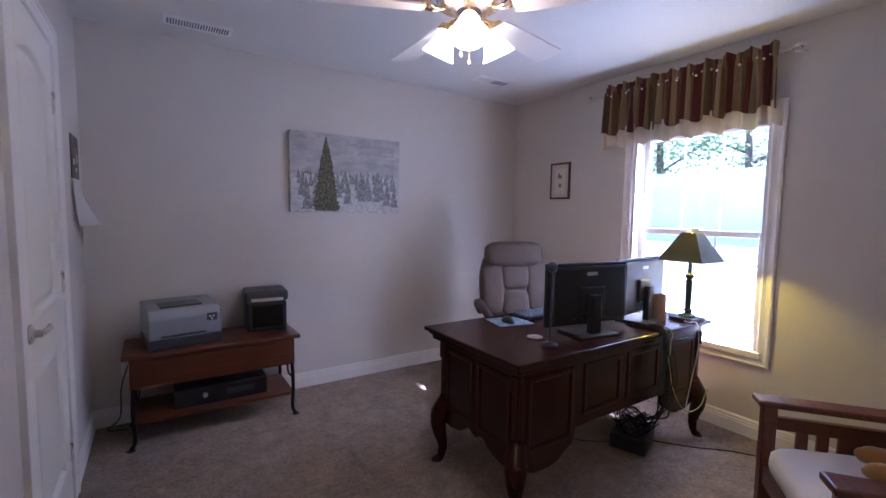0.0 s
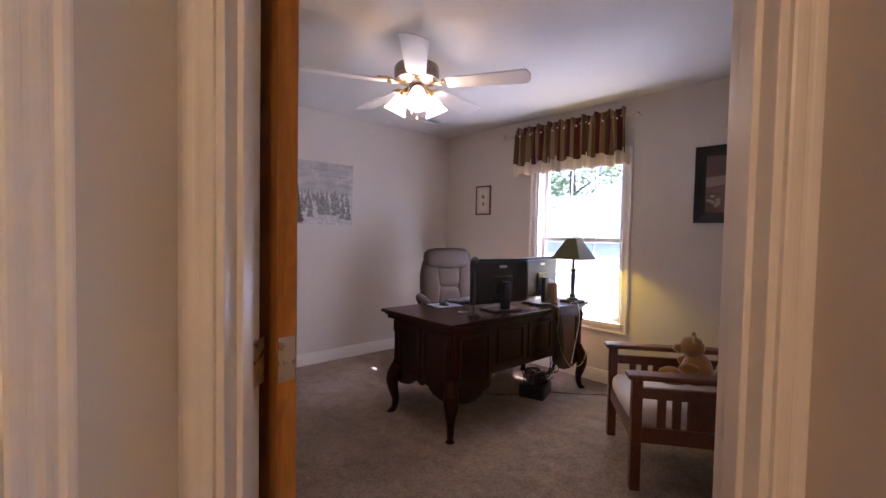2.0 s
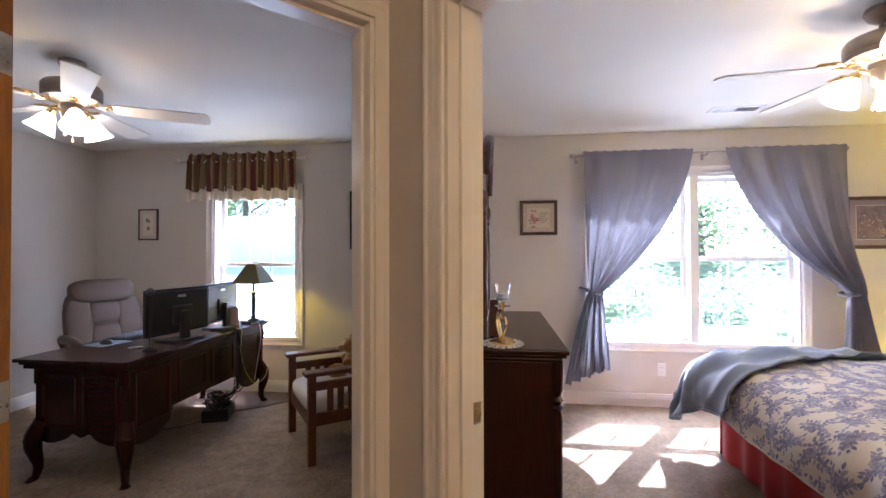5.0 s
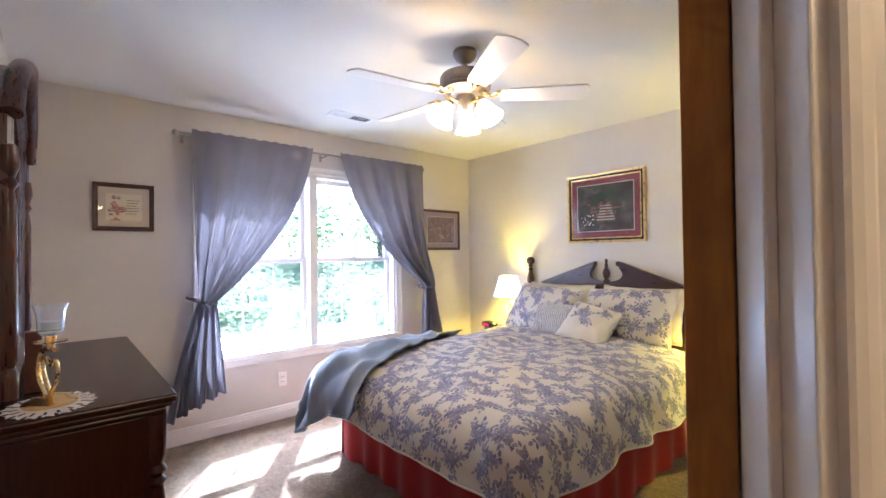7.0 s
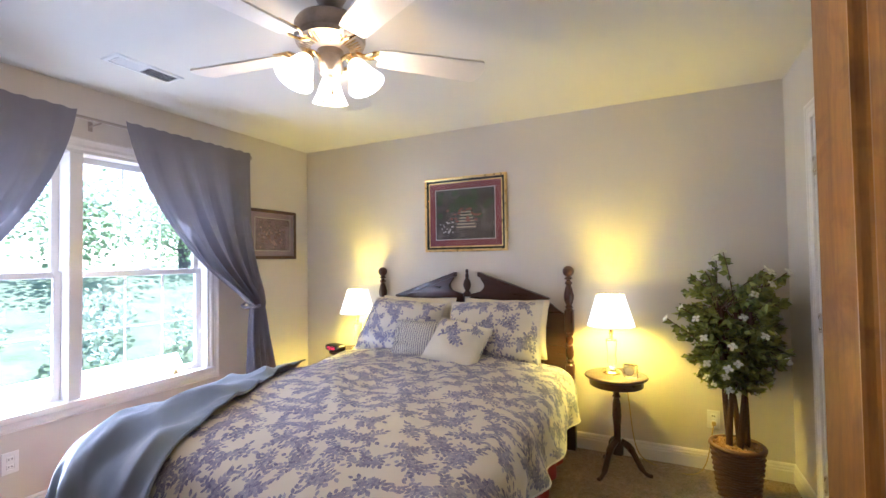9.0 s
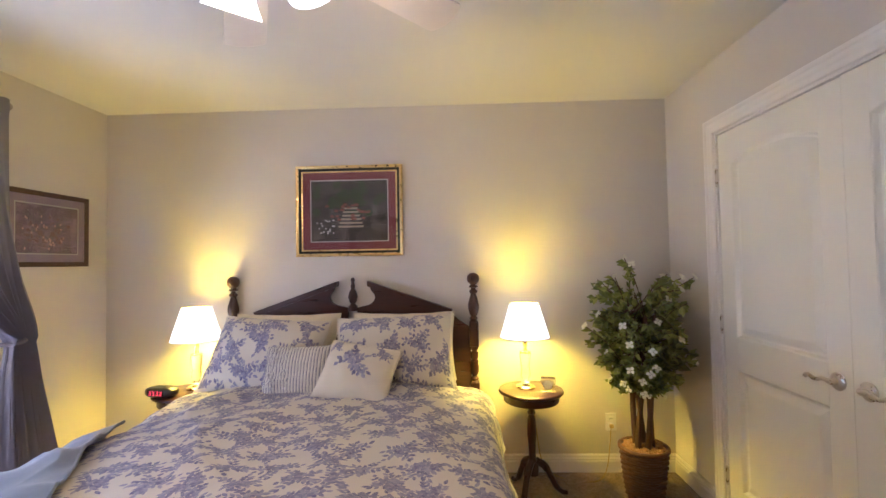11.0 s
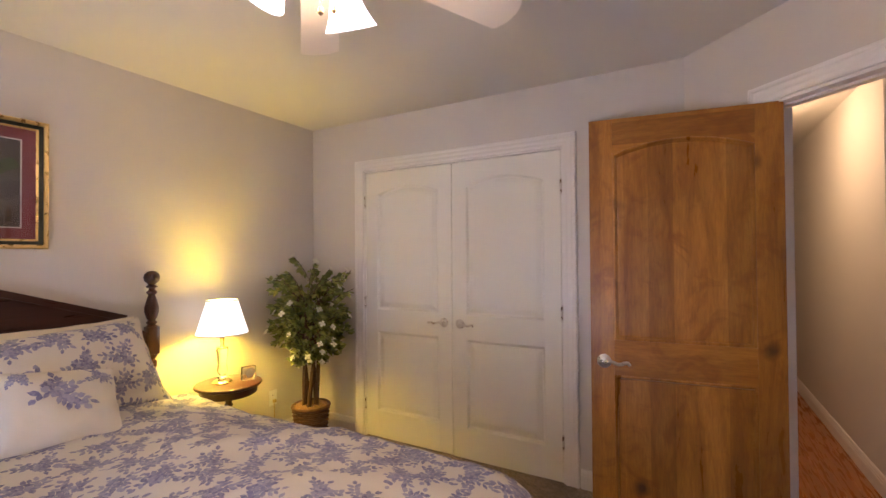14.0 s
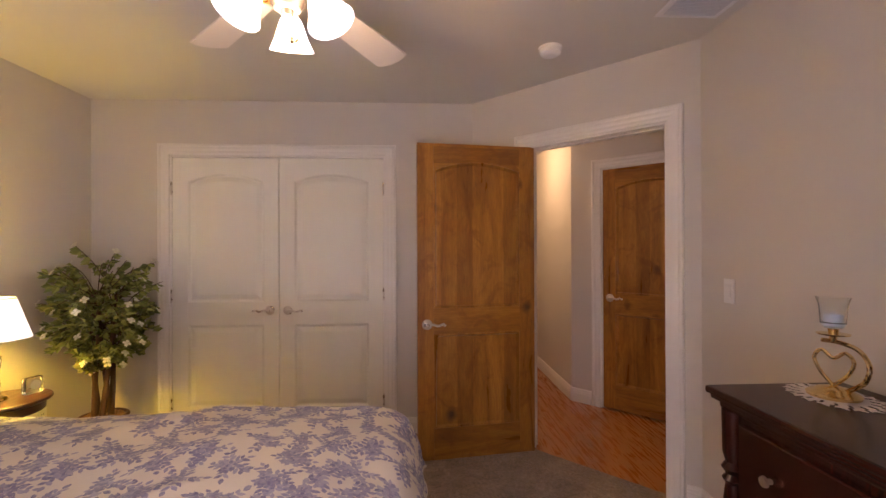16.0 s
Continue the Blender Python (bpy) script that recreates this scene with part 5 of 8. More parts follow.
cup = thing("cardboard_cup", "tan tapered cardboard cup on the desk", "cup", "", (2.875, 1.67, DZ))
part("body", lathe(bmesh.new(), [(0.0, 0.0), (0.042, 0.0), (0.034, 0.155), (0.031, 0.155), (0.038, 0.004), (0.0, 0.004)], 24), paint("tan_card", (0.34, 0.23, 0.17), 0.8), cup, smooth=True)

pad = thing("mouse_pad", "pale printed mouse pad on the desk", "mouse pad", "", (2.04, 2.08, DZ), -12)
part("mat", B(-0.11, 0.11, -0.095, 0.095, 0, 0.003, 0.001), scenery("pad_print", [(0.08, 0.12, 0.17), (0.17, 0.22, 0.28), (0.34, 0.36, 0.38)], 18), pad)
mouse = thing("computer_mouse", "small black computer mouse on its pad", "mouse", "", (2.02, 2.07, DZ + 0.003), -12)
mb = bmesh.new()
bmesh.ops.create_uvsphere(mb, u_segments=16, v_segments=10, radius=1, matrix=Matrix.Diagonal((0.032, 0.055, 0.034, 1)))
bmesh.ops.bisect_plane(mb, geom=mb.verts[:] + mb.edges[:] + mb.faces[:], plane_co=(0, 0, 0), plane_no=(0, 0, 1), clear_inner=True)
bmesh.ops.holes_fill(mb, edges=mb.edges[:])
part("shell", mb, BLACK, mouse, smooth=True)
part("wheel", lathe(bmesh.new(), [(0.0, -0.003), (0.008, -0.003), (0.008, 0.003), (0.0, 0.003)], 12, pose(0, -0.025, 0.026, 0, 90)), DARKGREY, mouse)
kb = thing("keyboard", "black computer keyboard on the desk", "keyboard", "", (2.36, 2.12, DZ))
part("case", B(-0.22, 0.22, -0.075, 0.075, 0, 0.018, 0.005), BLACK, kb)
k0 = None
for r_ in range(5):
    for c_ in range(15):
        m = pose(-0.196 + 0.028 * c_, -0.056 + 0.028 * r_, 0.02)
        if k0 is None:
            k0 = part("key", B(-0.0115, 0.0115, -0.0115, 0.0115, -0.003, 0.004, 0.002, 1), DARKGREY, kb)
            k0.matrix_local = m
        else:
            again(k0, m, kb)
mic = thing("desk_microphone", "small black stalk microphone on a round foot", "microphone", "", (1.89, 1.63, DZ))
part("foot", lathe(bmesh.new(), [(0.0, 0), (0.042, 0), (0.042, 0.008), (0.015, 0.018), (0.0, 0.02)], 20), BLACK, mic, smooth=True)
part("stalk", tube(bmesh.new(), [(0, 0, 0.015), (0.004, 0, 0.2), (0.012, 0.01, 0.36)], 0.005, 8), BLACK, mic)
ms = bmesh.new()
bmesh.ops.create_uvsphere(ms, u_segments=14, v_segments=10, radius=0.026, matrix=pose(0.014, 0.01, 0.375))
part("head", ms, DARKGREY, mic, smooth=True)
cs = thing("coaster", "round dark coaster with a pale ring", "coaster", "", (1.93, 1.765, DZ))
part("disc", lathe(bmesh.new(), [(0.0, 0), (0.042, 0), (0.042, 0.005), (0.0, 0.005)], 24), DARKGREY, cs)
part("ring", lathe(bmesh.new(), [(0.029, 0.0055), (0.034, 0.0065), (0.038, 0.0055)], 24), CREAMMAT, cs)

pb = thing("power_strip_box", "black power supply box on the carpet", "power box", "", (2.68, 1.68, 0.0), 20)
part("case", B(-0.125, 0.125, -0.10, 0.10, 0, 0.1, 0.012), BLACK, pb)
for i in range(4):
    part("plug", B(-0.08 + 0.045 * i, -0.05 + 0.045 * i, -0.03 + 0.02 * (i % 2), 0.01 + 0.02 * (i % 2), 0.1, 0.135, 0.006), DARKGREY, pb)
rc = random.Random(4)
CABLEY = plastic("yellow_cable", (0.32, 0.29, 0.05), 0.6)
CABLEB = plastic("black_rubber", (0.010, 0.010, 0.011), 0.8)


def cable(label, ctrl, r, mat_):
    ob = thing("cable", label, "cable", "loose cables")
    part("sheath", tube(bmesh.new(), curve_pts(ctrl, 8), r, 6), mat_, ob, smooth=True)


for i in range(9):
    dx = rc.uniform(-0.05, 0.05)
    k1, k2, k3 = (rc.uniform(-0.06, 0.06) for _ in range(3))
    cable("black cable hanging from the desk to the power box", [(2.62 + dx, 1.66 + k1, DZ + 0.006), (2.64 + dx, 1.50, DZ + 0.008), (2.63 + dx, 1.472, 0.64 + k2), (2.62 + dx + k1, 1.462 - abs(k2) * 0.4, 0.45), (2.64 + dx + k3, 1.50 + k1 * 0.5, 0.25), (2.67 + k2, 1.62 + k3, 0.14 + abs(k1) * 0.5), (2.68 + k3, 1.68 + k2, 0.118)], rc.uniform(0.003, 0.005), CABLEB)
for i in range(10):
    a, s0_ = rc.uniform(0, 6.28), rc.uniform(0.7, 1.4)
    ctrl = [(2.68 + s0_ * 0.09 * math.cos(a + k * 1.3) * (0.5 + 0.12 * k), 1.67 + s0_ * 0.08 * math.sin(a + k * 1.3) * (0.5 + 0.12 * k), 0.15 + 0.05 * math.sin(k * 1.7 + i)) for k in range(7)]
    cable("black cable coiled over the power box", ctrl, 0.0035, CABLEB)
cable("yellow network cable looping below the desk", [(2.66, 1.483, 0.60), (2.70, 1.46, 0.40), (2.82, 1.45, 0.26), (2.98, 1.45, 0.25), (3.07, 1.46, 0.33), (3.10, 1.47, 0.30)], 0.0028, CABLEY)
cable("yellow network cable over the desk edge", [(2.60, 1.66, DZ + 0.006), (2.66, 1.484, DZ + 0.008), (2.67, 1.474, 0.66), (2.66, 1.48, 0.5)], 0.0028, CABLEY)
cable("pale lamp cord over the desk", [(2.98, 1.60, DZ + 0.006), (2.93, 1.52, DZ + 0.007), (2.95, 1.48, DZ + 0.004), (2.96, 1.47, 0.60), (2.90, 1.47, 0.40), (2.86, 1.47, 0.27)], 0.0024, WHITEP)
cable("black cord lying on the carpet", [(2.78, 1.66, 0.008), (2.95, 1.45, 0.006), (3.10, 1.30, 0.006), (3.25, 1.05, 0.006), (3.34, 1.0, 0.006)], 0.0045, CABLEB)
cable("black cord lying on the carpet", [(2.60, 1.74, 0.008), (2.45, 1.85, 0.006), (2.40, 1.95, 0.006), (2.52, 2.05, 0.006)], 0.004, CABLEB)

# ---- office chair ----
oc = thing("office_chair", "taupe leather high-backed office chair", "chair", "", (2.66, 2.60, 0), -22)


def cushion(bm, w, d, h, m, puff=0.35, n=10):
    """A padded block: superellipsoid w x d x h about the origin."""
    verts = []
    e = puff
    for j in range(n + 1):
        v = math.pi * (j / n - 0.5)
        row = []
        for i in range(2 * n):
            u = 2 * math.pi * i / (2 * n)
            f = lambda c, p: math.copysign(abs(c) ** p, c)
            row.append(bm.verts.new(m @ Vector((w / 2 * f(math.cos(v), e) * f(math.cos(u), e), d / 2 * f(math.cos(v), e) * f(math.sin(u), e), h / 2 * f(math.sin(v), 0.6)))))
        verts.append(row)
    for a, b in zip(verts, verts[1:]):
        for i in range(2 * n):
            bm.faces.new((a[i], a[(i + 1) % (2 * n)], b[(i + 1) % (2 * n)], b[i]))
    bmesh.ops.remove_doubles(bm, verts=bm.verts[:], dist=1e-5)
    return bm


part("seat", cushion(bmesh.new(), 0.54, 0.52, 0.13, pose(0, 0, 0.48)), TAUPE, oc, smooth=True)
LEAN = pose(0, 0.22, 0.55, -10)
part("backrest", cushion(bmesh.new(), 0.54, 0.13, 0.56, LEAN @ pose(0, 0, 0.25), 0.45), TAUPE, oc, smooth=True)
for sx in (-0.19, 0.0, 0.19):
    part("back_cushion", cushion(bmesh.new(), 0.20 if sx else 0.26, 0.09, 0.20 if sx == 0 else 0.40, LEAN @ pose(sx, -0.036, 0.22 if sx else 0.30), 0.5), TAUPE, oc, smooth=True)
part("back_cushion", cushion(bmesh.new(), 0.24, 0.09, 0.20, LEAN @ pose(0, -0.036, 0.10), 0.5), TAUPE, oc, smooth=True)
part("headrest", cushion(bmesh.new(), 0.48, 0.15, 0.20, LEAN @ pose(0, -0.035, 0.49), 0.45), TAUPE, oc, smooth=True)
for sx in (-1, 1):
    part("armrest", tube(bmesh.new(), curve_pts([(sx * 0.29, 0.18, 0.60), (sx * 0.34, 0.10, 0.68), (sx * 0.355, -0.08, 0.69), (sx * 0.35, -0.20, 0.66), (sx * 0.29, -0.20, 0.56), (sx * 0.24, -0.10, 0.47)], 6), 0.032, 10, None), TAUPE, oc, "padded taupe armrest", smooth=True)
part("gas_lift", lathe(bmesh.new(), [(0.03, 0.10), (0.03, 0.26), (0.022, 0.26), (0.022, 0.42)], 14), BLACK, oc)
for i in range(5):
    m = pose(0, 0, 0, 0, 0, 18 + 72 * i)
    part("base_arm", tube(bmesh.new(), [m @ Vector(p) for p in ((0, 0, 0.12), (0.15, 0, 0.105), (0.29, 0, 0.075))], 0.02, 8), BLACK, oc)
    part("castor", lathe(bmesh.new(), [(0.0, -0.02), (0.026, -0.02), (0.03, 0.0), (0.026, 0.02), (0.0, 0.02)], 14, m @ pose(0.29, 0, 0.03, 90)), BLACK, oc)

# ---- printer table ----
tb = thing("side_table", "red-stained wooden table with iron legs and a lower shelf", "table", "", (0.635, 3.28, 0))
part("tabletop", B(-0.48, 0.48, -0.205, 0.215, 0.525, 0.55, 0.008), REDWOOD, tb)
part("body", B(-0.445, 0.445, -0.18, 0.20, 0.35, 0.525, 0.003), REDWOOD, tb)
part("drawer_front", B(-0.42, 0.42, -0.188, -0.18, 0.37, 0.51, 0.003), REDWOOD, tb)
part("shelf", B(-0.44, 0.44, -0.18, 0.20, 0.145, 0.165, 0.004), REDWOOD, tb)
for sx in (-1, 1):
    for y_ in (-0.175, 0.19):
        l_ = bmesh.new()
        tube(l_, curve_pts([(sx * 0.43, y_, 0.36), (sx * 0.435, y_, 0.2), (sx * 0.43, y_, 0.06), (sx * 0.45, y_, 0.012)], 5), 0.011, 8)
        tube(l_, curve_pts([(sx * 0.40, y_, 0.36), (sx * 0.405, y_, 0.30), (sx * 0.43, y_, 0.26)], 4), 0.006, 6)
        lathe(l_, [(0.0, 0), (0.022, 0), (0.024, 0.008), (0.0, 0.012)], 10, pose(sx * 0.45, y_, 0))
        part("leg", l_, IRON, tb, "black iron leg", smooth=True)
bx = thing("black_box", "flat black electronic box on the table's shelf", "electronics", "", (0.66, 3.30, 0.165))
part("case", B(-0.26, 0.26, -0.13, 0.13, 0, 0.11, 0.006), BLACK, bx)
part("dial", lathe(bmesh.new(), [(0.0, 0), (0.016, 0), (0.014, 0.012), (0.0, 0.013)], 16, pose(-0.1, -0.13, 0.06, 90)), NICKEL, bx)
part("display", B(0.02, 0.18, -0.132, -0.13, 0.04, 0.075), DARKGREY, bx)

pr = thing("laser_printer", "grey and charcoal laser printer on the side table", "printer", "", (0.45, 3.30, 0.55), 8)
part("base", B(-0.19, 0.19, -0.16, 0.17, 0.0, 0.06, 0.01), DARKGREY, pr)
hs = bmesh.new()
slb = [(-0.165, 0.06), (-0.158, 0.18), (-0.12, 0.225), (0.17, 0.245), (0.17, 0.06)]
f_ = [hs.verts.new((-0.19, y_, z_)) for y_, z_ in slb]
g_ = [hs.verts.new((0.19, y_, z_)) for y_, z_ in slb]
hs.faces.new(f_), hs.faces.new(g_)
for i in range(5):
    hs.faces.new((f_[i], f_[(i + 1) % 5], g_[(i + 1) % 5], g_[i]))
bmesh.ops.bevel(hs, geom=hs.edges[:], offset=0.014, segments=3, affect="EDGES", profile=0.6)
part("housing", hs, plastic("printer_grey", (0.26, 0.265, 0.28), 0.4), pr, "light grey housing")
part("output_slot", B(-0.12, 0.10, -0.09, 0.06, 0.222, 0.238, 0.004), DARKGREY, pr)
part("paper_slot", B(-0.13, 0.10, -0.168, -0.16, 0.07, 0.082, 0.002), DARKGREY, pr)
part("side_trim", B(0.178, 0.196, -0.14, 0.14, 0.03, 0.2, 0.01), DARKGREY, pr)
part("control_panel", B(0.11, 0.165, -0.166, -0.155, 0.14, 0.185, 0.003), DARKGREY, pr)
b0_ = part("button", lathe(bmesh.new(), [(0.0, 0), (0.006, 0), (0.005, 0.004), (0.0, 0.004)], 10), LIGHTGREY, pr)
b0_.matrix_local = pose(0.125, -0.166, 0.165, 90)
again(b0_, pose(0.145, -0.166, 0.165, 90), pr)
again(b0_, pose(0.135, -0.166, 0.150, 90), pr)

sd = thing("paper_shredder", "black paper shredder with a smoky window", "shredder", "", (0.955, 3.37, 0.55), -4)
part("bin", B(-0.125, 0.125, -0.11, 0.11, 0.0, 0.20, 0.015), BLACK, sd)
part("head", B(-0.135, 0.135, -0.12, 0.12, 0.20, 0.272, 0.018), DARKGREY, sd)
part("label_strip", B(-0.10, 0.10, -0.1225, -0.12, 0.205, 0.225), CREAMMAT, sd, "tan label strip")
part("window", B(-0.095, 0.095, -0.1115, -0.11, 0.03, 0.17, 0.001), SCREEN, sd)
part("feed_slot", B(-0.10, 0.10, -0.012, 0.012, 0.2715, 0.2735), BLACK, sd)

# ---- mission armchair with a tufted cushion ----
ac = thing("mission_armchair", "reddish wooden mission armchair with white cushions", "armchair", "", (2.21, 0.775, 0), 37)
for sx in (-1, 1):
    x_ = sx * 0.31
    part("front_leg", B(x_ - 0.025, x_ + 0.025, -0.055, -0.005, 0, 0.575, 0.004), REDWOOD, ac)
    part("back_leg", B(x_ - 0.025, x_ + 0.025, -0.70, -0.65, 0, 0.56, 0.004), REDWOOD, ac)
    ar_ = bmesh.new()
    box(ar_, x_ - 0.05, x_ + 0.05, -0.80, 0.02, 0.575, 0.602, 0.008)
    part("armrest", ar_, REDWOOD, ac)
    part("upper_rail", B(x_ - 0.014, x_ + 0.014, -0.65, -0.055, 0.475, 0.53, 0.003), REDWOOD, ac)
    part("lower_rail", B(x_ - 0.016, x_ + 0.016, -0.65, -0.055, 0.25, 0.33, 0.003), REDWOOD, ac)
    for yy in (-0.15, -0.22, -0.51, -0.58):
        part("slat", B(x_ - 0.009, x_ + 0.009, yy - 0.02, yy + 0.02, 0.33, 0.475, 0.002), REDWOOD, ac)
    part("wide_slat", B(x_ - 0.009, x_ + 0.009, -0.46, -0.27, 0.33, 0.475, 0.002), REDWOOD, ac)
part("front_rail", B(-0.285, 0.285, -0.045, -0.015, 0.24, 0.33, 0.004), REDWOOD, ac)
part("back_rail", B(-0.285, 0.285, -0.69, -0.66, 0.24, 0.33, 0.004), REDWOOD, ac)
part("seat_cushion", cushion(bmesh.new(), 0.56, 0.68, 0.13, pose(0, -0.345, 0.385, -3), 0.25), CREAMC, ac, "white upholstered seat cushion", smooth=True)
TL = pose(0, -0.62, 0.42, 28)
bc = bmesh.new()
N, M_ = 24, 30
grid = {}
for side in (0, 1):
    for i in range(N + 1):
        for j in range(M_ + 1):
            u, v = i / N - 0.5, j / M_
            edge = (1 - (2 * abs(u)) ** 6) * (1 - abs(2 * v - 1) ** 8)
            depth = 0.075 * max(edge, 0) ** 0.5
            if side == 0:
                tuft = sum(math.exp(-((u - a) ** 2 / 0.006 + (v - b) ** 2 / 0.004)) for a in (-0.22, 0.22) for b in (0.35, 0.68)) + 0.5 * math.exp(-(abs(u) - 0.17) ** 2 / 0.0015) + 0.45 * math.exp(-((v - 0.72) ** 2) / 0.0008)
                depth = depth - 0.035 * min(tuft, 1.2)
            grid[side, i, j] = bc.verts.new(TL @ Vector((u * 0.56, depth if side == 0 else -depth * 0.6, v * 0.80)))
    for i in range(N):
        for j in range(M_):
            bc.faces.new((grid[side, i, j], grid[side, i + 1, j], grid[side, i + 1, j + 1], grid[side, i, j + 1]))
bmesh.ops.remove_doubles(bc, verts=bc.verts[:], dist=1e-4)
part("back_cushion", bc, CREAMC, ac, "white tufted back cushion", smooth=True)
bk = bmesh.new()
for xx in (-0.27, -0.09, 0.09, 0.27):
    box(bk, xx - 0.025, xx + 0.025, -0.075, -0.05, 0.0, 0.74, 0.004, m=TL)
box(bk, -0.3, 0.3, -0.078, -0.048, 0.70, 0.78, 0.004, m=TL)
part("back_frame", bk, REDWOOD, ac)


def bear(label, x, y, z, turn, s, mat_, lying=False):
    bm = bmesh.new()

    def ball(px, py, pz, rx, ry, rz):
        bmesh.ops.create_icosphere(bm, subdivisions=3, radius=1, matrix=Matrix.Translation((px * s, py * s, pz * s)) @ Matrix.Diagonal((rx * s, ry * s, rz * s, 1)))
    ball(0, 0, 0.10, 0.10, 0.09, 0.11)
    ball(0, 0.03, 0.245, 0.075, 0.07, 0.068)
    ball(0, 0.10, 0.23, 0.036, 0.036, 0.03)
    for sx in (-1, 1):
        ball(sx * 0.062, 0.02, 0.305, 0.026, 0.014, 0.026)
        ball(sx * 0.10, 0.05, 0.13, 0.034, 0.06, 0.036)
        ball(sx * 0.075, 0.14, 0.045, 0.04, 0.075, 0.04)
    for v in bm.verts:
        v.co += Vector((noise.noise(v.co * 60), noise.noise(v.co * 60 + Vector((9, 9, 9))), noise.noise(v.co * 60 + Vector((5, 1, 7))))) * 0.006
    ob = part("teddy_bear", bm, mat_, None, smooth=True)
    ob.matrix_world = pose(x, y, z, -75 if lying else 0, 0, turn)
    return tagged(ob, label, "soft toy")


bear("golden plush teddy bear sitting on the armchair", 2.55, 0.47, 0.43, 22, 0.92, cloth("golden_plush", (0.30, 0.150, 0.034), 0.95, 150, 0.25, 0.6))
bear("small tan plush toy with a red bow", 2.46, 0.36, 0.505, 194, 0.66, cloth("tan_plush", (0.34, 0.20, 0.09), 0.95, 150, 0.25, 0.6), True)
bow = thing("red_bow", "red cloth bow on the small plush toy", "bow", "", (2.47, 0.245, 0.56), 75)
bb = bmesh.new()
for sx in (-1, 1):
    bmesh.ops.create_icosphere(bb, subdivisions=2, radius=1, matrix=Matrix.Translation((sx * 0.03, 0.04, 0)) @ Matrix.Diagonal((0.03, 0.012, 0.02, 1)))
part("loops", bb, REDC, bow, smooth=True)

# ---- valance, rod and wall pieces in the office ----
vr = thing("curtain_rod", "brushed metal curtain rod with leaf finials", "curtain rod", "", (0, 0, 0))
part("rod", tube(bmesh.new(), [(XW - 0.075, 1.24, 2.285), (XW - 0.075, 2.52, 2.285)], 0.008, 10), NICKEL, vr)
for y_, s_ in ((1.24, -1), (2.52, 1)):
    fb = bmesh.new()
    for k in range(4):
        a = k * 1.4
        tube(fb, curve_pts([(XW - 0.075, y_, 2.285), (XW - 0.075 + 0.02 * math.cos(a), y_ + s_ * 0.03, 2.285 + 0.02 * math.sin(a)), (XW - 0.075 + 0.012 * math.cos(a + 1), y_ + s_ * 0.075, 2.285 + 0.028 * math.sin(a + 1))], 5), 0.005, 6, [0.003, 0.004, 0.006, 0.008, 0.009, 0.009, 0.008, 0.007, 0.005, 0.003, 0.002])
    part("finial", fb, NICKEL, vr, smooth=True)
    part("bracket", tube(bmesh.new(), [(XW, y_ - s_ * 0.04, 2.285), (XW - 0.075, y_ - s_ * 0.04, 2.285)], 0.006, 8), NICKEL, vr)
va = thing("valance", "striped gathered window valance with a cream border", "valance")


def drape(y0, y1, z0, z1, x, folds, amp, ny=120, nz=10, seed=1, flare=0.0, hem=0.0):
    rnd = random.Random(seed)
    ph = [rnd.uniform(-1.2, 1.2) for _ in range(12)]
    bm = bmesh.new()
    vs = []
    for j in range(nz + 1):
        v = j / nz
        row = []
        for i in range(ny + 1):
            u = i / ny
            w = math.sin(2 * math.pi * folds * u + ph[0] + 1.1 * math.sin(5 * u * math.pi + ph[1])) + 0.4 * math.sin(2 * math.pi * folds * 1.9 * u + ph[2])
            aa = amp * (0.5 + 0.5 * (1 - v))
            row.append(bm.verts.new((x - aa * w, y0 + (y1 - y0) * u + flare * (u - 0.5) * (1 - v), z0 + (z1 - z0) * v + hem * math.sin(2 * math.pi * folds * 0.5 * u + ph[3]) * (1 - v))))
        vs.append(row)
    for a, b in zip(vs, vs[1:]):
        for i in range(ny):
            bm.faces.new((a[i], a[i + 1], b[i + 1], b[i]))
    return bm


STRIPE = stripe_material("valance_stripe", [((0.10, 0.018, 0.018), 0.22), ((0.17, 0.09, 0.03), 0.16), ((0.30, 0.22, 0.12), 0.12), ((0.10, 0.018, 0.018), 0.14), ((0.12, 0.07, 0.025), 0.2), ((0.26, 0.17, 0.08), 0.16)], 0.19, 1)
SHEERM = Mat("cream_border", (0.72, 0.64, 0.48), 0.9)
SHEERM.set("Transmission Weight", 0.0)
SHEERM.set("Subsurface Weight", 0.25)
SHEERM.set("Subsurface Radius", (0.05, 0.04, 0.03))
part("pleats", drape(1.30, 2.43, 1.985, 2.30, XW - 0.088, 15, 0.026, ny=240, seed=2, flare=0.03, hem=0.016), STRIPE, va, smooth=True)
part("heading", drape(1.30, 2.43, 2.345, 2.27, XW - 0.086, 19, 0.018, ny=240, seed=3, hem=0.012), STRIPE, va, smooth=True)
part("border", drape(1.27, 2.46, 1.89, 2.03, XW - 0.062, 14, 0.020, ny=240, seed=4, hem=0.016), SHEERM.m, va, "cream scalloped border")
bt = bmesh.new()
for i in range(9):
    bmesh.ops.create_uvsphere(bt, u_segments=8, v_segments=6, radius=0.008, matrix=pose(XW - 0.108, 1.36 + i * 0.125, 2.262))
part("buttons", bt, WHITEP, va)

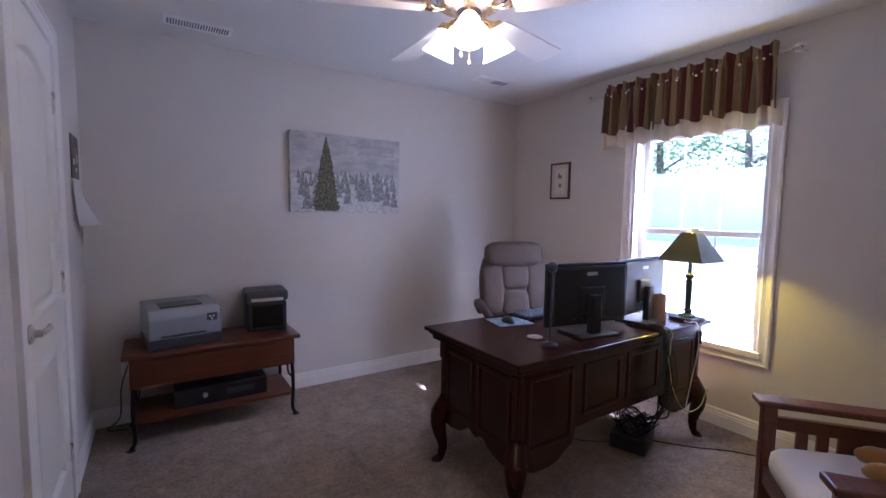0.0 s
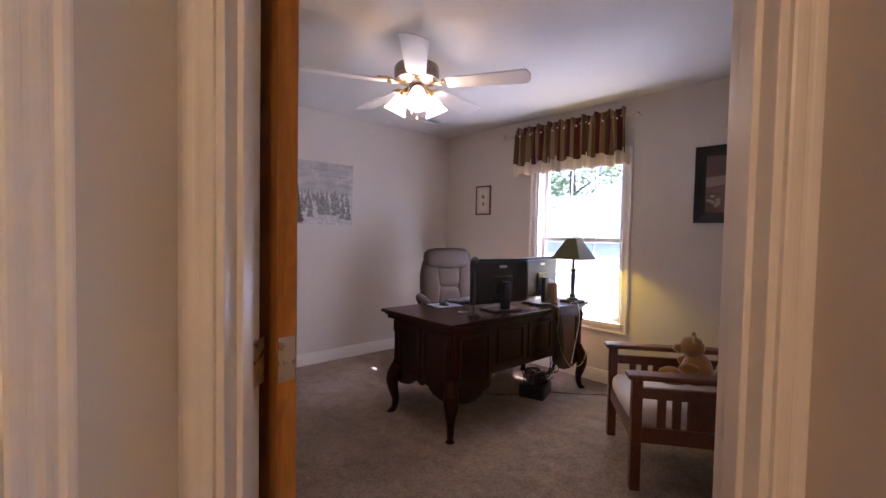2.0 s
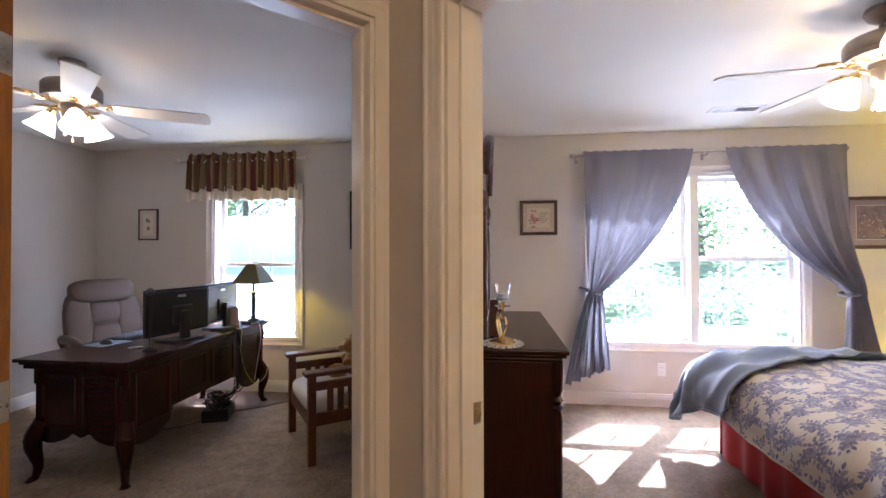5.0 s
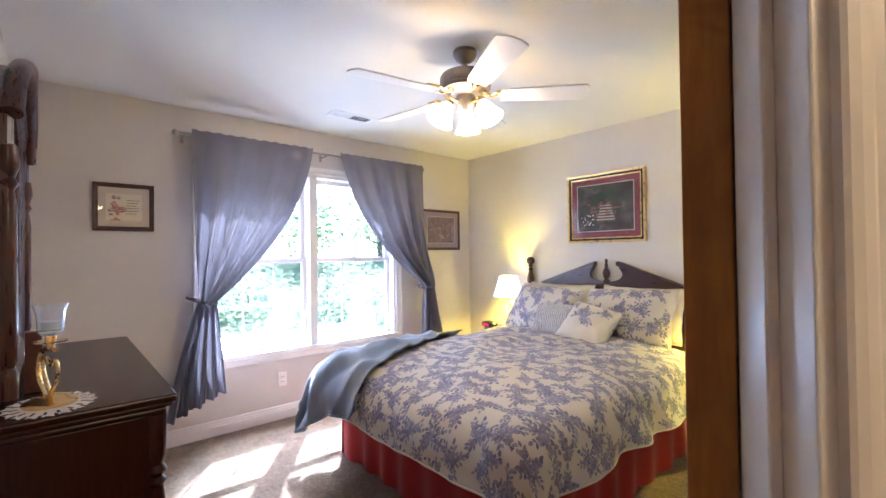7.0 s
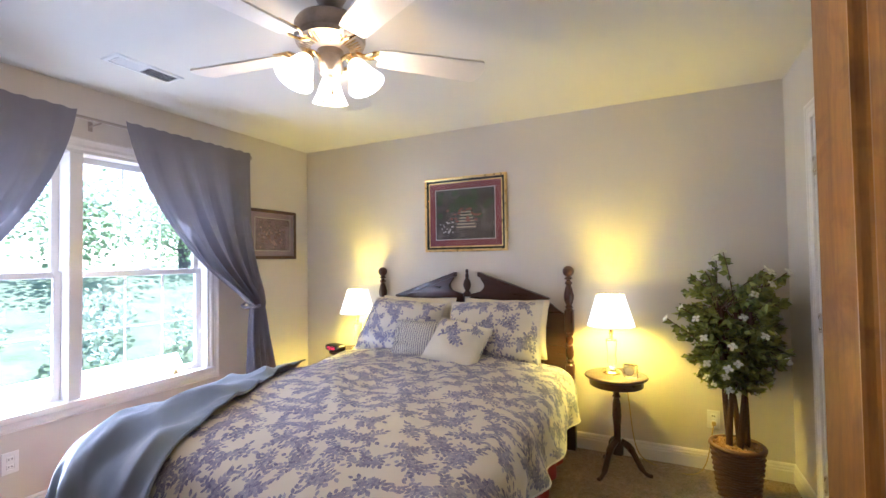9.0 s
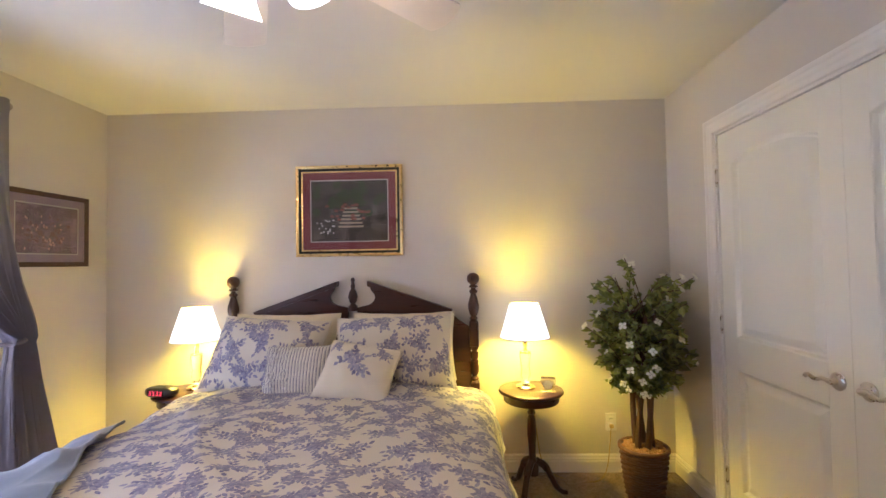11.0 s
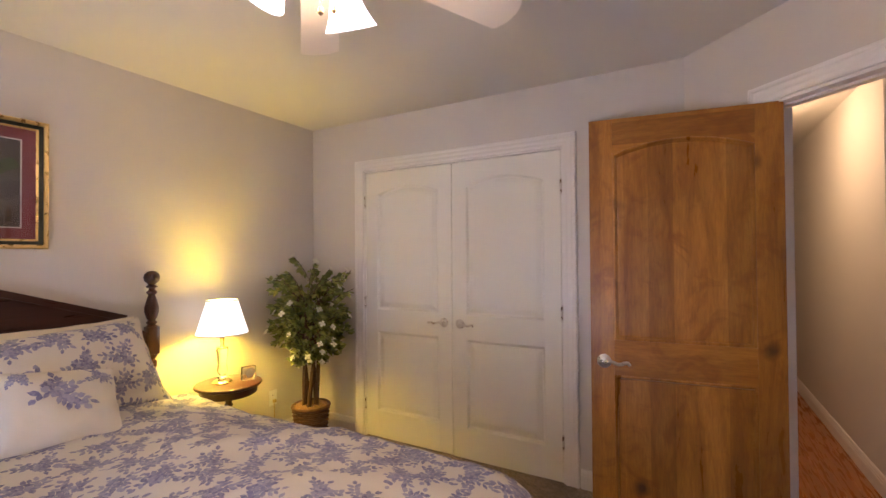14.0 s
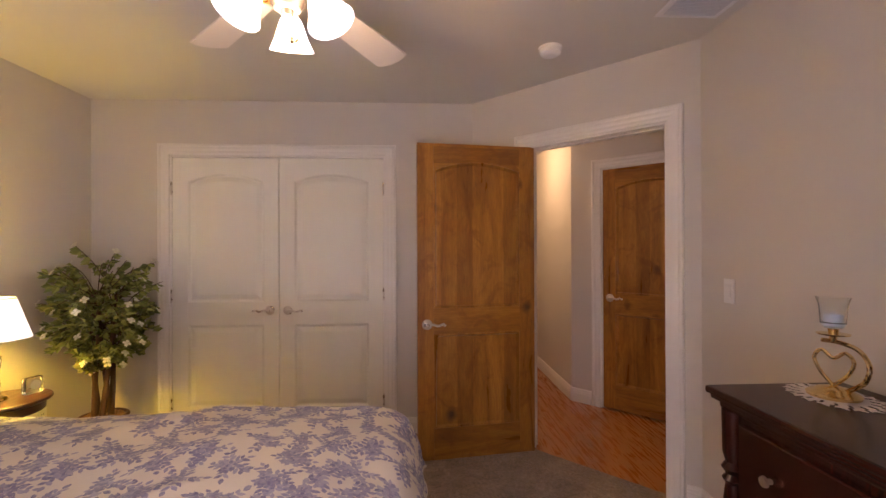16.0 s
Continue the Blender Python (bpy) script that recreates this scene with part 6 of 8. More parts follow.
cal = thing("wall_calendar", "wall calendar with a dark photograph and a curling page", "calendar", "", (XO + 0.001, 3.30, 0))
part("photo_page", B(0.0, 0.004, -0.13, 0.13, 1.51, 1.74), P_DARK, cal)
part("white_margin", B(0.0, 0.0046, -0.13, 0.13, 1.495, 1.51), P_PAPER, cal)
pg = bmesh.new()
rows = [[pg.verts.new((0.006 + (0.02 + 0.07 * i) * (1 - j / 10) ** 1.6, -0.13 + 0.26 * i, 1.26 + 0.23 * j / 10)) for i in (0, 0.25, 0.5, 0.75, 1)] for j in range(11)]
for a, b in zip(rows, rows[1:]):
    for i in range(4):
        pg.faces.new((a[i], a[i + 1], b[i + 1], b[i]))
part("date_page", pg, P_WHITE, cal, "white curling date page", smooth=True)
for k, (y_, z_, w_, h_) in enumerate(((0.02, 1.66, 0.030, 0.040), (0.06, 1.62, 0.026, 0.05), (-0.04, 1.60, 0.03, 0.03), (0.03, 1.56, 0.035, 0.02))):
    part("picture_spot", B(0.0042, 0.0048, y_ - w_, y_ + w_, z_ - h_ / 2, z_ + h_ / 2), (P_ROSE, P_PATH, P_WHITE, P_PATH)[k], cal)


def wall_plate(name, label, m, outlet=True):
    ob = thing(name, label, "outlet" if outlet else "light switch")
    ob.matrix_world = m
    part("plate", B(-0.035, 0.035, -0.006, 0, -0.057, 0.057, 0.003), WHITEP, ob)
    if outlet:
        for z_ in (-0.02, 0.02):
            s_ = part("socket", B(-0.016, 0.016, -0.008, -0.006, z_ - 0.013, z_ + 0.013, 0.003), WHITEP, ob)
            q = bmesh.new()
            box(q, -0.008, -0.005, -0.0086, -0.008, z_ - 0.004, z_ + 0.006)
            box(q, 0.005, 0.008, -0.0086, -0.008, z_ - 0.004, z_ + 0.006)
            part("slots", q, BLACK, s_)
    else:
        part("rocker", B(-0.014, 0.014, -0.011, -0.006, -0.03, 0.03, 0.002), WHITEP, ob)
    return ob


wall_plate("wall_outlet", "white wall outlet behind the side table", pose(0.165, YN, 0.36))
wall_plate("wall_outlet", "white wall outlet beside the plant with a plug", pose(-0.007, YS, 0.325, 0, 0, 180))
wall_plate("wall_outlet", "white wall outlet below the bedroom window", pose(XW, -2.05, 0.33, 0, 0, -90))
wall_plate("light_switch", "white rocker light switch near the bedroom door", pose(0.84, PY0, 1.154), False)
cable("black cord hanging from the wall outlet", [(0.165, YN - 0.03, 0.38), (0.13, YN - 0.06, 0.25), (0.12, YN - 0.08, 0.08), (0.06, YN - 0.1, 0.02), (0.16, YN - 0.12, 0.008)], 0.004, BLACK)

# ---- bedroom: the bed ----
BX0, BX1, BY0, BY1 = 0.90, 2.43, -4.13, -2.10


def ribbed(name, p0, p1, z0, z1, folds, amp, mat_, parent, seed, label=""):
    """A hanging, pleated skirt from p0 to p1."""
    bm = bmesh.new()
    p0, p1 = Vector((*p0, 0)), Vector((*p1, 0))
    d = (p1 - p0).normalized()
    nrm = Vector((d.y, -d.x, 0))
    rnd = random.Random(seed)
    ph = rnd.uniform(0, 6)
    n, rows_ = int(folds * 12), []
    for j in range(7):
        v = j / 6
        rows_.append([bm.verts.new(p0 + (p1 - p0) * (i / n) + nrm * amp * (0.35 + 0.65 * (1 - v)) * (math.sin(2 * math.pi * folds * i / n + ph + 0.8 * math.sin(9 * i / n)) + 0.3 * math.sin(17 * i / n + ph)) + Vector((0, 0, z0 + (z1 - z0) * v))) for i in range(n + 1)])
    for a, b in zip(rows_, rows_[1:]):
        for i in range(n):
            bm.faces.new((a[i], a[i + 1], b[i + 1], b[i]))
    return part(name, bm, mat_, parent, label, smooth=True)


bed = thing("bed", "queen bed with a dark turned-post headboard", "bed")
for x_ in (0.868, 2.462):
    po = bmesh.new()
    box(po, x_ - 0.03, x_ + 0.03, -4.225, -4.165, 0, 0.60, 0.005)
    box(po, x_ - 0.03, x_ + 0.03, -4.225, -4.165, 0.83, 0.99, 0.005)
    lathe(po, [(0.03, 0.60), (0.022, 0.612), (0.028, 0.625), (0.014, 0.64), (0.026, 0.66), (0.030, 0.69), (0.024, 0.72), (0.028, 0.735), (0.018, 0.745), (0.026, 0.76), (0.026, 0.79), (0.016, 0.80), (0.028, 0.82), (0.03, 0.83)], 16, pose(x_, -4.195, 0))
    lathe(po, [(0.03, 0.99), (0.020, 1.0), (0.029, 1.012), (0.018, 1.024), (0.027, 1.04), (0.036, 1.075), (0.036, 1.10), (0.025, 1.145), (0.017, 1.17), (0.027, 1.18), (0.027, 1.19), (0.015, 1.20), (0.015, 1.208), (0.029, 1.214), (0.029, 1.22), (0.016, 1.229), (0.024, 1.236), (0.037, 1.25), (0.041, 1.27), (0.037, 1.289), (0.022, 1.304), (0.0, 1.309)], 16, pose(x_, -4.195, 0))
    part("post", po, MAHOGZ, bed, "turned dark mahogany post", smooth=True)
cx_ = (0.868 + 2.462) / 2 - 0.005
hb = bmesh.new()
for s_ in (-1, 1):
    slab(hb, [(cx_ + s_ * 0.03, 0.55), (cx_ + s_ * 0.77, 0.55), (cx_ + s_ * 0.77, 0.86)] + [(p.x, p.z) for p in curve_pts([(cx_ + s_ * 0.76, 0, 0.96), (cx_ + s_ * 0.70, 0, 1.0), (cx_ + s_ * 0.62, 0, 1.055), (cx_ + s_ * 0.35, 0, 1.145), (cx_ + s_ * 0.12, 0, 1.235)], 4)] + [(p.x, p.z) for p in curve_pts([(cx_ + s_ * 0.12, 0, 1.21), (cx_ + s_ * 0.15, 0, 1.16), (cx_ + s_ * 0.12, 0, 1.115), (cx_ + s_ * 0.03, 0, 1.09)], 4)], -4.21, -4.18)
part("headboard_panel", hb, MAHOG, bed)
for s_ in (-1, 1):
    cr = bmesh.new()
    L_ = math.hypot(0.53, 0.20)
    sl_ = slab(cr, [(0, -0.012), (L_, -0.012), (L_ + 0.008, 0.006), (L_ + 0.012, 0.02), (-0.01, 0.02)], -4.225, -4.165)
    cm = part("crest_moulding", cr, MAHOG, bed)
    a_ = math.atan2(0.185, 0.53)
    cm.matrix_local = Matrix.Translation((cx_ + s_ * 0.64, 0, 1.055)) @ (Matrix.Identity(4) if s_ < 0 else Matrix.Diagonal((-1, 1, 1, 1))) @ Matrix.Rotation(-a_, 4, "Y")
part("center_finial", lathe(bmesh.new(), [(0.03, 1.07), (0.03, 1.10), (0.014, 1.115), (0.024, 1.13), (0.032, 1.16), (0.026, 1.19), (0.012, 1.215), (0.016, 1.23), (0.009, 1.255), (0.014, 1.27), (0.010, 1.285), (0.0, 1.29)], 16, pose(cx_, -4.195, 0)), MAHOGZ, bed, smooth=True)
part("headboard_rail", B(0.895, 2.435, -4.205, -4.185, 0.62, 0.80, 0.004), MAHOG, bed)
part("box_spring", B(BX0 + 0.02, BX1 - 0.02, BY0, BY1 - 0.02, 0.14, 0.34, 0.02), CREAMS, bed)
for x_ in (BX0 + 0.12, BX1 - 0.12):
    for y_ in (BY0 + 0.15, BY1 - 0.2):
        part("bed_foot", B(x_ - 0.03, x_ + 0.03, y_ - 0.03, y_ + 0.03, 0, 0.145), BLACK, bed)
mattress = thing("mattress", "thick mattress with cream sheets", "mattress")
part("core", B(BX0, BX1, BY0, BY1, 0.34, 0.60, 0.06, 4), CREAMS, mattress)
skirt = thing("bed_skirt", "red pleated bed skirt", "bed skirt")
ribbed("foot_side", (BX0 - 0.005, BY1 + 0.005), (BX1 + 0.005, BY1 + 0.005), 0.012, 0.36, 7, 0.014, REDC, skirt, 1)
ribbed("long_side", (BX0 - 0.005, BY0 + 0.02), (BX0 - 0.005, BY1 + 0.005), 0.012, 0.36, 9, 0.014, REDC, skirt, 2)
ribbed("long_side", (BX1 + 0.005, BY0 + 0.02), (BX1 + 0.005, BY1 + 0.005), 0.012, 0.36, 9, 0.014, REDC, skirt, 3)


def laid(fx, fy, top, r, lift, seed, wrinkle, flare, cap, folds=0.0):
    """Where a point of a flat cloth comes to lie on the bed, and its normal: what passes the edge turns over a radius r and hangs."""
    off = Vector((seed * 7.3, seed * 3.1, 0))
    x0, x1, y0, y1 = BX0 + 0.02, BX1 - 0.02, BY0 - 1, BY1 - 0.02
    px, py = min(max(fx, x0), x1), min(max(fy, y0), y1)
    e = Vector((fx - px, fy - py, 0))
    L = min(e.length, cap)
    d = e.normalized() if L > 1e-6 else Vector((0, 0, 0))
    q = noise.noise(Vector((fx, fy, 0)) * 3.2 + off) * wrinkle + noise.noise(Vector((fx + 0.3 * fy, fy, 0)) * 8 + off) * wrinkle * 0.45
    r += 0.09 * abs(d.y)
    arc = math.pi * r / 2
    q += (0.5 - 2.2 * abs(noise.noise(Vector((fx * 3.4 + fy * 2.1, fy * 1.6 - fx * 1.1, seed * 2.7))))) * wrinkle * 0.55
    if folds:
        q += folds * (0.4 + noise.noise(Vector((fx * 6 - fy * 3, fy * 2.2 + fx, 4.1))) + 0.6 * (1 - 2.5 * abs(noise.noise(Vector((fx * 4 + fy * 3, fy * 3 - fx * 2, 7.7))))))
    edge = min(1.0, min(px - x0, x1 - px, y1 - py) / 0.5)
    crown = 0.045 * (1 - (1 - max(edge, 0)) ** 2)
    if L < arc:
        a = L / r
        p = Vector((px, py, top + crown)) + d * r * math.sin(a) + Vector((0, 0, -r * (1 - math.cos(a))))
        nr = d * math.sin(a) + Vector((0, 0, math.cos(a)))
    else:
        hang = L - arc
        along_ = fx * abs(d.y) + fy * abs(d.x)
        wave = 0.032 * math.sin(13 * along_ + 4 * noise.noise(Vector((fx, fy, 0)) * 1.7 + off)) * min(1, hang / 0.2)
        p = Vector((px, py, top + crown - r - hang)) + d * (r + flare * hang + wave)
        nr = (d + Vector((0, 0, flare))).normalized()
    return p + nr * (lift + q), nr


def draped(region, nu, nv, how):
    """Cloth laid over the bed: region(u, v) gives flat x, y."""
    vs = [[laid(*region(i / nu, j / nv), *how)[0] for i in range(nu + 1)] for j in range(nv + 1)]
    bm = bmesh.new()
    rows_ = [[bm.verts.new(p) for p in row] for row in vs]
    for a, b in zip(rows_, rows_[1:]):
        for i in range(nu):
            bm.faces.new((a[i], a[i + 1], b[i + 1], b[i]))
    rim = [r[0] for r in vs] + vs[-1][1:] + [r[-1] for r in reversed(vs)][1:]
    return bm, rim


def leaf_shape(x, y, a, L, w):
    """A pointed leaf from (x, y) along the angle a."""
    c, s_ = math.cos(a), math.sin(a)
    return [(x + c * L * f - s_ * w * g, y + s_ * L * f + c * w * g) for f, g in ((0, 0), (0.28, 0.42), (0.62, 0.44), (1, 0), (0.62, -0.44), (0.28, -0.42))]


def bouquet(rnd, size=1.0):
    """The flat outlines of one printed spray: a few roses and the leafy stems that leave them."""
    out = []
    for k in range(rnd.choice((2, 3, 4))):
        a, r = k * 1.3 + rnd.uniform(-0.3, 0.3), 0.030 * size * (k > 0)
        cx, cy = 1.35 * r * math.cos(a), r * math.sin(a)
        for q in range(6):
            b = q * 1.05 + a
            out.append(leaf_shape(cx + 0.003 * math.cos(b), cy + 0.003 * math.sin(b), b + rnd.uniform(-0.2, 0.2), 0.021 * size, 0.019 * size))
        for q in range(3):
            b = q * 2.1 - a
            out.append(leaf_shape(cx, cy, b, 0.011 * size, 0.011 * size))
    for k in range(rnd.choice((6, 7, 8))):
        a = k * 0.9 + rnd.uniform(-0.35, 0.35)
        L, bend = rnd.uniform(0.055, 0.105) * size, rnd.uniform(-0.8, 0.8)
        n = int(L / 0.019 / size)
        for q in range(1, n + 1):
            f = q / n
            x, y = L * f * math.cos(a + bend * f), 0.85 * L * f * math.sin(a + bend * f)
            for sgn in (-1, 1) if q < n else (0,):
                out.append(leaf_shape(x, y, a + bend * f * 1.5 + sgn * rnd.uniform(0.6, 1.0), rnd.uniform(0.022, 0.038) * size, rnd.uniform(0.014, 0.022) * size))
    return out


def printed(parent, x0, x1, y0, y1, place, seed, step=(0.15, 0.116), size=0.82):
    """Sprays of flowers printed over a cloth; place(x, y) gives a point of the cloth and its normal there."""
    rnd = random.Random(seed)
    verts, faces = [], []
    j, y = 0, y0
    while y < y1 + step[1]:
        x = x0 + (0.5 * step[0] if j % 2 else 0)
        while x < x1 + step[0]:
            ox, oy, t = x + rnd.uniform(-0.03, 0.03), y + rnd.uniform(-0.03, 0.03), rnd.uniform(-0.5, 0.5) + (math.pi if (j + int(x * 9)) % 2 else 0)
            for pts in bouquet(rnd, size):
                q = [(ox + a * math.cos(t) - b * math.sin(t), oy + a * math.sin(t) + b * math.cos(t)) for a, b in pts]
                if any(not (x0 < a < x1 and y0 < b < y1) for a, b in q):
                    continue
                up = 0.0016 + rnd.uniform(0, 0.0006)
                faces.append(range(len(verts), len(verts) + len(q)))
                for a, b in q:
                    p, nr = place(a, b)
                    verts.append(p + nr * up)
            x += step[0]
        y += step[1]
        j += 1
    me = bpy.data.meshes.new("floral_print")
    me.from_pydata(verts, [], [list(f) for f in faces])
    me.materials.append(INK)
    ob = new("floral_print", me)
    ob.parent = parent
    ob["label"] = "indigo printed sprays of roses and leaves"
    return tagged(ob, kind="stuff")


comforter = thing("comforter", "cream comforter printed with blue flowers over the bed", "comforter")
CX0, CX1, CY0, CY1 = BX0 - 0.31, BX1 + 0.31, BY0 + 0.30, BY1 + 0.34
COVER = (0.645, 0.11, 0.026, 1, 0.024, 0.20, 0.39)


def flat_comforter(u, v):
    return CX0 + u * (CX1 - CX0), CY0 + v * (CY1 - CY0)


cloth_, rim_ = draped(flat_comforter, 190, 190, COVER)
cf = part("quilted_cloth", cloth_, TOILE, comforter, smooth=True)
part("piping", tube(bmesh.new(), rim_, 0.0045, 6), TOILE, comforter, "cream corded edge", smooth=True)
md = cf.modifiers.new("thick", "SOLIDIFY")
md.thickness, md.offset = 0.012, -1
printed(comforter, CX0, CX1, CY0, CY1, lambda x, y: laid(x, y, *COVER), 5)

blanket = thing("blanket", "grey-blue velour blanket thrown over the bed's corner", "blanket")


def flat_blanket(u, v):
    left = 2.43 - 0.62 * v ** 1.1 + 0.03 * math.sin(9 * v)
    y = -3.22 + v * (BY1 + 0.24 + 0.30 * u + 0.02 * math.sin(11 * u) + 3.22)
    return left + u * (BX1 + 0.13 + 0.06 * v + 0.02 * math.sin(13 * v) - left), y


cloth_, rim_ = draped(flat_blanket, 80, 100, (0.645, 0.112, 0.052, 1, 0.024, 0.14, 0.56, 0.034))
bk_ = part("cloth", cloth_, BLUEC, blanket, smooth=True)
part("hem", tube(bmesh.new(), rim_, 0.006, 6), BLUEC, blanket, smooth=True)
md = bk_.modifiers.new("thick", "SOLIDIFY")
md.thickness, md.offset = 0.008, -1


def pillow_point(u, v, side, w, h, d, seed, flange, sq):
    rnd = seed * 11.7
    a = max(0.0, 1 - abs(u / (1 - flange)) ** 3.2) if abs(u) < 1 - flange else 0
    b = max(0.0, 1 - abs(v / (1 - flange)) ** 3.2) if abs(v) < 1 - flange else 0
    t = d / 2 * (a * b) ** sq
    t += 0.012 * noise.noise(Vector((u * 2.5 + rnd, v * 2.5, side))) * (a * b) ** 0.5
    pin = 1 - 0.06 * (1 - abs(v) ** 2) * abs(u) ** 3
    pin2 = 1 - 0.06 * (1 - abs(u) ** 2) * abs(v) ** 3
    wob = 0.006 * math.sin(11 * (u + v) + rnd)
    return Vector((u * w / 2 * pin, side * t + wob * (1 - min(1, 8 * a * b)), v * h / 2 * pin2))


def pillow_mesh(w, h, d, m, seed, flange=0.0, sq=0.55):
    bm = bmesh.new()
    n = 36
    g = {}
    for side in (1, -1):
        for i in range(n + 1):
            for j in range(n + 1):
                g[side, i, j] = bm.verts.new(m @ pillow_point(2 * i / n - 1, 2 * j / n - 1, side, w, h, d, seed, flange, sq))
        for i in range(n):
            for j in range(n):
                bm.faces.new((g[side, i, j], g[side, i + 1, j], g[side, i + 1, j + 1], g[side, i, j + 1]))
    bmesh.ops.remove_doubles(bm, verts=bm.verts[:], dist=2e-4)
    return bm


def pillow(name, label, w, h, d, x, y, z, lean, turn, mat_, seed, flange=0.0, roll=0.0):
    ob = thing(name, label, "pillow", "pillows on the bed", (x, y, z), turn)
    c = part("cover", pillow_mesh(w, h, d, pose(0, 0, 0, lean, roll), seed, flange), mat_, ob, smooth=True)
    loop = []
    for k in range(97):
        t = (k % 96) / 24
        u, v = [(2 * t - 1, -1), (1, 2 * (t - 1) - 1), (1 - 2 * (t - 2), 1), (-1, 1 - 2 * (t - 3))][int(t)]
        loop.append(pose(0, 0, 0, lean, roll) @ Vector((u * w / 2 * (1 - 0.06 * (1 - v * v) * abs(u) ** 3), 0.006 * math.sin(11 * (u + v) + seed * 11.7), v * h / 2 * (1 - 0.06 * (1 - u * u) * abs(v) ** 3))))
    part("piping", tube(bmesh.new(), loop, 0.0045, 6), mat_, ob, smooth=True)
    if name == "pillow_sham":
        m = pose(0, 0, 0, lean, roll)

        def place(x, z):
            p = [pillow_point(2 * (x + dx) / w, 2 * (z + dz) / h, 1, w, h, d, seed, flange, 0.55) for dx, dz in ((0, 0), (0.004, 0), (0, 0.004))]
            nr = (p[2] - p[0]).cross(p[1] - p[0]).normalized()
            return m @ p[0], (m.to_3x3() @ nr) * 1.3
        printed(ob, -w / 2 + 0.008, w / 2 - 0.008, -h / 2 + 0.008, h / 2 - 0.008, place, seed, (0.165, 0.128), 0.88)
    return ob


pillow("pillow", "pale yellow pillow behind a floral sham", 0.64, 0.42, 0.15, 1.31, -4.05, 0.865, 20, 2, CREAMS, 1)
pillow("pillow", "pale yellow pillow behind a floral sham", 0.68, 0.42, 0.15, 2.06, -4.05, 0.865, 20, -2, CREAMS, 2)
pillow("pillow_sham", "blue floral pillow sham leaning on the headboard", 0.70, 0.49, 0.24, 1.345, -3.89, 0.85, 33, 4, TOILE, 3, 0.045, 2)
pillow("pillow_sham", "blue floral pillow sham leaning on the headboard", 0.69, 0.49, 0.24, 2.11, -3.89, 0.845, 35, -4, TOILE, 4, 0.045, -3)
sb = pillow("bolster_pillow", "striped ticking pillow with a ruffled band", 0.36, 0.28, 0.15, 1.84, -3.68, 0.80, 26, 4, TICK, 5)
for sx in (0.115, 0.05):
    rf = bmesh.new()
    for k in range(26):
        v = k / 25
        a_ = math.pi * (v - 0.5)
        p = Vector((sx + 0.012 * math.sin(k * 1.9), 0.080 * math.cos(a_) + 0.006 * math.sin(k * 2.3), 0.135 * math.sin(a_)))
        bmesh.ops.create_icosphere(rf, subdivisions=1, radius=0.016, matrix=pose(0, 0, 0, 26) @ Matrix.Translation(p) @ Matrix.Diagonal((1.0, 0.35, 0.6, 1)))
    tagged(part("ruffle", rf, TICK, sb, smooth=True), kind="stuff")
CREAMQ = cloth("cream_linen", (0.66, 0.61, 0.51), 0.9, 420, 0.04, 0.2)
sq = pillow("throw_pillow", "cream square pillow with a printed blue spray", 0.385, 0.35, 0.15, 1.495, -3.60, 0.805, 44, -4, CREAMQ, 6, roll=-9)
Msp = pose(0, 0, 0, 44, -9)
rs = random.Random(31)
spray = bmesh.new()
for ox, oz, k_ in ((0.035, 0.035, 1.15), (-0.115, 0.10, 0.6), (0.14, 0.12, 0.5)):
    for pts in bouquet(rs, k_):
        q = [(ox + a, oz + b) for a, b in pts]
        if all(abs(a) < 0.175 and abs(b) < 0.16 for a, b in q):
            up = Vector((0, 0.003 + rs.uniform(0, 0.0014), 0))
            spray.faces.new([spray.verts.new(Msp @ (pillow_point(2 * a / 0.385, 2 * b / 0.35, 1, 0.385, 0.35, 0.15, 6, 0.0, 0.55) + up)) for a, b in q])
tagged(part("printed_spray", spray, INK, sq, "printed blue spray of roses"), kind="stuff")
part("underside", pillow_mesh(0.39, 0.355, 0.11, Msp @ pose(0, -0.022, -0.014), 6), TICK, sq, smooth=True)

# ---- dresser with its mirror ----
dr = thing("dresser", "dark cherry dresser with turned corner columns", "dresser")
X0, X1, Y0, Y1 = 1.40, 2.82, -0.955, -0.475
part("top", B(X0, X1, Y0, Y1, 0.875, 0.90, 0.008), CHERRY, dr)
part("cornice", B(X0 + 0.012, X1 - 0.012, Y0 + 0.012, Y1, 0.86, 0.875, 0.004), CHERRY, dr)
part("frieze", B(X0 + 0.028, X1 - 0.028, Y0 + 0.028, Y1, 0.835, 0.86, 0.010), CHERRY, dr)
part("carcass", B(X0 + 0.04, X1 - 0.04, Y0 + 0.05, Y1, 0.06, 0.835, 0.003), CHERRYZ, dr)
part("plinth", B(X0 + 0.025, X1 - 0.025, Y0 + 0.025, Y1, 0.0, 0.09, 0.01), CHERRY, dr)
for x_ in (X0 + 0.06, X1 - 0.06):
    cl = bmesh.new()
    lathe(cl, [(0.032, 0.09), (0.034, 0.12), (0.022, 0.135), (0.026, 0.16), (0.028, 0.55), (0.022, 0.60), (0.032, 0.615), (0.02, 0.63), (0.034, 0.65), (0.022, 0.67), (0.03, 0.70), (0.032, 0.835)], 18, pose(x_, Y0 + 0.055, 0))
    part("column", cl, CHERRYZ, dr, "turned corner column", smooth=True)
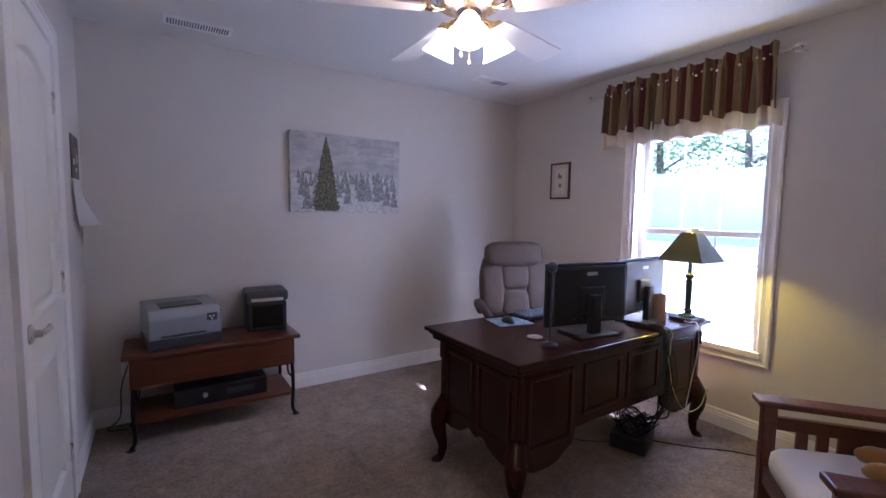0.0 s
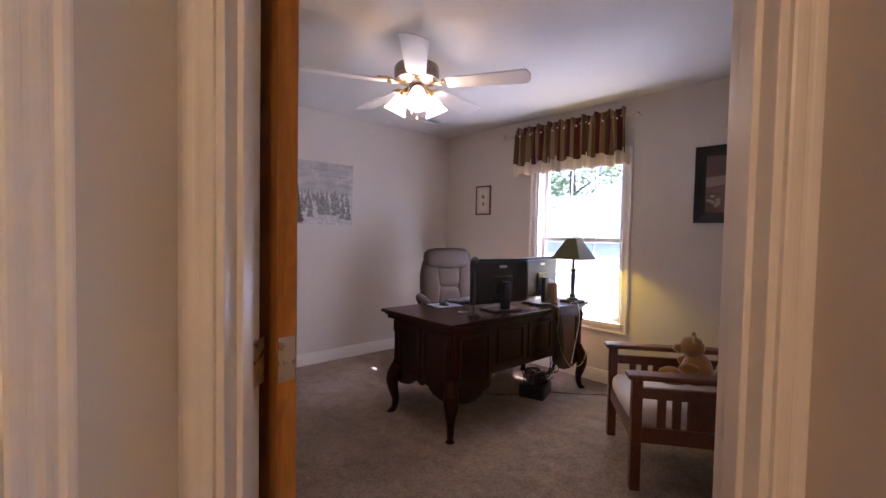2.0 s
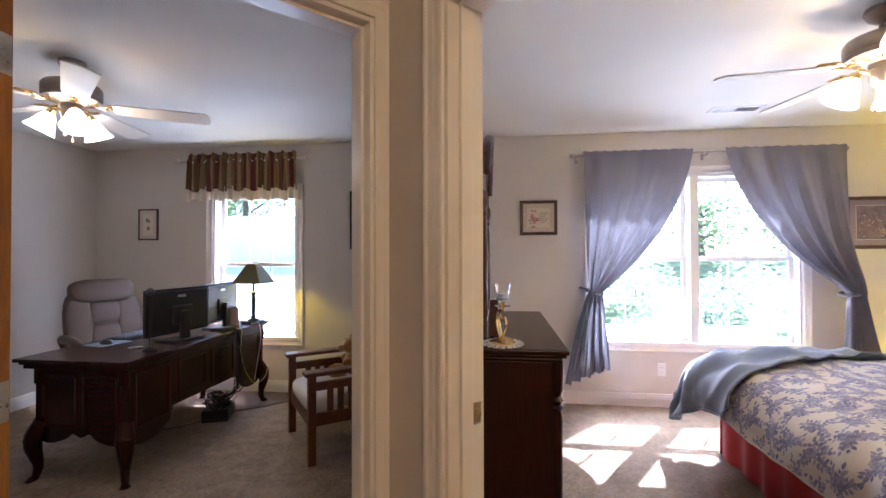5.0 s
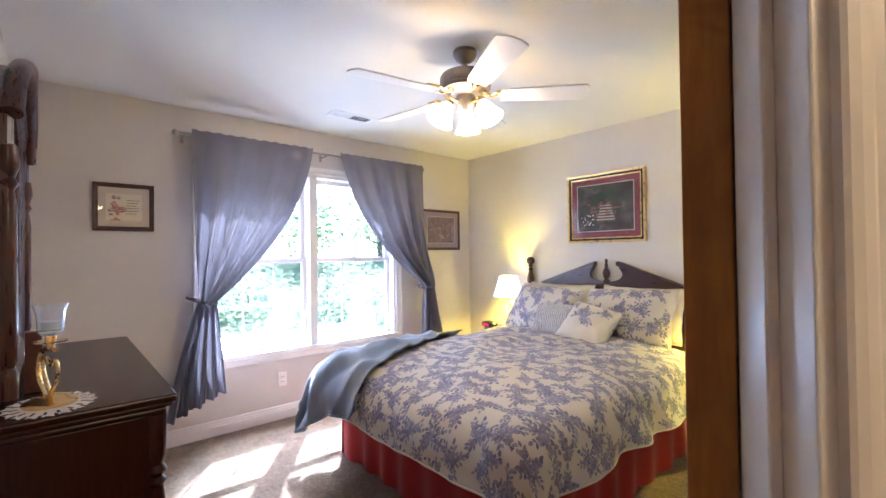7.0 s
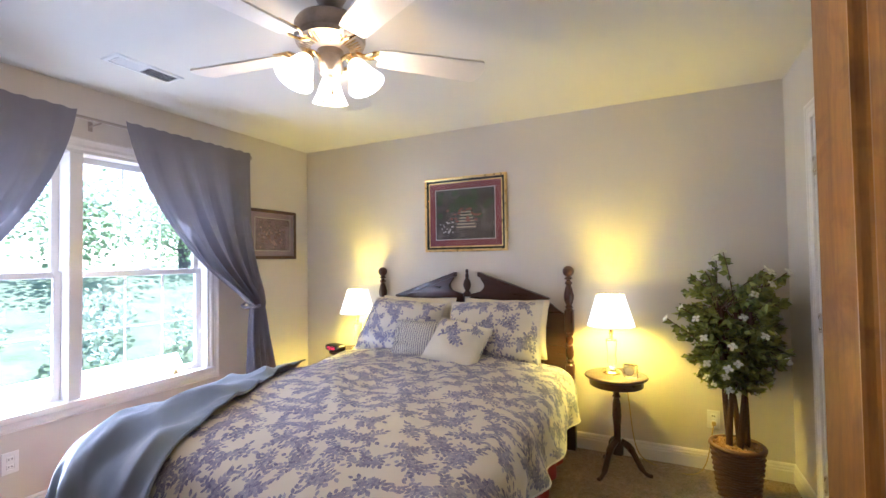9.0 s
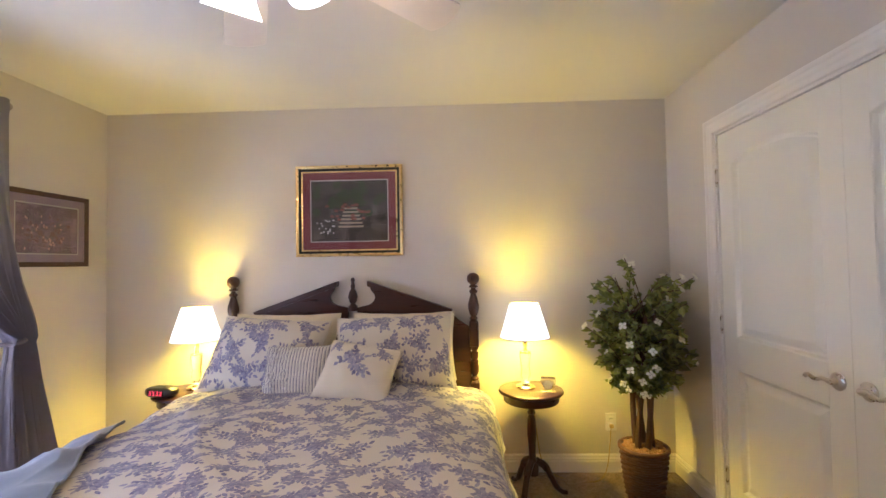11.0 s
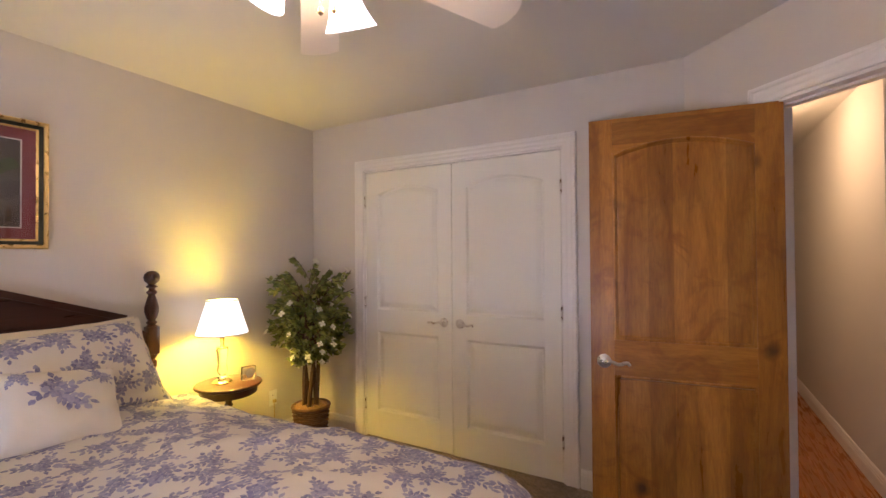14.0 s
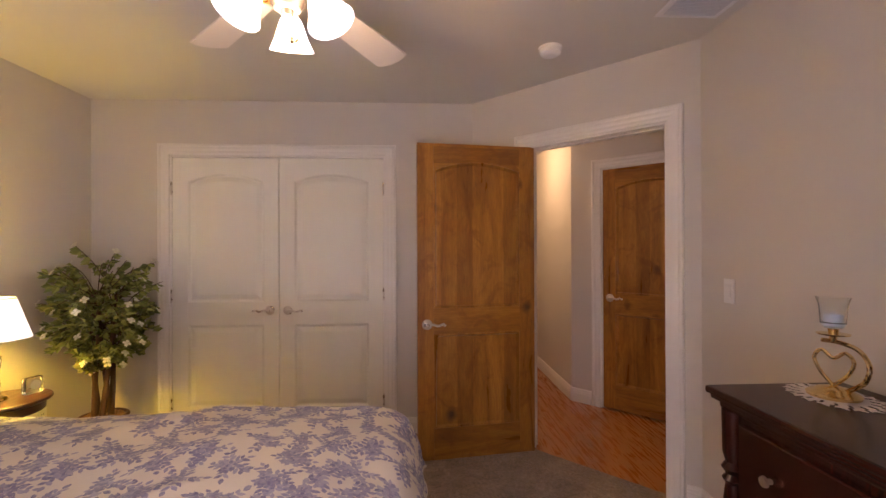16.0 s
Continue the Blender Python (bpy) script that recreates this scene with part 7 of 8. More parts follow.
for r_ in range(3):
    for c_ in range(2):
        xa = X0 + 0.11 + c_ * ((X1 - X0 - 0.22) / 2 + 0.005)
        xb = xa + (X1 - X0 - 0.22) / 2 - 0.01
        za = 0.12 + r_ * 0.235
        d_ = part("drawer", B(xa, xb, Y0 + 0.032, Y0 + 0.05, za, za + 0.22, 0.006), CHERRY, dr)
        for f in (0.22, 0.78):
            part("knob", lathe(bmesh.new(), [(0.0, 0.0), (0.008, 0.0), (0.007, 0.012), (0.016, 0.018), (0.014, 0.026), (0.0, 0.028)], 14, pose(xa + f * (xb - xa), Y0 + 0.032, za + 0.11, 90)), PEWTER, d_, "round pewter knob", smooth=True)
MIRROR = Mat("mirror", (0.9, 0.9, 0.9), 0.02, 1.0).m
mr = thing("dresser_mirror", "arched mirror in a dark carved frame on the dresser", "mirror")
MIRRORWOOD = wood("mirror_cherry", (0.034, 0.008, 0.004), (0.075, 0.019, 0.009), 0.3, "z", scale=1.5, coat=0.2, relief=0.02)
mx0, mx1, my = 1.68, 2.62, -0.492
arch = arch_outline(mx0 + 0.09, mx1 - 0.09, 1.0, 1.98, 0.16)
part("glass", slab(bmesh.new(), arch, my - 0.018, my - 0.012), MIRROR, mr)
part("backboard", slab(bmesh.new(), arch_outline(mx0 + 0.02, mx1 - 0.02, 0.90, 2.05, 0.18), my - 0.010, my), MIRRORWOOD, mr)
part("frame", moulding(bmesh.new(), arch, [(0.0, 0.0), (0.0, 0.025), (0.02, 0.035), (0.05, 0.045), (0.075, 0.055), (0.09, 0.04), (0.09, 0.0)], y=my - 0.010), MIRRORWOOD, mr)
for x_ in (mx0 + 0.02, mx1 - 0.02):
    part("post", lathe(bmesh.new(), [(0.026, 0.90), (0.028, 0.98), (0.018, 1.0), (0.026, 1.02), (0.024, 1.5), (0.016, 1.56), (0.027, 1.58), (0.018, 1.60), (0.03, 1.64), (0.024, 1.70), (0.0, 1.72)], 14, pose(x_, my - 0.05, 0)), MIRRORWOOD, mr, smooth=True)
cr = bmesh.new()
tube(cr, curve_pts([(mx0 - 0.01, my - 0.06, 1.80), (mx0 + 0.08, my - 0.07, 1.95), (mx0 + 0.3, my - 0.075, 2.05), (mx0 + 0.47, my - 0.08, 2.085), (mx1 - 0.3, my - 0.075, 2.05), (mx1 - 0.08, my - 0.07, 1.95), (mx1 + 0.01, my - 0.06, 1.80)], 6), 0.03, 10)
part("crest", cr, MIRRORWOOD, mr, smooth=True)

dy = thing("doily", "white lace doily on the dresser", "doily", "", (1.545, -0.645, 0.90))
ld = bmesh.new()
n_ = 72
rings = []
for rr_, hh in ((0.0, 0.002), (0.055, 0.002), (0.09, 0.002), (0.115, 0.0015), (0.135, 0.001)):
    rings.append([ld.verts.new((rr_ * (1 + 0.05 * math.sin(18 * 2 * math.pi * i / n_) * (rr_ > 0.12)) * math.cos(2 * math.pi * i / n_), 0.8 * rr_ * (1 + 0.05 * math.sin(18 * 2 * math.pi * i / n_) * (rr_ > 0.12)) * math.sin(2 * math.pi * i / n_), hh)) for i in range(n_)])
for q_, (a, b) in enumerate(zip(rings, rings[1:])):
    for i in range(n_):
        if q_ < 2 or (i + q_) % 4:
            ld.faces.new((a[i], a[(i + 1) % n_], b[(i + 1) % n_], b[i]))
bmesh.ops.remove_doubles(ld, verts=ld.verts[:], dist=1e-5)
part("lace", ld, CREAMC, dy)
cd = thing("candle_holder", "polished brass heart candle holder with a glass cup", "candle holder", "", (1.545, -0.645, 0.903), 20)
part("base", lathe(bmesh.new(), [(0.0, 0.0), (0.066, 0.0), (0.068, 0.007), (0.060, 0.013), (0.050, 0.015), (0.040, 0.024), (0.014, 0.029), (0.0, 0.030)], 28), BRASS, cd, smooth=True)
heart = [(0, 0, 0.03), (-0.035, 0, 0.07), (-0.05, 0, 0.11), (-0.03, 0, 0.135), (0, 0, 0.115), (0.03, 0, 0.135), (0.05, 0, 0.11), (0.035, 0, 0.07), (0, 0, 0.03)]
part("heart", tube(bmesh.new(), curve_pts(heart, 7), 0.0055, 8), BRASS, cd, smooth=True)
part("scroll", tube(bmesh.new(), curve_pts([(0.03, 0.0, 0.018), (0.075, 0, 0.06), (0.085, 0, 0.11), (0.06, 0, 0.15), (0.01, 0, 0.165), (-0.03, 0, 0.165)], 7), 0.0068, 8), BRASS, cd, smooth=True)
part("drip_tray", lathe(bmesh.new(), [(0.0, 0.17), (0.008, 0.165), (0.01, 0.18), (0.04, 0.186), (0.042, 0.19), (0.012, 0.192), (0.014, 0.205), (0.0, 0.207)], 24), BRASS, cd, smooth=True)
cg = part("glass_cup", lathe(bmesh.new(), [(0.0, 0.206), (0.022, 0.207), (0.032, 0.222), (0.035, 0.275), (0.043, 0.30), (0.041, 0.30), (0.033, 0.274), (0.030, 0.226), (0.0, 0.211)], 24), FROST, cd, smooth=True)
cg.visible_shadow = False
part("candle", lathe(bmesh.new(), [(0.0, 0.212), (0.022, 0.214), (0.024, 0.25), (0.004, 0.252), (0.0, 0.26)], 18), paint("pale_blue_wax", (0.55, 0.6, 0.66), 0.6), cd, smooth=True)

wb = thing("wooden_block", "small upright reddish wooden block on the dresser", "ornament", "", (1.765, -0.60, 0.90))
part("block", B(-0.022, 0.022, -0.022, 0.022, 0, 0.20, 0.004), REDWOOD, wb)

# ---- pedestal table with lamp and clock ----
nt = thing("pedestal_table", "round mahogany pedestal table beside the bed", "table", "", (0.545, -3.965, 0))
part("tabletop", lathe(bmesh.new(), [(0.0, 0.595), (0.172, 0.595), (0.185, 0.60), (0.191, 0.608), (0.187, 0.617), (0.178, 0.62), (0.0, 0.62)], 40), MAHOG, nt, smooth=True)
part("apron", lathe(bmesh.new(), [(0.0, 0.55), (0.157, 0.55), (0.162, 0.555), (0.162, 0.596), (0.0, 0.596)], 36), MAHOG, nt, smooth=True)
part("pedestal", lathe(bmesh.new(), [(0.0, 0.12), (0.035, 0.12), (0.036, 0.18), (0.024, 0.20), (0.02, 0.22), (0.022, 0.30), (0.028, 0.36), (0.024, 0.44), (0.016, 0.47), (0.026, 0.48), (0.018, 0.495), (0.022, 0.551), (0.0, 0.552)], 18), MAHOGZ, nt, smooth=True)
for i in range(3):
    m = pose(0, 0, 0, 0, 0, 60 + 120 * i)
    part("leg", tube(bmesh.new(), [m @ p for p in curve_pts([(0.02, 0, 0.20), (0.07, 0, 0.17), (0.11, 0, 0.10), (0.14, 0, 0.045), (0.175, 0, 0.016), (0.20, 0, 0.014)], 4)], 0.016, 8, [0.022] * 6 + [0.018] * 7 + [0.013] * 7 + [0.012]), MAHOGZ, nt, smooth=True)


def bedside_lamp(label, x, y, z, watts):
    ob = thing("bedside_lamp", label, "lamp", "bedside lamps", (x, y, z))
    part("base", lathe(bmesh.new(), [(0.0, 0), (0.055, 0), (0.057, 0.006), (0.05, 0.014), (0.04, 0.017), (0.02, 0.02), (0.0, 0.021)], 28), BRASS, ob, smooth=True)
    g = part("crystal_stem", lathe(bmesh.new(), [(0.0, 0.02), (0.022, 0.021), (0.03, 0.03), (0.016, 0.045), (0.026, 0.06), (0.03, 0.075), (0.024, 0.12), (0.032, 0.18), (0.034, 0.20), (0.03, 0.208), (0.012, 0.21), (0.0, 0.21)], 12), GLASS, ob, "cut crystal stem")
    g.visible_shadow = False
    part("fitting", lathe(bmesh.new(), [(0.0, 0.21), (0.034, 0.21), (0.034, 0.216), (0.012, 0.22), (0.01, 0.245), (0.014, 0.25), (0.014, 0.29), (0.0, 0.29)], 18), BRASS, ob, smooth=True)
    part("shade", lathe_open([(0.146, 0.30), (0.086, 0.50)], 40), SHADE, ob, "lit cream pleated shade", smooth=True)
    for rad_, zz_ in ((0.146, 0.30), (0.086, 0.50)):
        part("shade_trim", tube(bmesh.new(), [(rad_ * math.cos(a), rad_ * math.sin(a), zz_) for a in [2 * math.pi * k / 40 for k in range(41)]], 0.0033, 6), CREAMC, ob)
    bulb("bedside_light", x, y, z + 0.38, watts, WARM, 0.03)
    return ob


def lathe_open(profile, n):
    bm = bmesh.new()
    rings = [[bm.verts.new((r * (1 + 0.008 * (i % 2)) * math.cos(2 * math.pi * i / n), r * (1 + 0.008 * (i % 2)) * math.sin(2 * math.pi * i / n), z)) for i in range(n)] for r, z in profile]
    for a, b in zip(rings, rings[1:]):
        for i in range(n):
            bm.faces.new((a[i], a[(i + 1) % n], b[(i + 1) % n], b[i]))
    return bm


bedside_lamp("lit crystal and brass bedside lamp on the pedestal table", 0.57, -3.99, 0.62, 6.6)
bedside_lamp("lit crystal and brass bedside lamp beyond the bed", 2.605, -4.02, 0.62, 6.6)
ck = thing("desk_clock", "small square glass desk clock on the pedestal table", "clock", "", (0.455, -3.90, 0.62), 165)
cb = part("block", B(-0.042, 0.042, -0.018, 0.018, 0, 0.085, 0.008), GLASS, ck, "clear crystal block")
cb.visible_shadow = False
part("dial", lathe(bmesh.new(), [(0.0, 0), (0.03, 0), (0.032, 0.003), (0.0, 0.004)], 24, pose(0, -0.018, 0.046, 90)), NICKEL, ck)
part("face", lathe(bmesh.new(), [(0.0, 0.0035), (0.024, 0.0035), (0.0, 0.0052)], 24, pose(0, -0.018, 0.046, 90)), WHITEP, ck)
copy_thing(nt, pose(2.63, -3.97, 0, 0, 0, 40))["label"] = "round mahogany pedestal table beyond the bed"
al = thing("alarm_clock", "small black alarm clock with red digits", "clock", "", (2.715, -3.86, 0.62), 172)
part("case", cushion(bmesh.new(), 0.19, 0.10, 0.06, pose(0, 0, 0.03), 0.6), BLACK, al, smooth=True)
part("snooze_bar", B(-0.035, 0.035, -0.012, 0.012, 0.058, 0.063, 0.002), DARKGREY, al)
dg = part("display", B(-0.05, 0.05, -0.0505, -0.046, 0.014, 0.046), SCREEN, al)
for k in range(4):
    q = bmesh.new()
    x_ = -0.036 + 0.022 * k + 0.004 * (k > 1)
    for z_ in (0.019, 0.030, 0.041):
        box(q, x_ - 0.005, x_ + 0.005, -0.0515, -0.0505, z_ - 0.0015, z_ + 0.0015)
    box(q, x_ + 0.005, x_ + 0.007, -0.0515, -0.0505, 0.019, 0.041)
    part("digit", q, glow("red_digits", (1, 0.05, 0.08), 0.5, (0.1, 0, 0)), dg)
cable("pale lamp cord running from the table to the outlet", [(0.55, -4.0, 0.615), (0.50, -4.19, 0.5), (0.45, -4.2, 0.1), (0.35, -4.16, 0.01), (0.15, -4.1, 0.008), (0.05, -4.16, 0.06), (-0.007, -4.225, 0.30)], 0.0035, plastic("gold_cord", (0.40, 0.28, 0.08), 0.4))
pl_ = thing("plug", "yellow plug in the wall outlet", "plug", "", (-0.007, YS + 0.009, 0.303))
part("body", B(-0.012, 0.012, 0, 0.02, -0.012, 0.012, 0.004), plastic("plug_yellow", (0.5, 0.36, 0.1), 0.4), pl_)

# ---- silk tree in a basket ----
pt = thing("silk_tree", "artificial flowering dogwood tree with several trunks", "plant", "", (-0.09, -3.93, 0))
rp = random.Random(17)
WICK = wood("wicker", (0.055, 0.020, 0.008), (0.17, 0.075, 0.028), 0.6, "x")
TRUNK = wood("bark", (0.04, 0.018, 0.01), (0.13, 0.065, 0.035), 0.85, "z")
LEAF = Mat("silk_leaf", (0.06, 0.12, 0.025), 0.5)
oi = LEAF.t.nodes.new("ShaderNodeNewGeometry")
LEAF.colour(LEAF.ramp(oi.outputs["Random Per Island"], [(0.0, (0.075, 0.10, 0.016)), (0.5, (0.19, 0.22, 0.038)), (1.0, (0.36, 0.38, 0.09))]))
PETAL = paint("silk_petal", (0.72, 0.70, 0.56), 0.7)
tops = []
for k in range(5):
    a = 1.26 * k + 0.4
    p = curve_pts([(0.045 * math.cos(a), 0.045 * math.sin(a), 0.27), (0.05 * math.cos(a + 0.5), 0.05 * math.sin(a + 0.5), 0.5), (0.06 * math.cos(a + 1), 0.06 * math.sin(a + 1), 0.75), (0.08 * math.cos(a + 1.2), 0.08 * math.sin(a + 1.2), 1.05)], 5)
    part("trunk", tube(bmesh.new(), p, 0.02, 8, [0.018 - 0.008 * i / (len(p) - 1) for i in range(len(p))]), TRUNK, pt, smooth=True)
    tops += p[8:]
tw, lv, fl, blooms = bmesh.new(), bmesh.new(), bmesh.new(), []


def leaf_at(bm, p, d, size):
    d = d.normalized()
    s = d.cross(Vector((rp.uniform(-1, 1), rp.uniform(-1, 1), rp.uniform(-0.3, 1)))).normalized()
    nn = d.cross(s) * 0.18 * size
    a = bm.verts.new(p)
    b = bm.verts.new(p + d * size * 0.45 + s * size * 0.30 + nn)
    c = bm.verts.new(p + d * size)
    e = bm.verts.new(p + d * size * 0.45 - s * size * 0.30 + nn)
    f = bm.verts.new(p + d * size * 0.5 - nn * 0.3)
    bm.faces.new((a, b, f)), bm.faces.new((b, c, f)), bm.faces.new((c, e, f)), bm.faces.new((e, a, f))


for k in range(170):
    s0 = rp.choice(tops)
    a = rp.uniform(0, 2 * math.pi)
    hz = rp.uniform(-0.05, 0.34) if rp.random() > 0.3 else rp.uniform(-0.25, 0.0)
    zt = min(max(s0.z + hz, 0.60), 1.46)
    rad = 0.325 * math.sqrt(max(0.12, 1 - ((zt - 1.03) / 0.45) ** 2)) * rp.uniform(0.55, 1.08)
    end = Vector((rad * math.cos(a), rad * math.sin(a), zt))
    wp = Vector((max(end.x, -0.22), max(end.y, -0.29), end.z))
    mid = (s0 + wp) / 2 + Vector((0, 0, 0.04))
    pts = curve_pts([s0, mid, wp], 4)
    tube(tw, pts, 0.0025, 5)
    for q in range(19):
        t = rp.uniform(0.4, 1.0)
        p = pts[min(int(t * (len(pts) - 1)), len(pts) - 1)]
        leaf_at(lv, p, Vector((math.cos(a) + rp.uniform(-0.9, 0.9), math.sin(a) + rp.uniform(-0.9, 0.9), rp.uniform(-0.7, 0.5))), rp.uniform(0.042, 0.068))
    if k % 5 < 2:
        o = Vector((math.cos(a) * 0.8, math.sin(a) * 0.8, 0.6)).normalized()
        s = o.orthogonal().normalized()
        t2 = o.cross(s)
        c0_ = wp + o * 0.01
        blooms.append(Matrix.Translation(c0_) @ o.to_track_quat("Z", "Y").to_matrix().to_4x4() @ pose(0, 0, 0, 0, 0, math.degrees(a)))
tagged(part("branchwork", tw, TRUNK, pt), kind="stuff")
tagged(part("leaves", lv, LEAF.m, pt, "small green silk leaves"), kind="stuff")
for q in range(4):
    m = pose(0, 0, 0, 0, 0, 90 * q)
    v = [fl.verts.new(m @ Vector(p)) for p in ((0, 0, 0), (0.012, 0.010, 0.004), (0.023, 0.006, 0.001), (0.023, -0.006, 0.001), (0.012, -0.010, 0.004))]
    fl.faces.new(v)
f0 = part("flower", fl, PETAL, pt, "cream four-petalled silk flower")
f0.matrix_local = blooms[0]
for m in blooms[1:]:
    again(f0, m, pt)["label"] = "cream four-petalled silk flower"
bs = thing("wicker_basket", "brown woven wicker basket holding the silk tree", "basket", "", (-0.09, -3.93, 0))
wv = bmesh.new()
for j in range(20):
    z_ = 0.012 + j * 0.0142
    R = 0.092 + 0.034 * (j / 19) ** 0.8
    tube(wv, [((R + 0.005 * math.sin(9 * math.pi * 2 * k / 72 + (j % 2) * math.pi)) * math.cos(2 * math.pi * k / 72), (R + 0.005 * math.sin(9 * math.pi * 2 * k / 72 + (j % 2) * math.pi)) * math.sin(2 * math.pi * k / 72), z_) for k in range(73)], 0.0078, 5)
part("weave", wv, WICK, bs, smooth=True)
rm = bmesh.new()
tube(rm, [(0.130 * math.cos(2 * math.pi * k / 48), 0.130 * math.sin(2 * math.pi * k / 48), 0.292) for k in range(49)], 0.012, 8)
part("rim", rm, WICK, bs, smooth=True)
part("liner", lathe(bmesh.new(), [(0.0, 0.004), (0.080, 0.004), (0.113, 0.27), (0.0, 0.275)], 28), BLACK, bs)
ms_ = bmesh.new()
for k in range(420):
    a, r_ = rp.uniform(0, 6.28), 0.116 * math.sqrt(rp.random())
    bmesh.ops.create_icosphere(ms_, subdivisions=1, radius=rp.uniform(0.008, 0.016), matrix=Matrix.Translation((r_ * math.cos(a), r_ * math.sin(a), 0.278 + rp.uniform(0, 0.012) + 0.012 * (1 - r_ / 0.116))))
tagged(part("moss", ms_, cloth("straw_moss", (0.30, 0.16, 0.045), 0.95, 120, 0.3), bs, "golden straw moss"), kind="stuff")

# ---- curtains ----
rod = thing("curtain_rod", "thin grey metal curtain rod with round finials", "curtain rod")
part("rod", tube(bmesh.new(), [(XW - 0.12, -1.27, 2.215), (XW - 0.12, -3.46, 2.215)], 0.009, 10), PEWTER, rod)
for y_ in (-1.27, -3.46):
    fb = bmesh.new()
    bmesh.ops.create_uvsphere(fb, u_segments=14, v_segments=10, radius=0.02, matrix=Matrix.Translation((XW - 0.12, y_, 2.215)))
    part("finial", fb, PEWTER, rod, smooth=True)
for y_ in (-1.33, -2.40, -3.42):
    b_ = bmesh.new()
    tube(b_, [(XW, y_, 2.20), (XW - 0.12, y_, 2.203)], 0.006, 8)
    box(b_, XW - 0.006, XW, y_ - 0.012, y_ + 0.012, 2.17, 2.23, 0.002)
    part("bracket", b_, PEWTER, rod)


def tied_curtain(label, out_y, in_y, tie_y, low0, low1, z_low, s, seed):
    """A curtain gathered to one side; out_y, in_y: its top corners; s: +1 where it is tied towards +y."""
    ob = thing("curtain", label, "curtain", "bedroom curtains")
    rnd = random.Random(seed)
    ph = [rnd.uniform(0, 6) for _ in range(6)]
    bm = bmesh.new()
    nu, nv = 90, 70
    zt, zk, vs = 2.245, 1.03, []
    for j in range(nv + 1):
        v = j / nv
        row = []
        for i in range(nu + 1):
            u = i / nu                       # 0 at the outer edge, 1 at the inner one
            if v < 0.66:
                t = v / 0.66
                z = zt + (zk - zt) * t
                sw = t ** 2.1
                yo = out_y + (tie_y + s * 0.02 - out_y) * (t ** 1.4)
                yi = in_y + (tie_y - s * 0.085 - in_y) * (0.25 * t + 0.75 * t ** 1.9)
                y = yo + (yi - yo) * u
                z -= 0.05 * math.sin(math.pi * min(t, 1)) * u
                amp = 0.008 + 0.030 * t
            else:
                t = (v - 0.66) / 0.34
                z = zk + (z_low + 0.16 * u * (1 if s > 0 else 0.4) - zk) * t
                yo = tie_y + s * 0.02 + (low0 - tie_y - s * 0.02) * t ** 0.8
                yi = tie_y - s * 0.085 + (low1 - tie_y + s * 0.085) * t ** 0.8
                y = yo + (yi - yo) * u
                amp = 0.026 + 0.012 * t
            f = math.sin(2 * math.pi * 4.6 * u + ph[0] + 1.3 * math.sin(3 * v + ph[1]) + 0.8 * math.sin(7 * u + ph[3])) + 0.45 * math.sin(2 * math.pi * 9.5 * u + ph[2] + 3 * v) * (0.35 + v)
            if v < 0.04:
                amp = 0.005
            f += 0.35 * abs(math.sin(2 * math.pi * 13 * u + ph[4] + 2.5 * v)) * (0.3 + 1.2 * v)
            x = XW - 0.146 - amp * f - 0.035 * math.exp(-((v - 0.62) / 0.1) ** 2)
            row.append(bm.verts.new((x, y, z + 0.004 * math.sin(70 * u) * (v < 0.02))))
        vs.append(row)
    for a, b in zip(vs, vs[1:]):
        for i in range(nu):
            bm.faces.new((a[i], a[i + 1], b[i + 1], b[i]))
    c = part("cloth", bm, CURTAIN, ob, smooth=True)
    tb_ = bmesh.new()
    tube(tb_, curve_pts([(XW - 0.005, tie_y + s * 0.06, 1.05), (XW - 0.10, tie_y + s * 0.035, 1.035), (XW - 0.215, tie_y - s * 0.03, 1.02), (XW - 0.16, tie_y - s * 0.10, 1.01), (XW - 0.07, tie_y - s * 0.07, 1.02), (XW - 0.005, tie_y + s * 0.05, 1.045)], 6), 0.011, 8)
    part("tieback", tb_, CURTAIN, ob, smooth=True)
    return ob


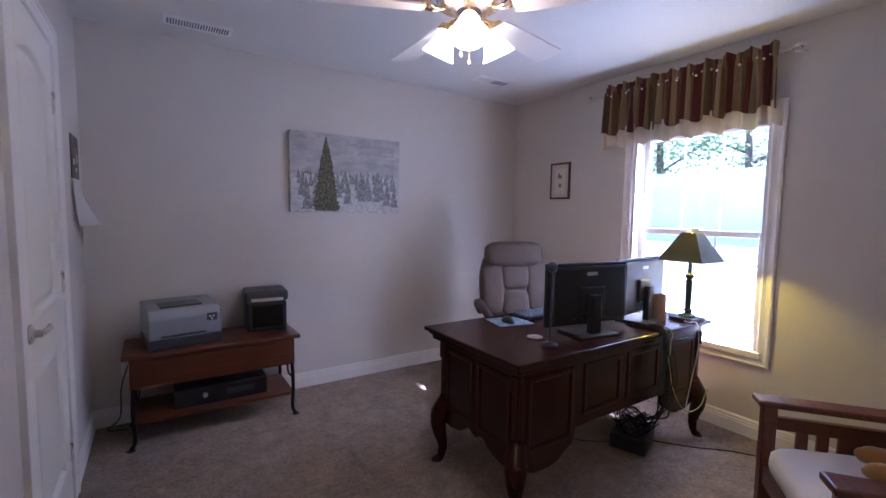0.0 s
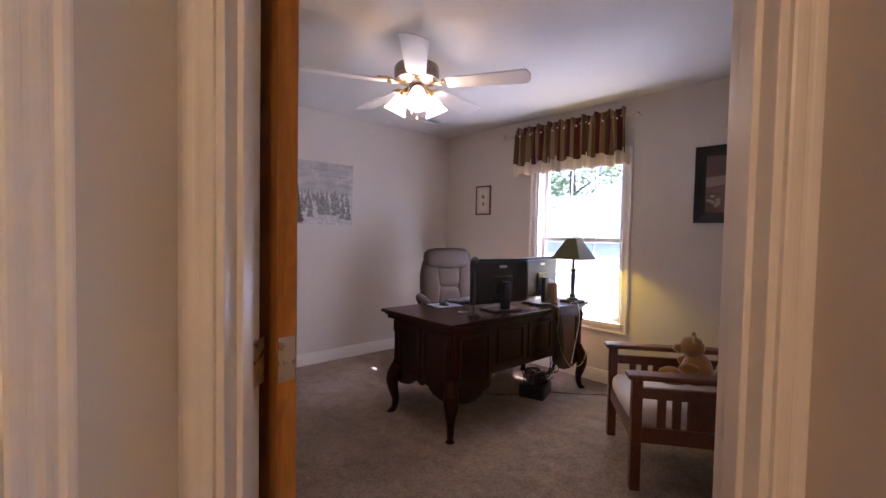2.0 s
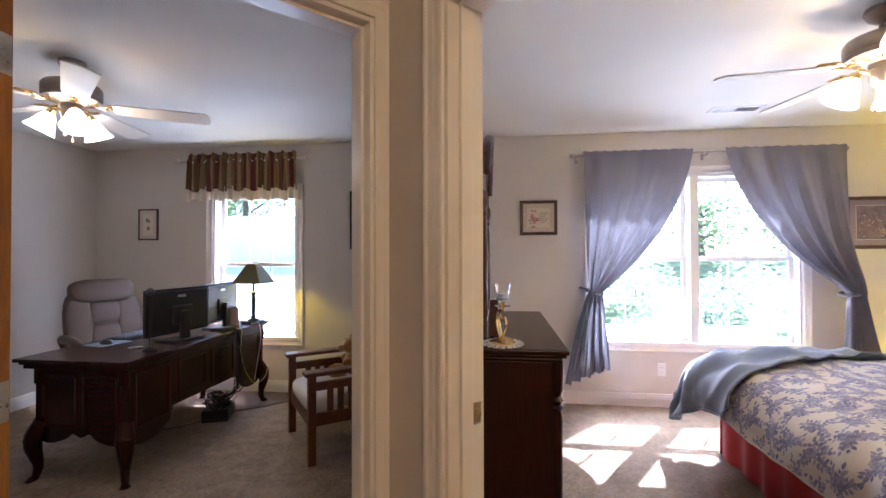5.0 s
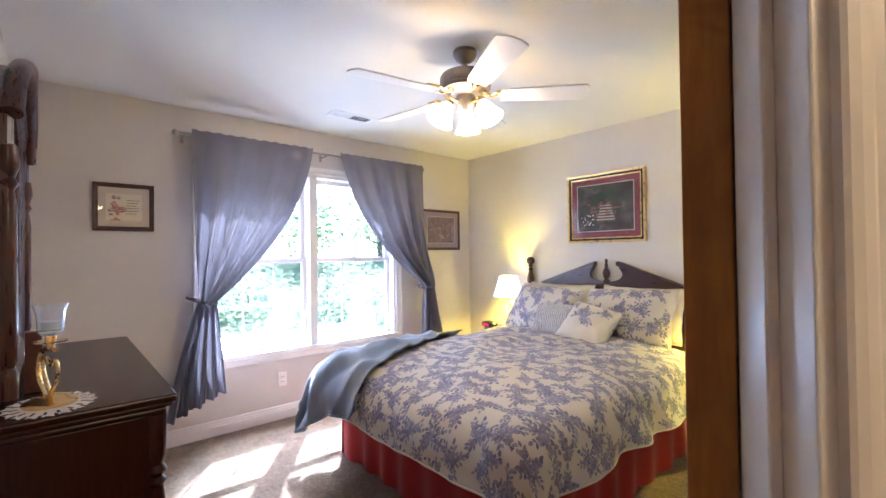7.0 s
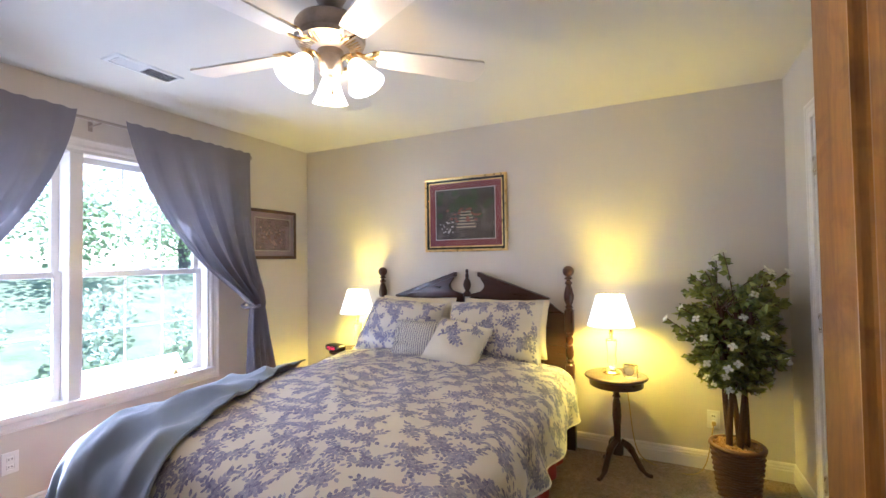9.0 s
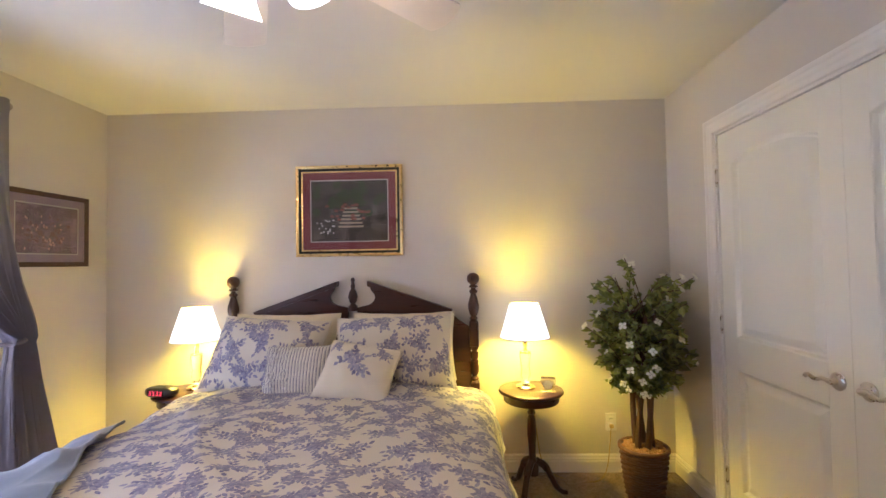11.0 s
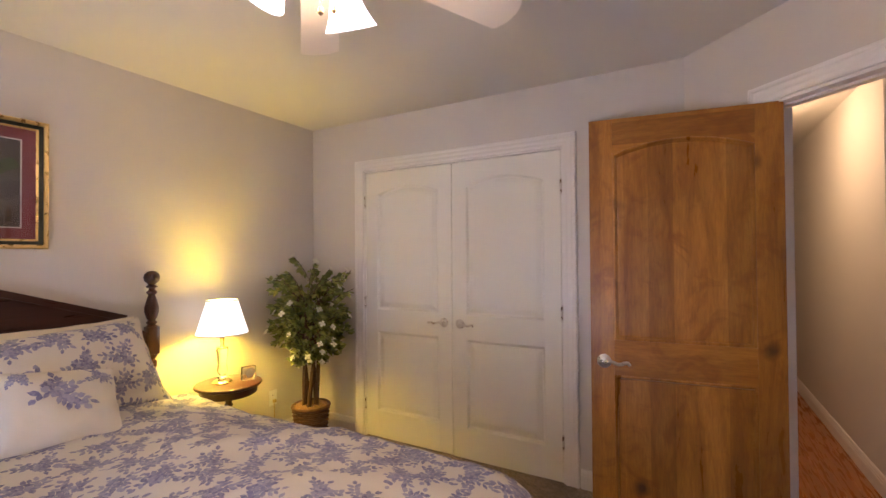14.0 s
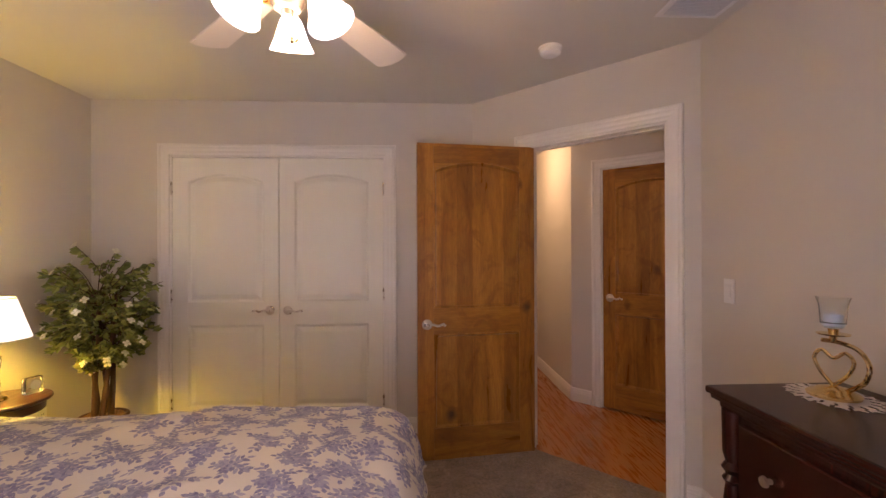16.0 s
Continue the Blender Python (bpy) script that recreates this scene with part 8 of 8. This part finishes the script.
cm_ = Mat("grey_curtain_cloth", (0.20, 0.195, 0.235), 0.9, spec=0.1)
vc = cm_.coords()
cm_.colour(cm_.mix(cm_.noise(vc, 5, 3), (0.165, 0.155, 0.18), (0.21, 0.197, 0.225)))
cm_.bump(cm_.noise(vc, 420, 2), 0.25, 0.001)
tr_ = cm_.t.nodes.new("ShaderNodeBsdfTranslucent")
tr_.inputs[0].default_value = (0.62, 0.60, 0.68, 1)
mixs = cm_.t.nodes.new("ShaderNodeMixShader")
mixs.inputs[0].default_value = 0.06
cm_.link(cm_.b.outputs[0], mixs.inputs[1])
cm_.link(tr_.outputs[0], mixs.inputs[2])
cm_.link(mixs.outputs[0], cm_.t.nodes["Material Output"].inputs["Surface"])
CURTAIN = cm_.m
tied_curtain("grey curtain tied back towards the dresser", -1.365, -2.27, -1.42, -1.20, -1.58, 0.21, 1, 5)
tied_curtain("grey curtain tied back towards the bed", -3.45, -2.52, -3.50, -3.70, -3.40, 0.22, -1, 6)
orn = thing("sill_ornament", "small brass ornament on the window sill", "ornament", "sill ornaments", (XW + 0.03, -1.90, w_bed[2] + 0.018))
part("figure", lathe(bmesh.new(), [(0.0, 0.0), (0.018, 0.0), (0.014, 0.012), (0.006, 0.03), (0.012, 0.045), (0.006, 0.06), (0.009, 0.075), (0.0, 0.10)], 12), BRASS, orn, smooth=True)
copy_thing(orn, Matrix.Translation((XW + 0.03, -2.95, w_bed[2] + 0.018)))

# ---- hall light ----
hlamp = thing("hall_ceiling_light", "round frosted hall ceiling light", "ceiling light", "", (-1.5, -1.05, H))
part("pan", lathe(bmesh.new(), [(0.0, 0.0), (0.15, 0.0), (0.155, -0.02), (0.0, -0.02)], 28), BRASS, hlamp)
part("dome", lathe(bmesh.new(), [(0.148, -0.02), (0.14, -0.06), (0.10, -0.095), (0.0, -0.11)], 28), glow("hall_dome", (1.0, 0.75, 0.42), 1.6), hlamp, smooth=True)
bulb("hall_light", -1.5, -1.05, H - 0.20, 4.9, (1.0, 0.66, 0.28), 0.16)
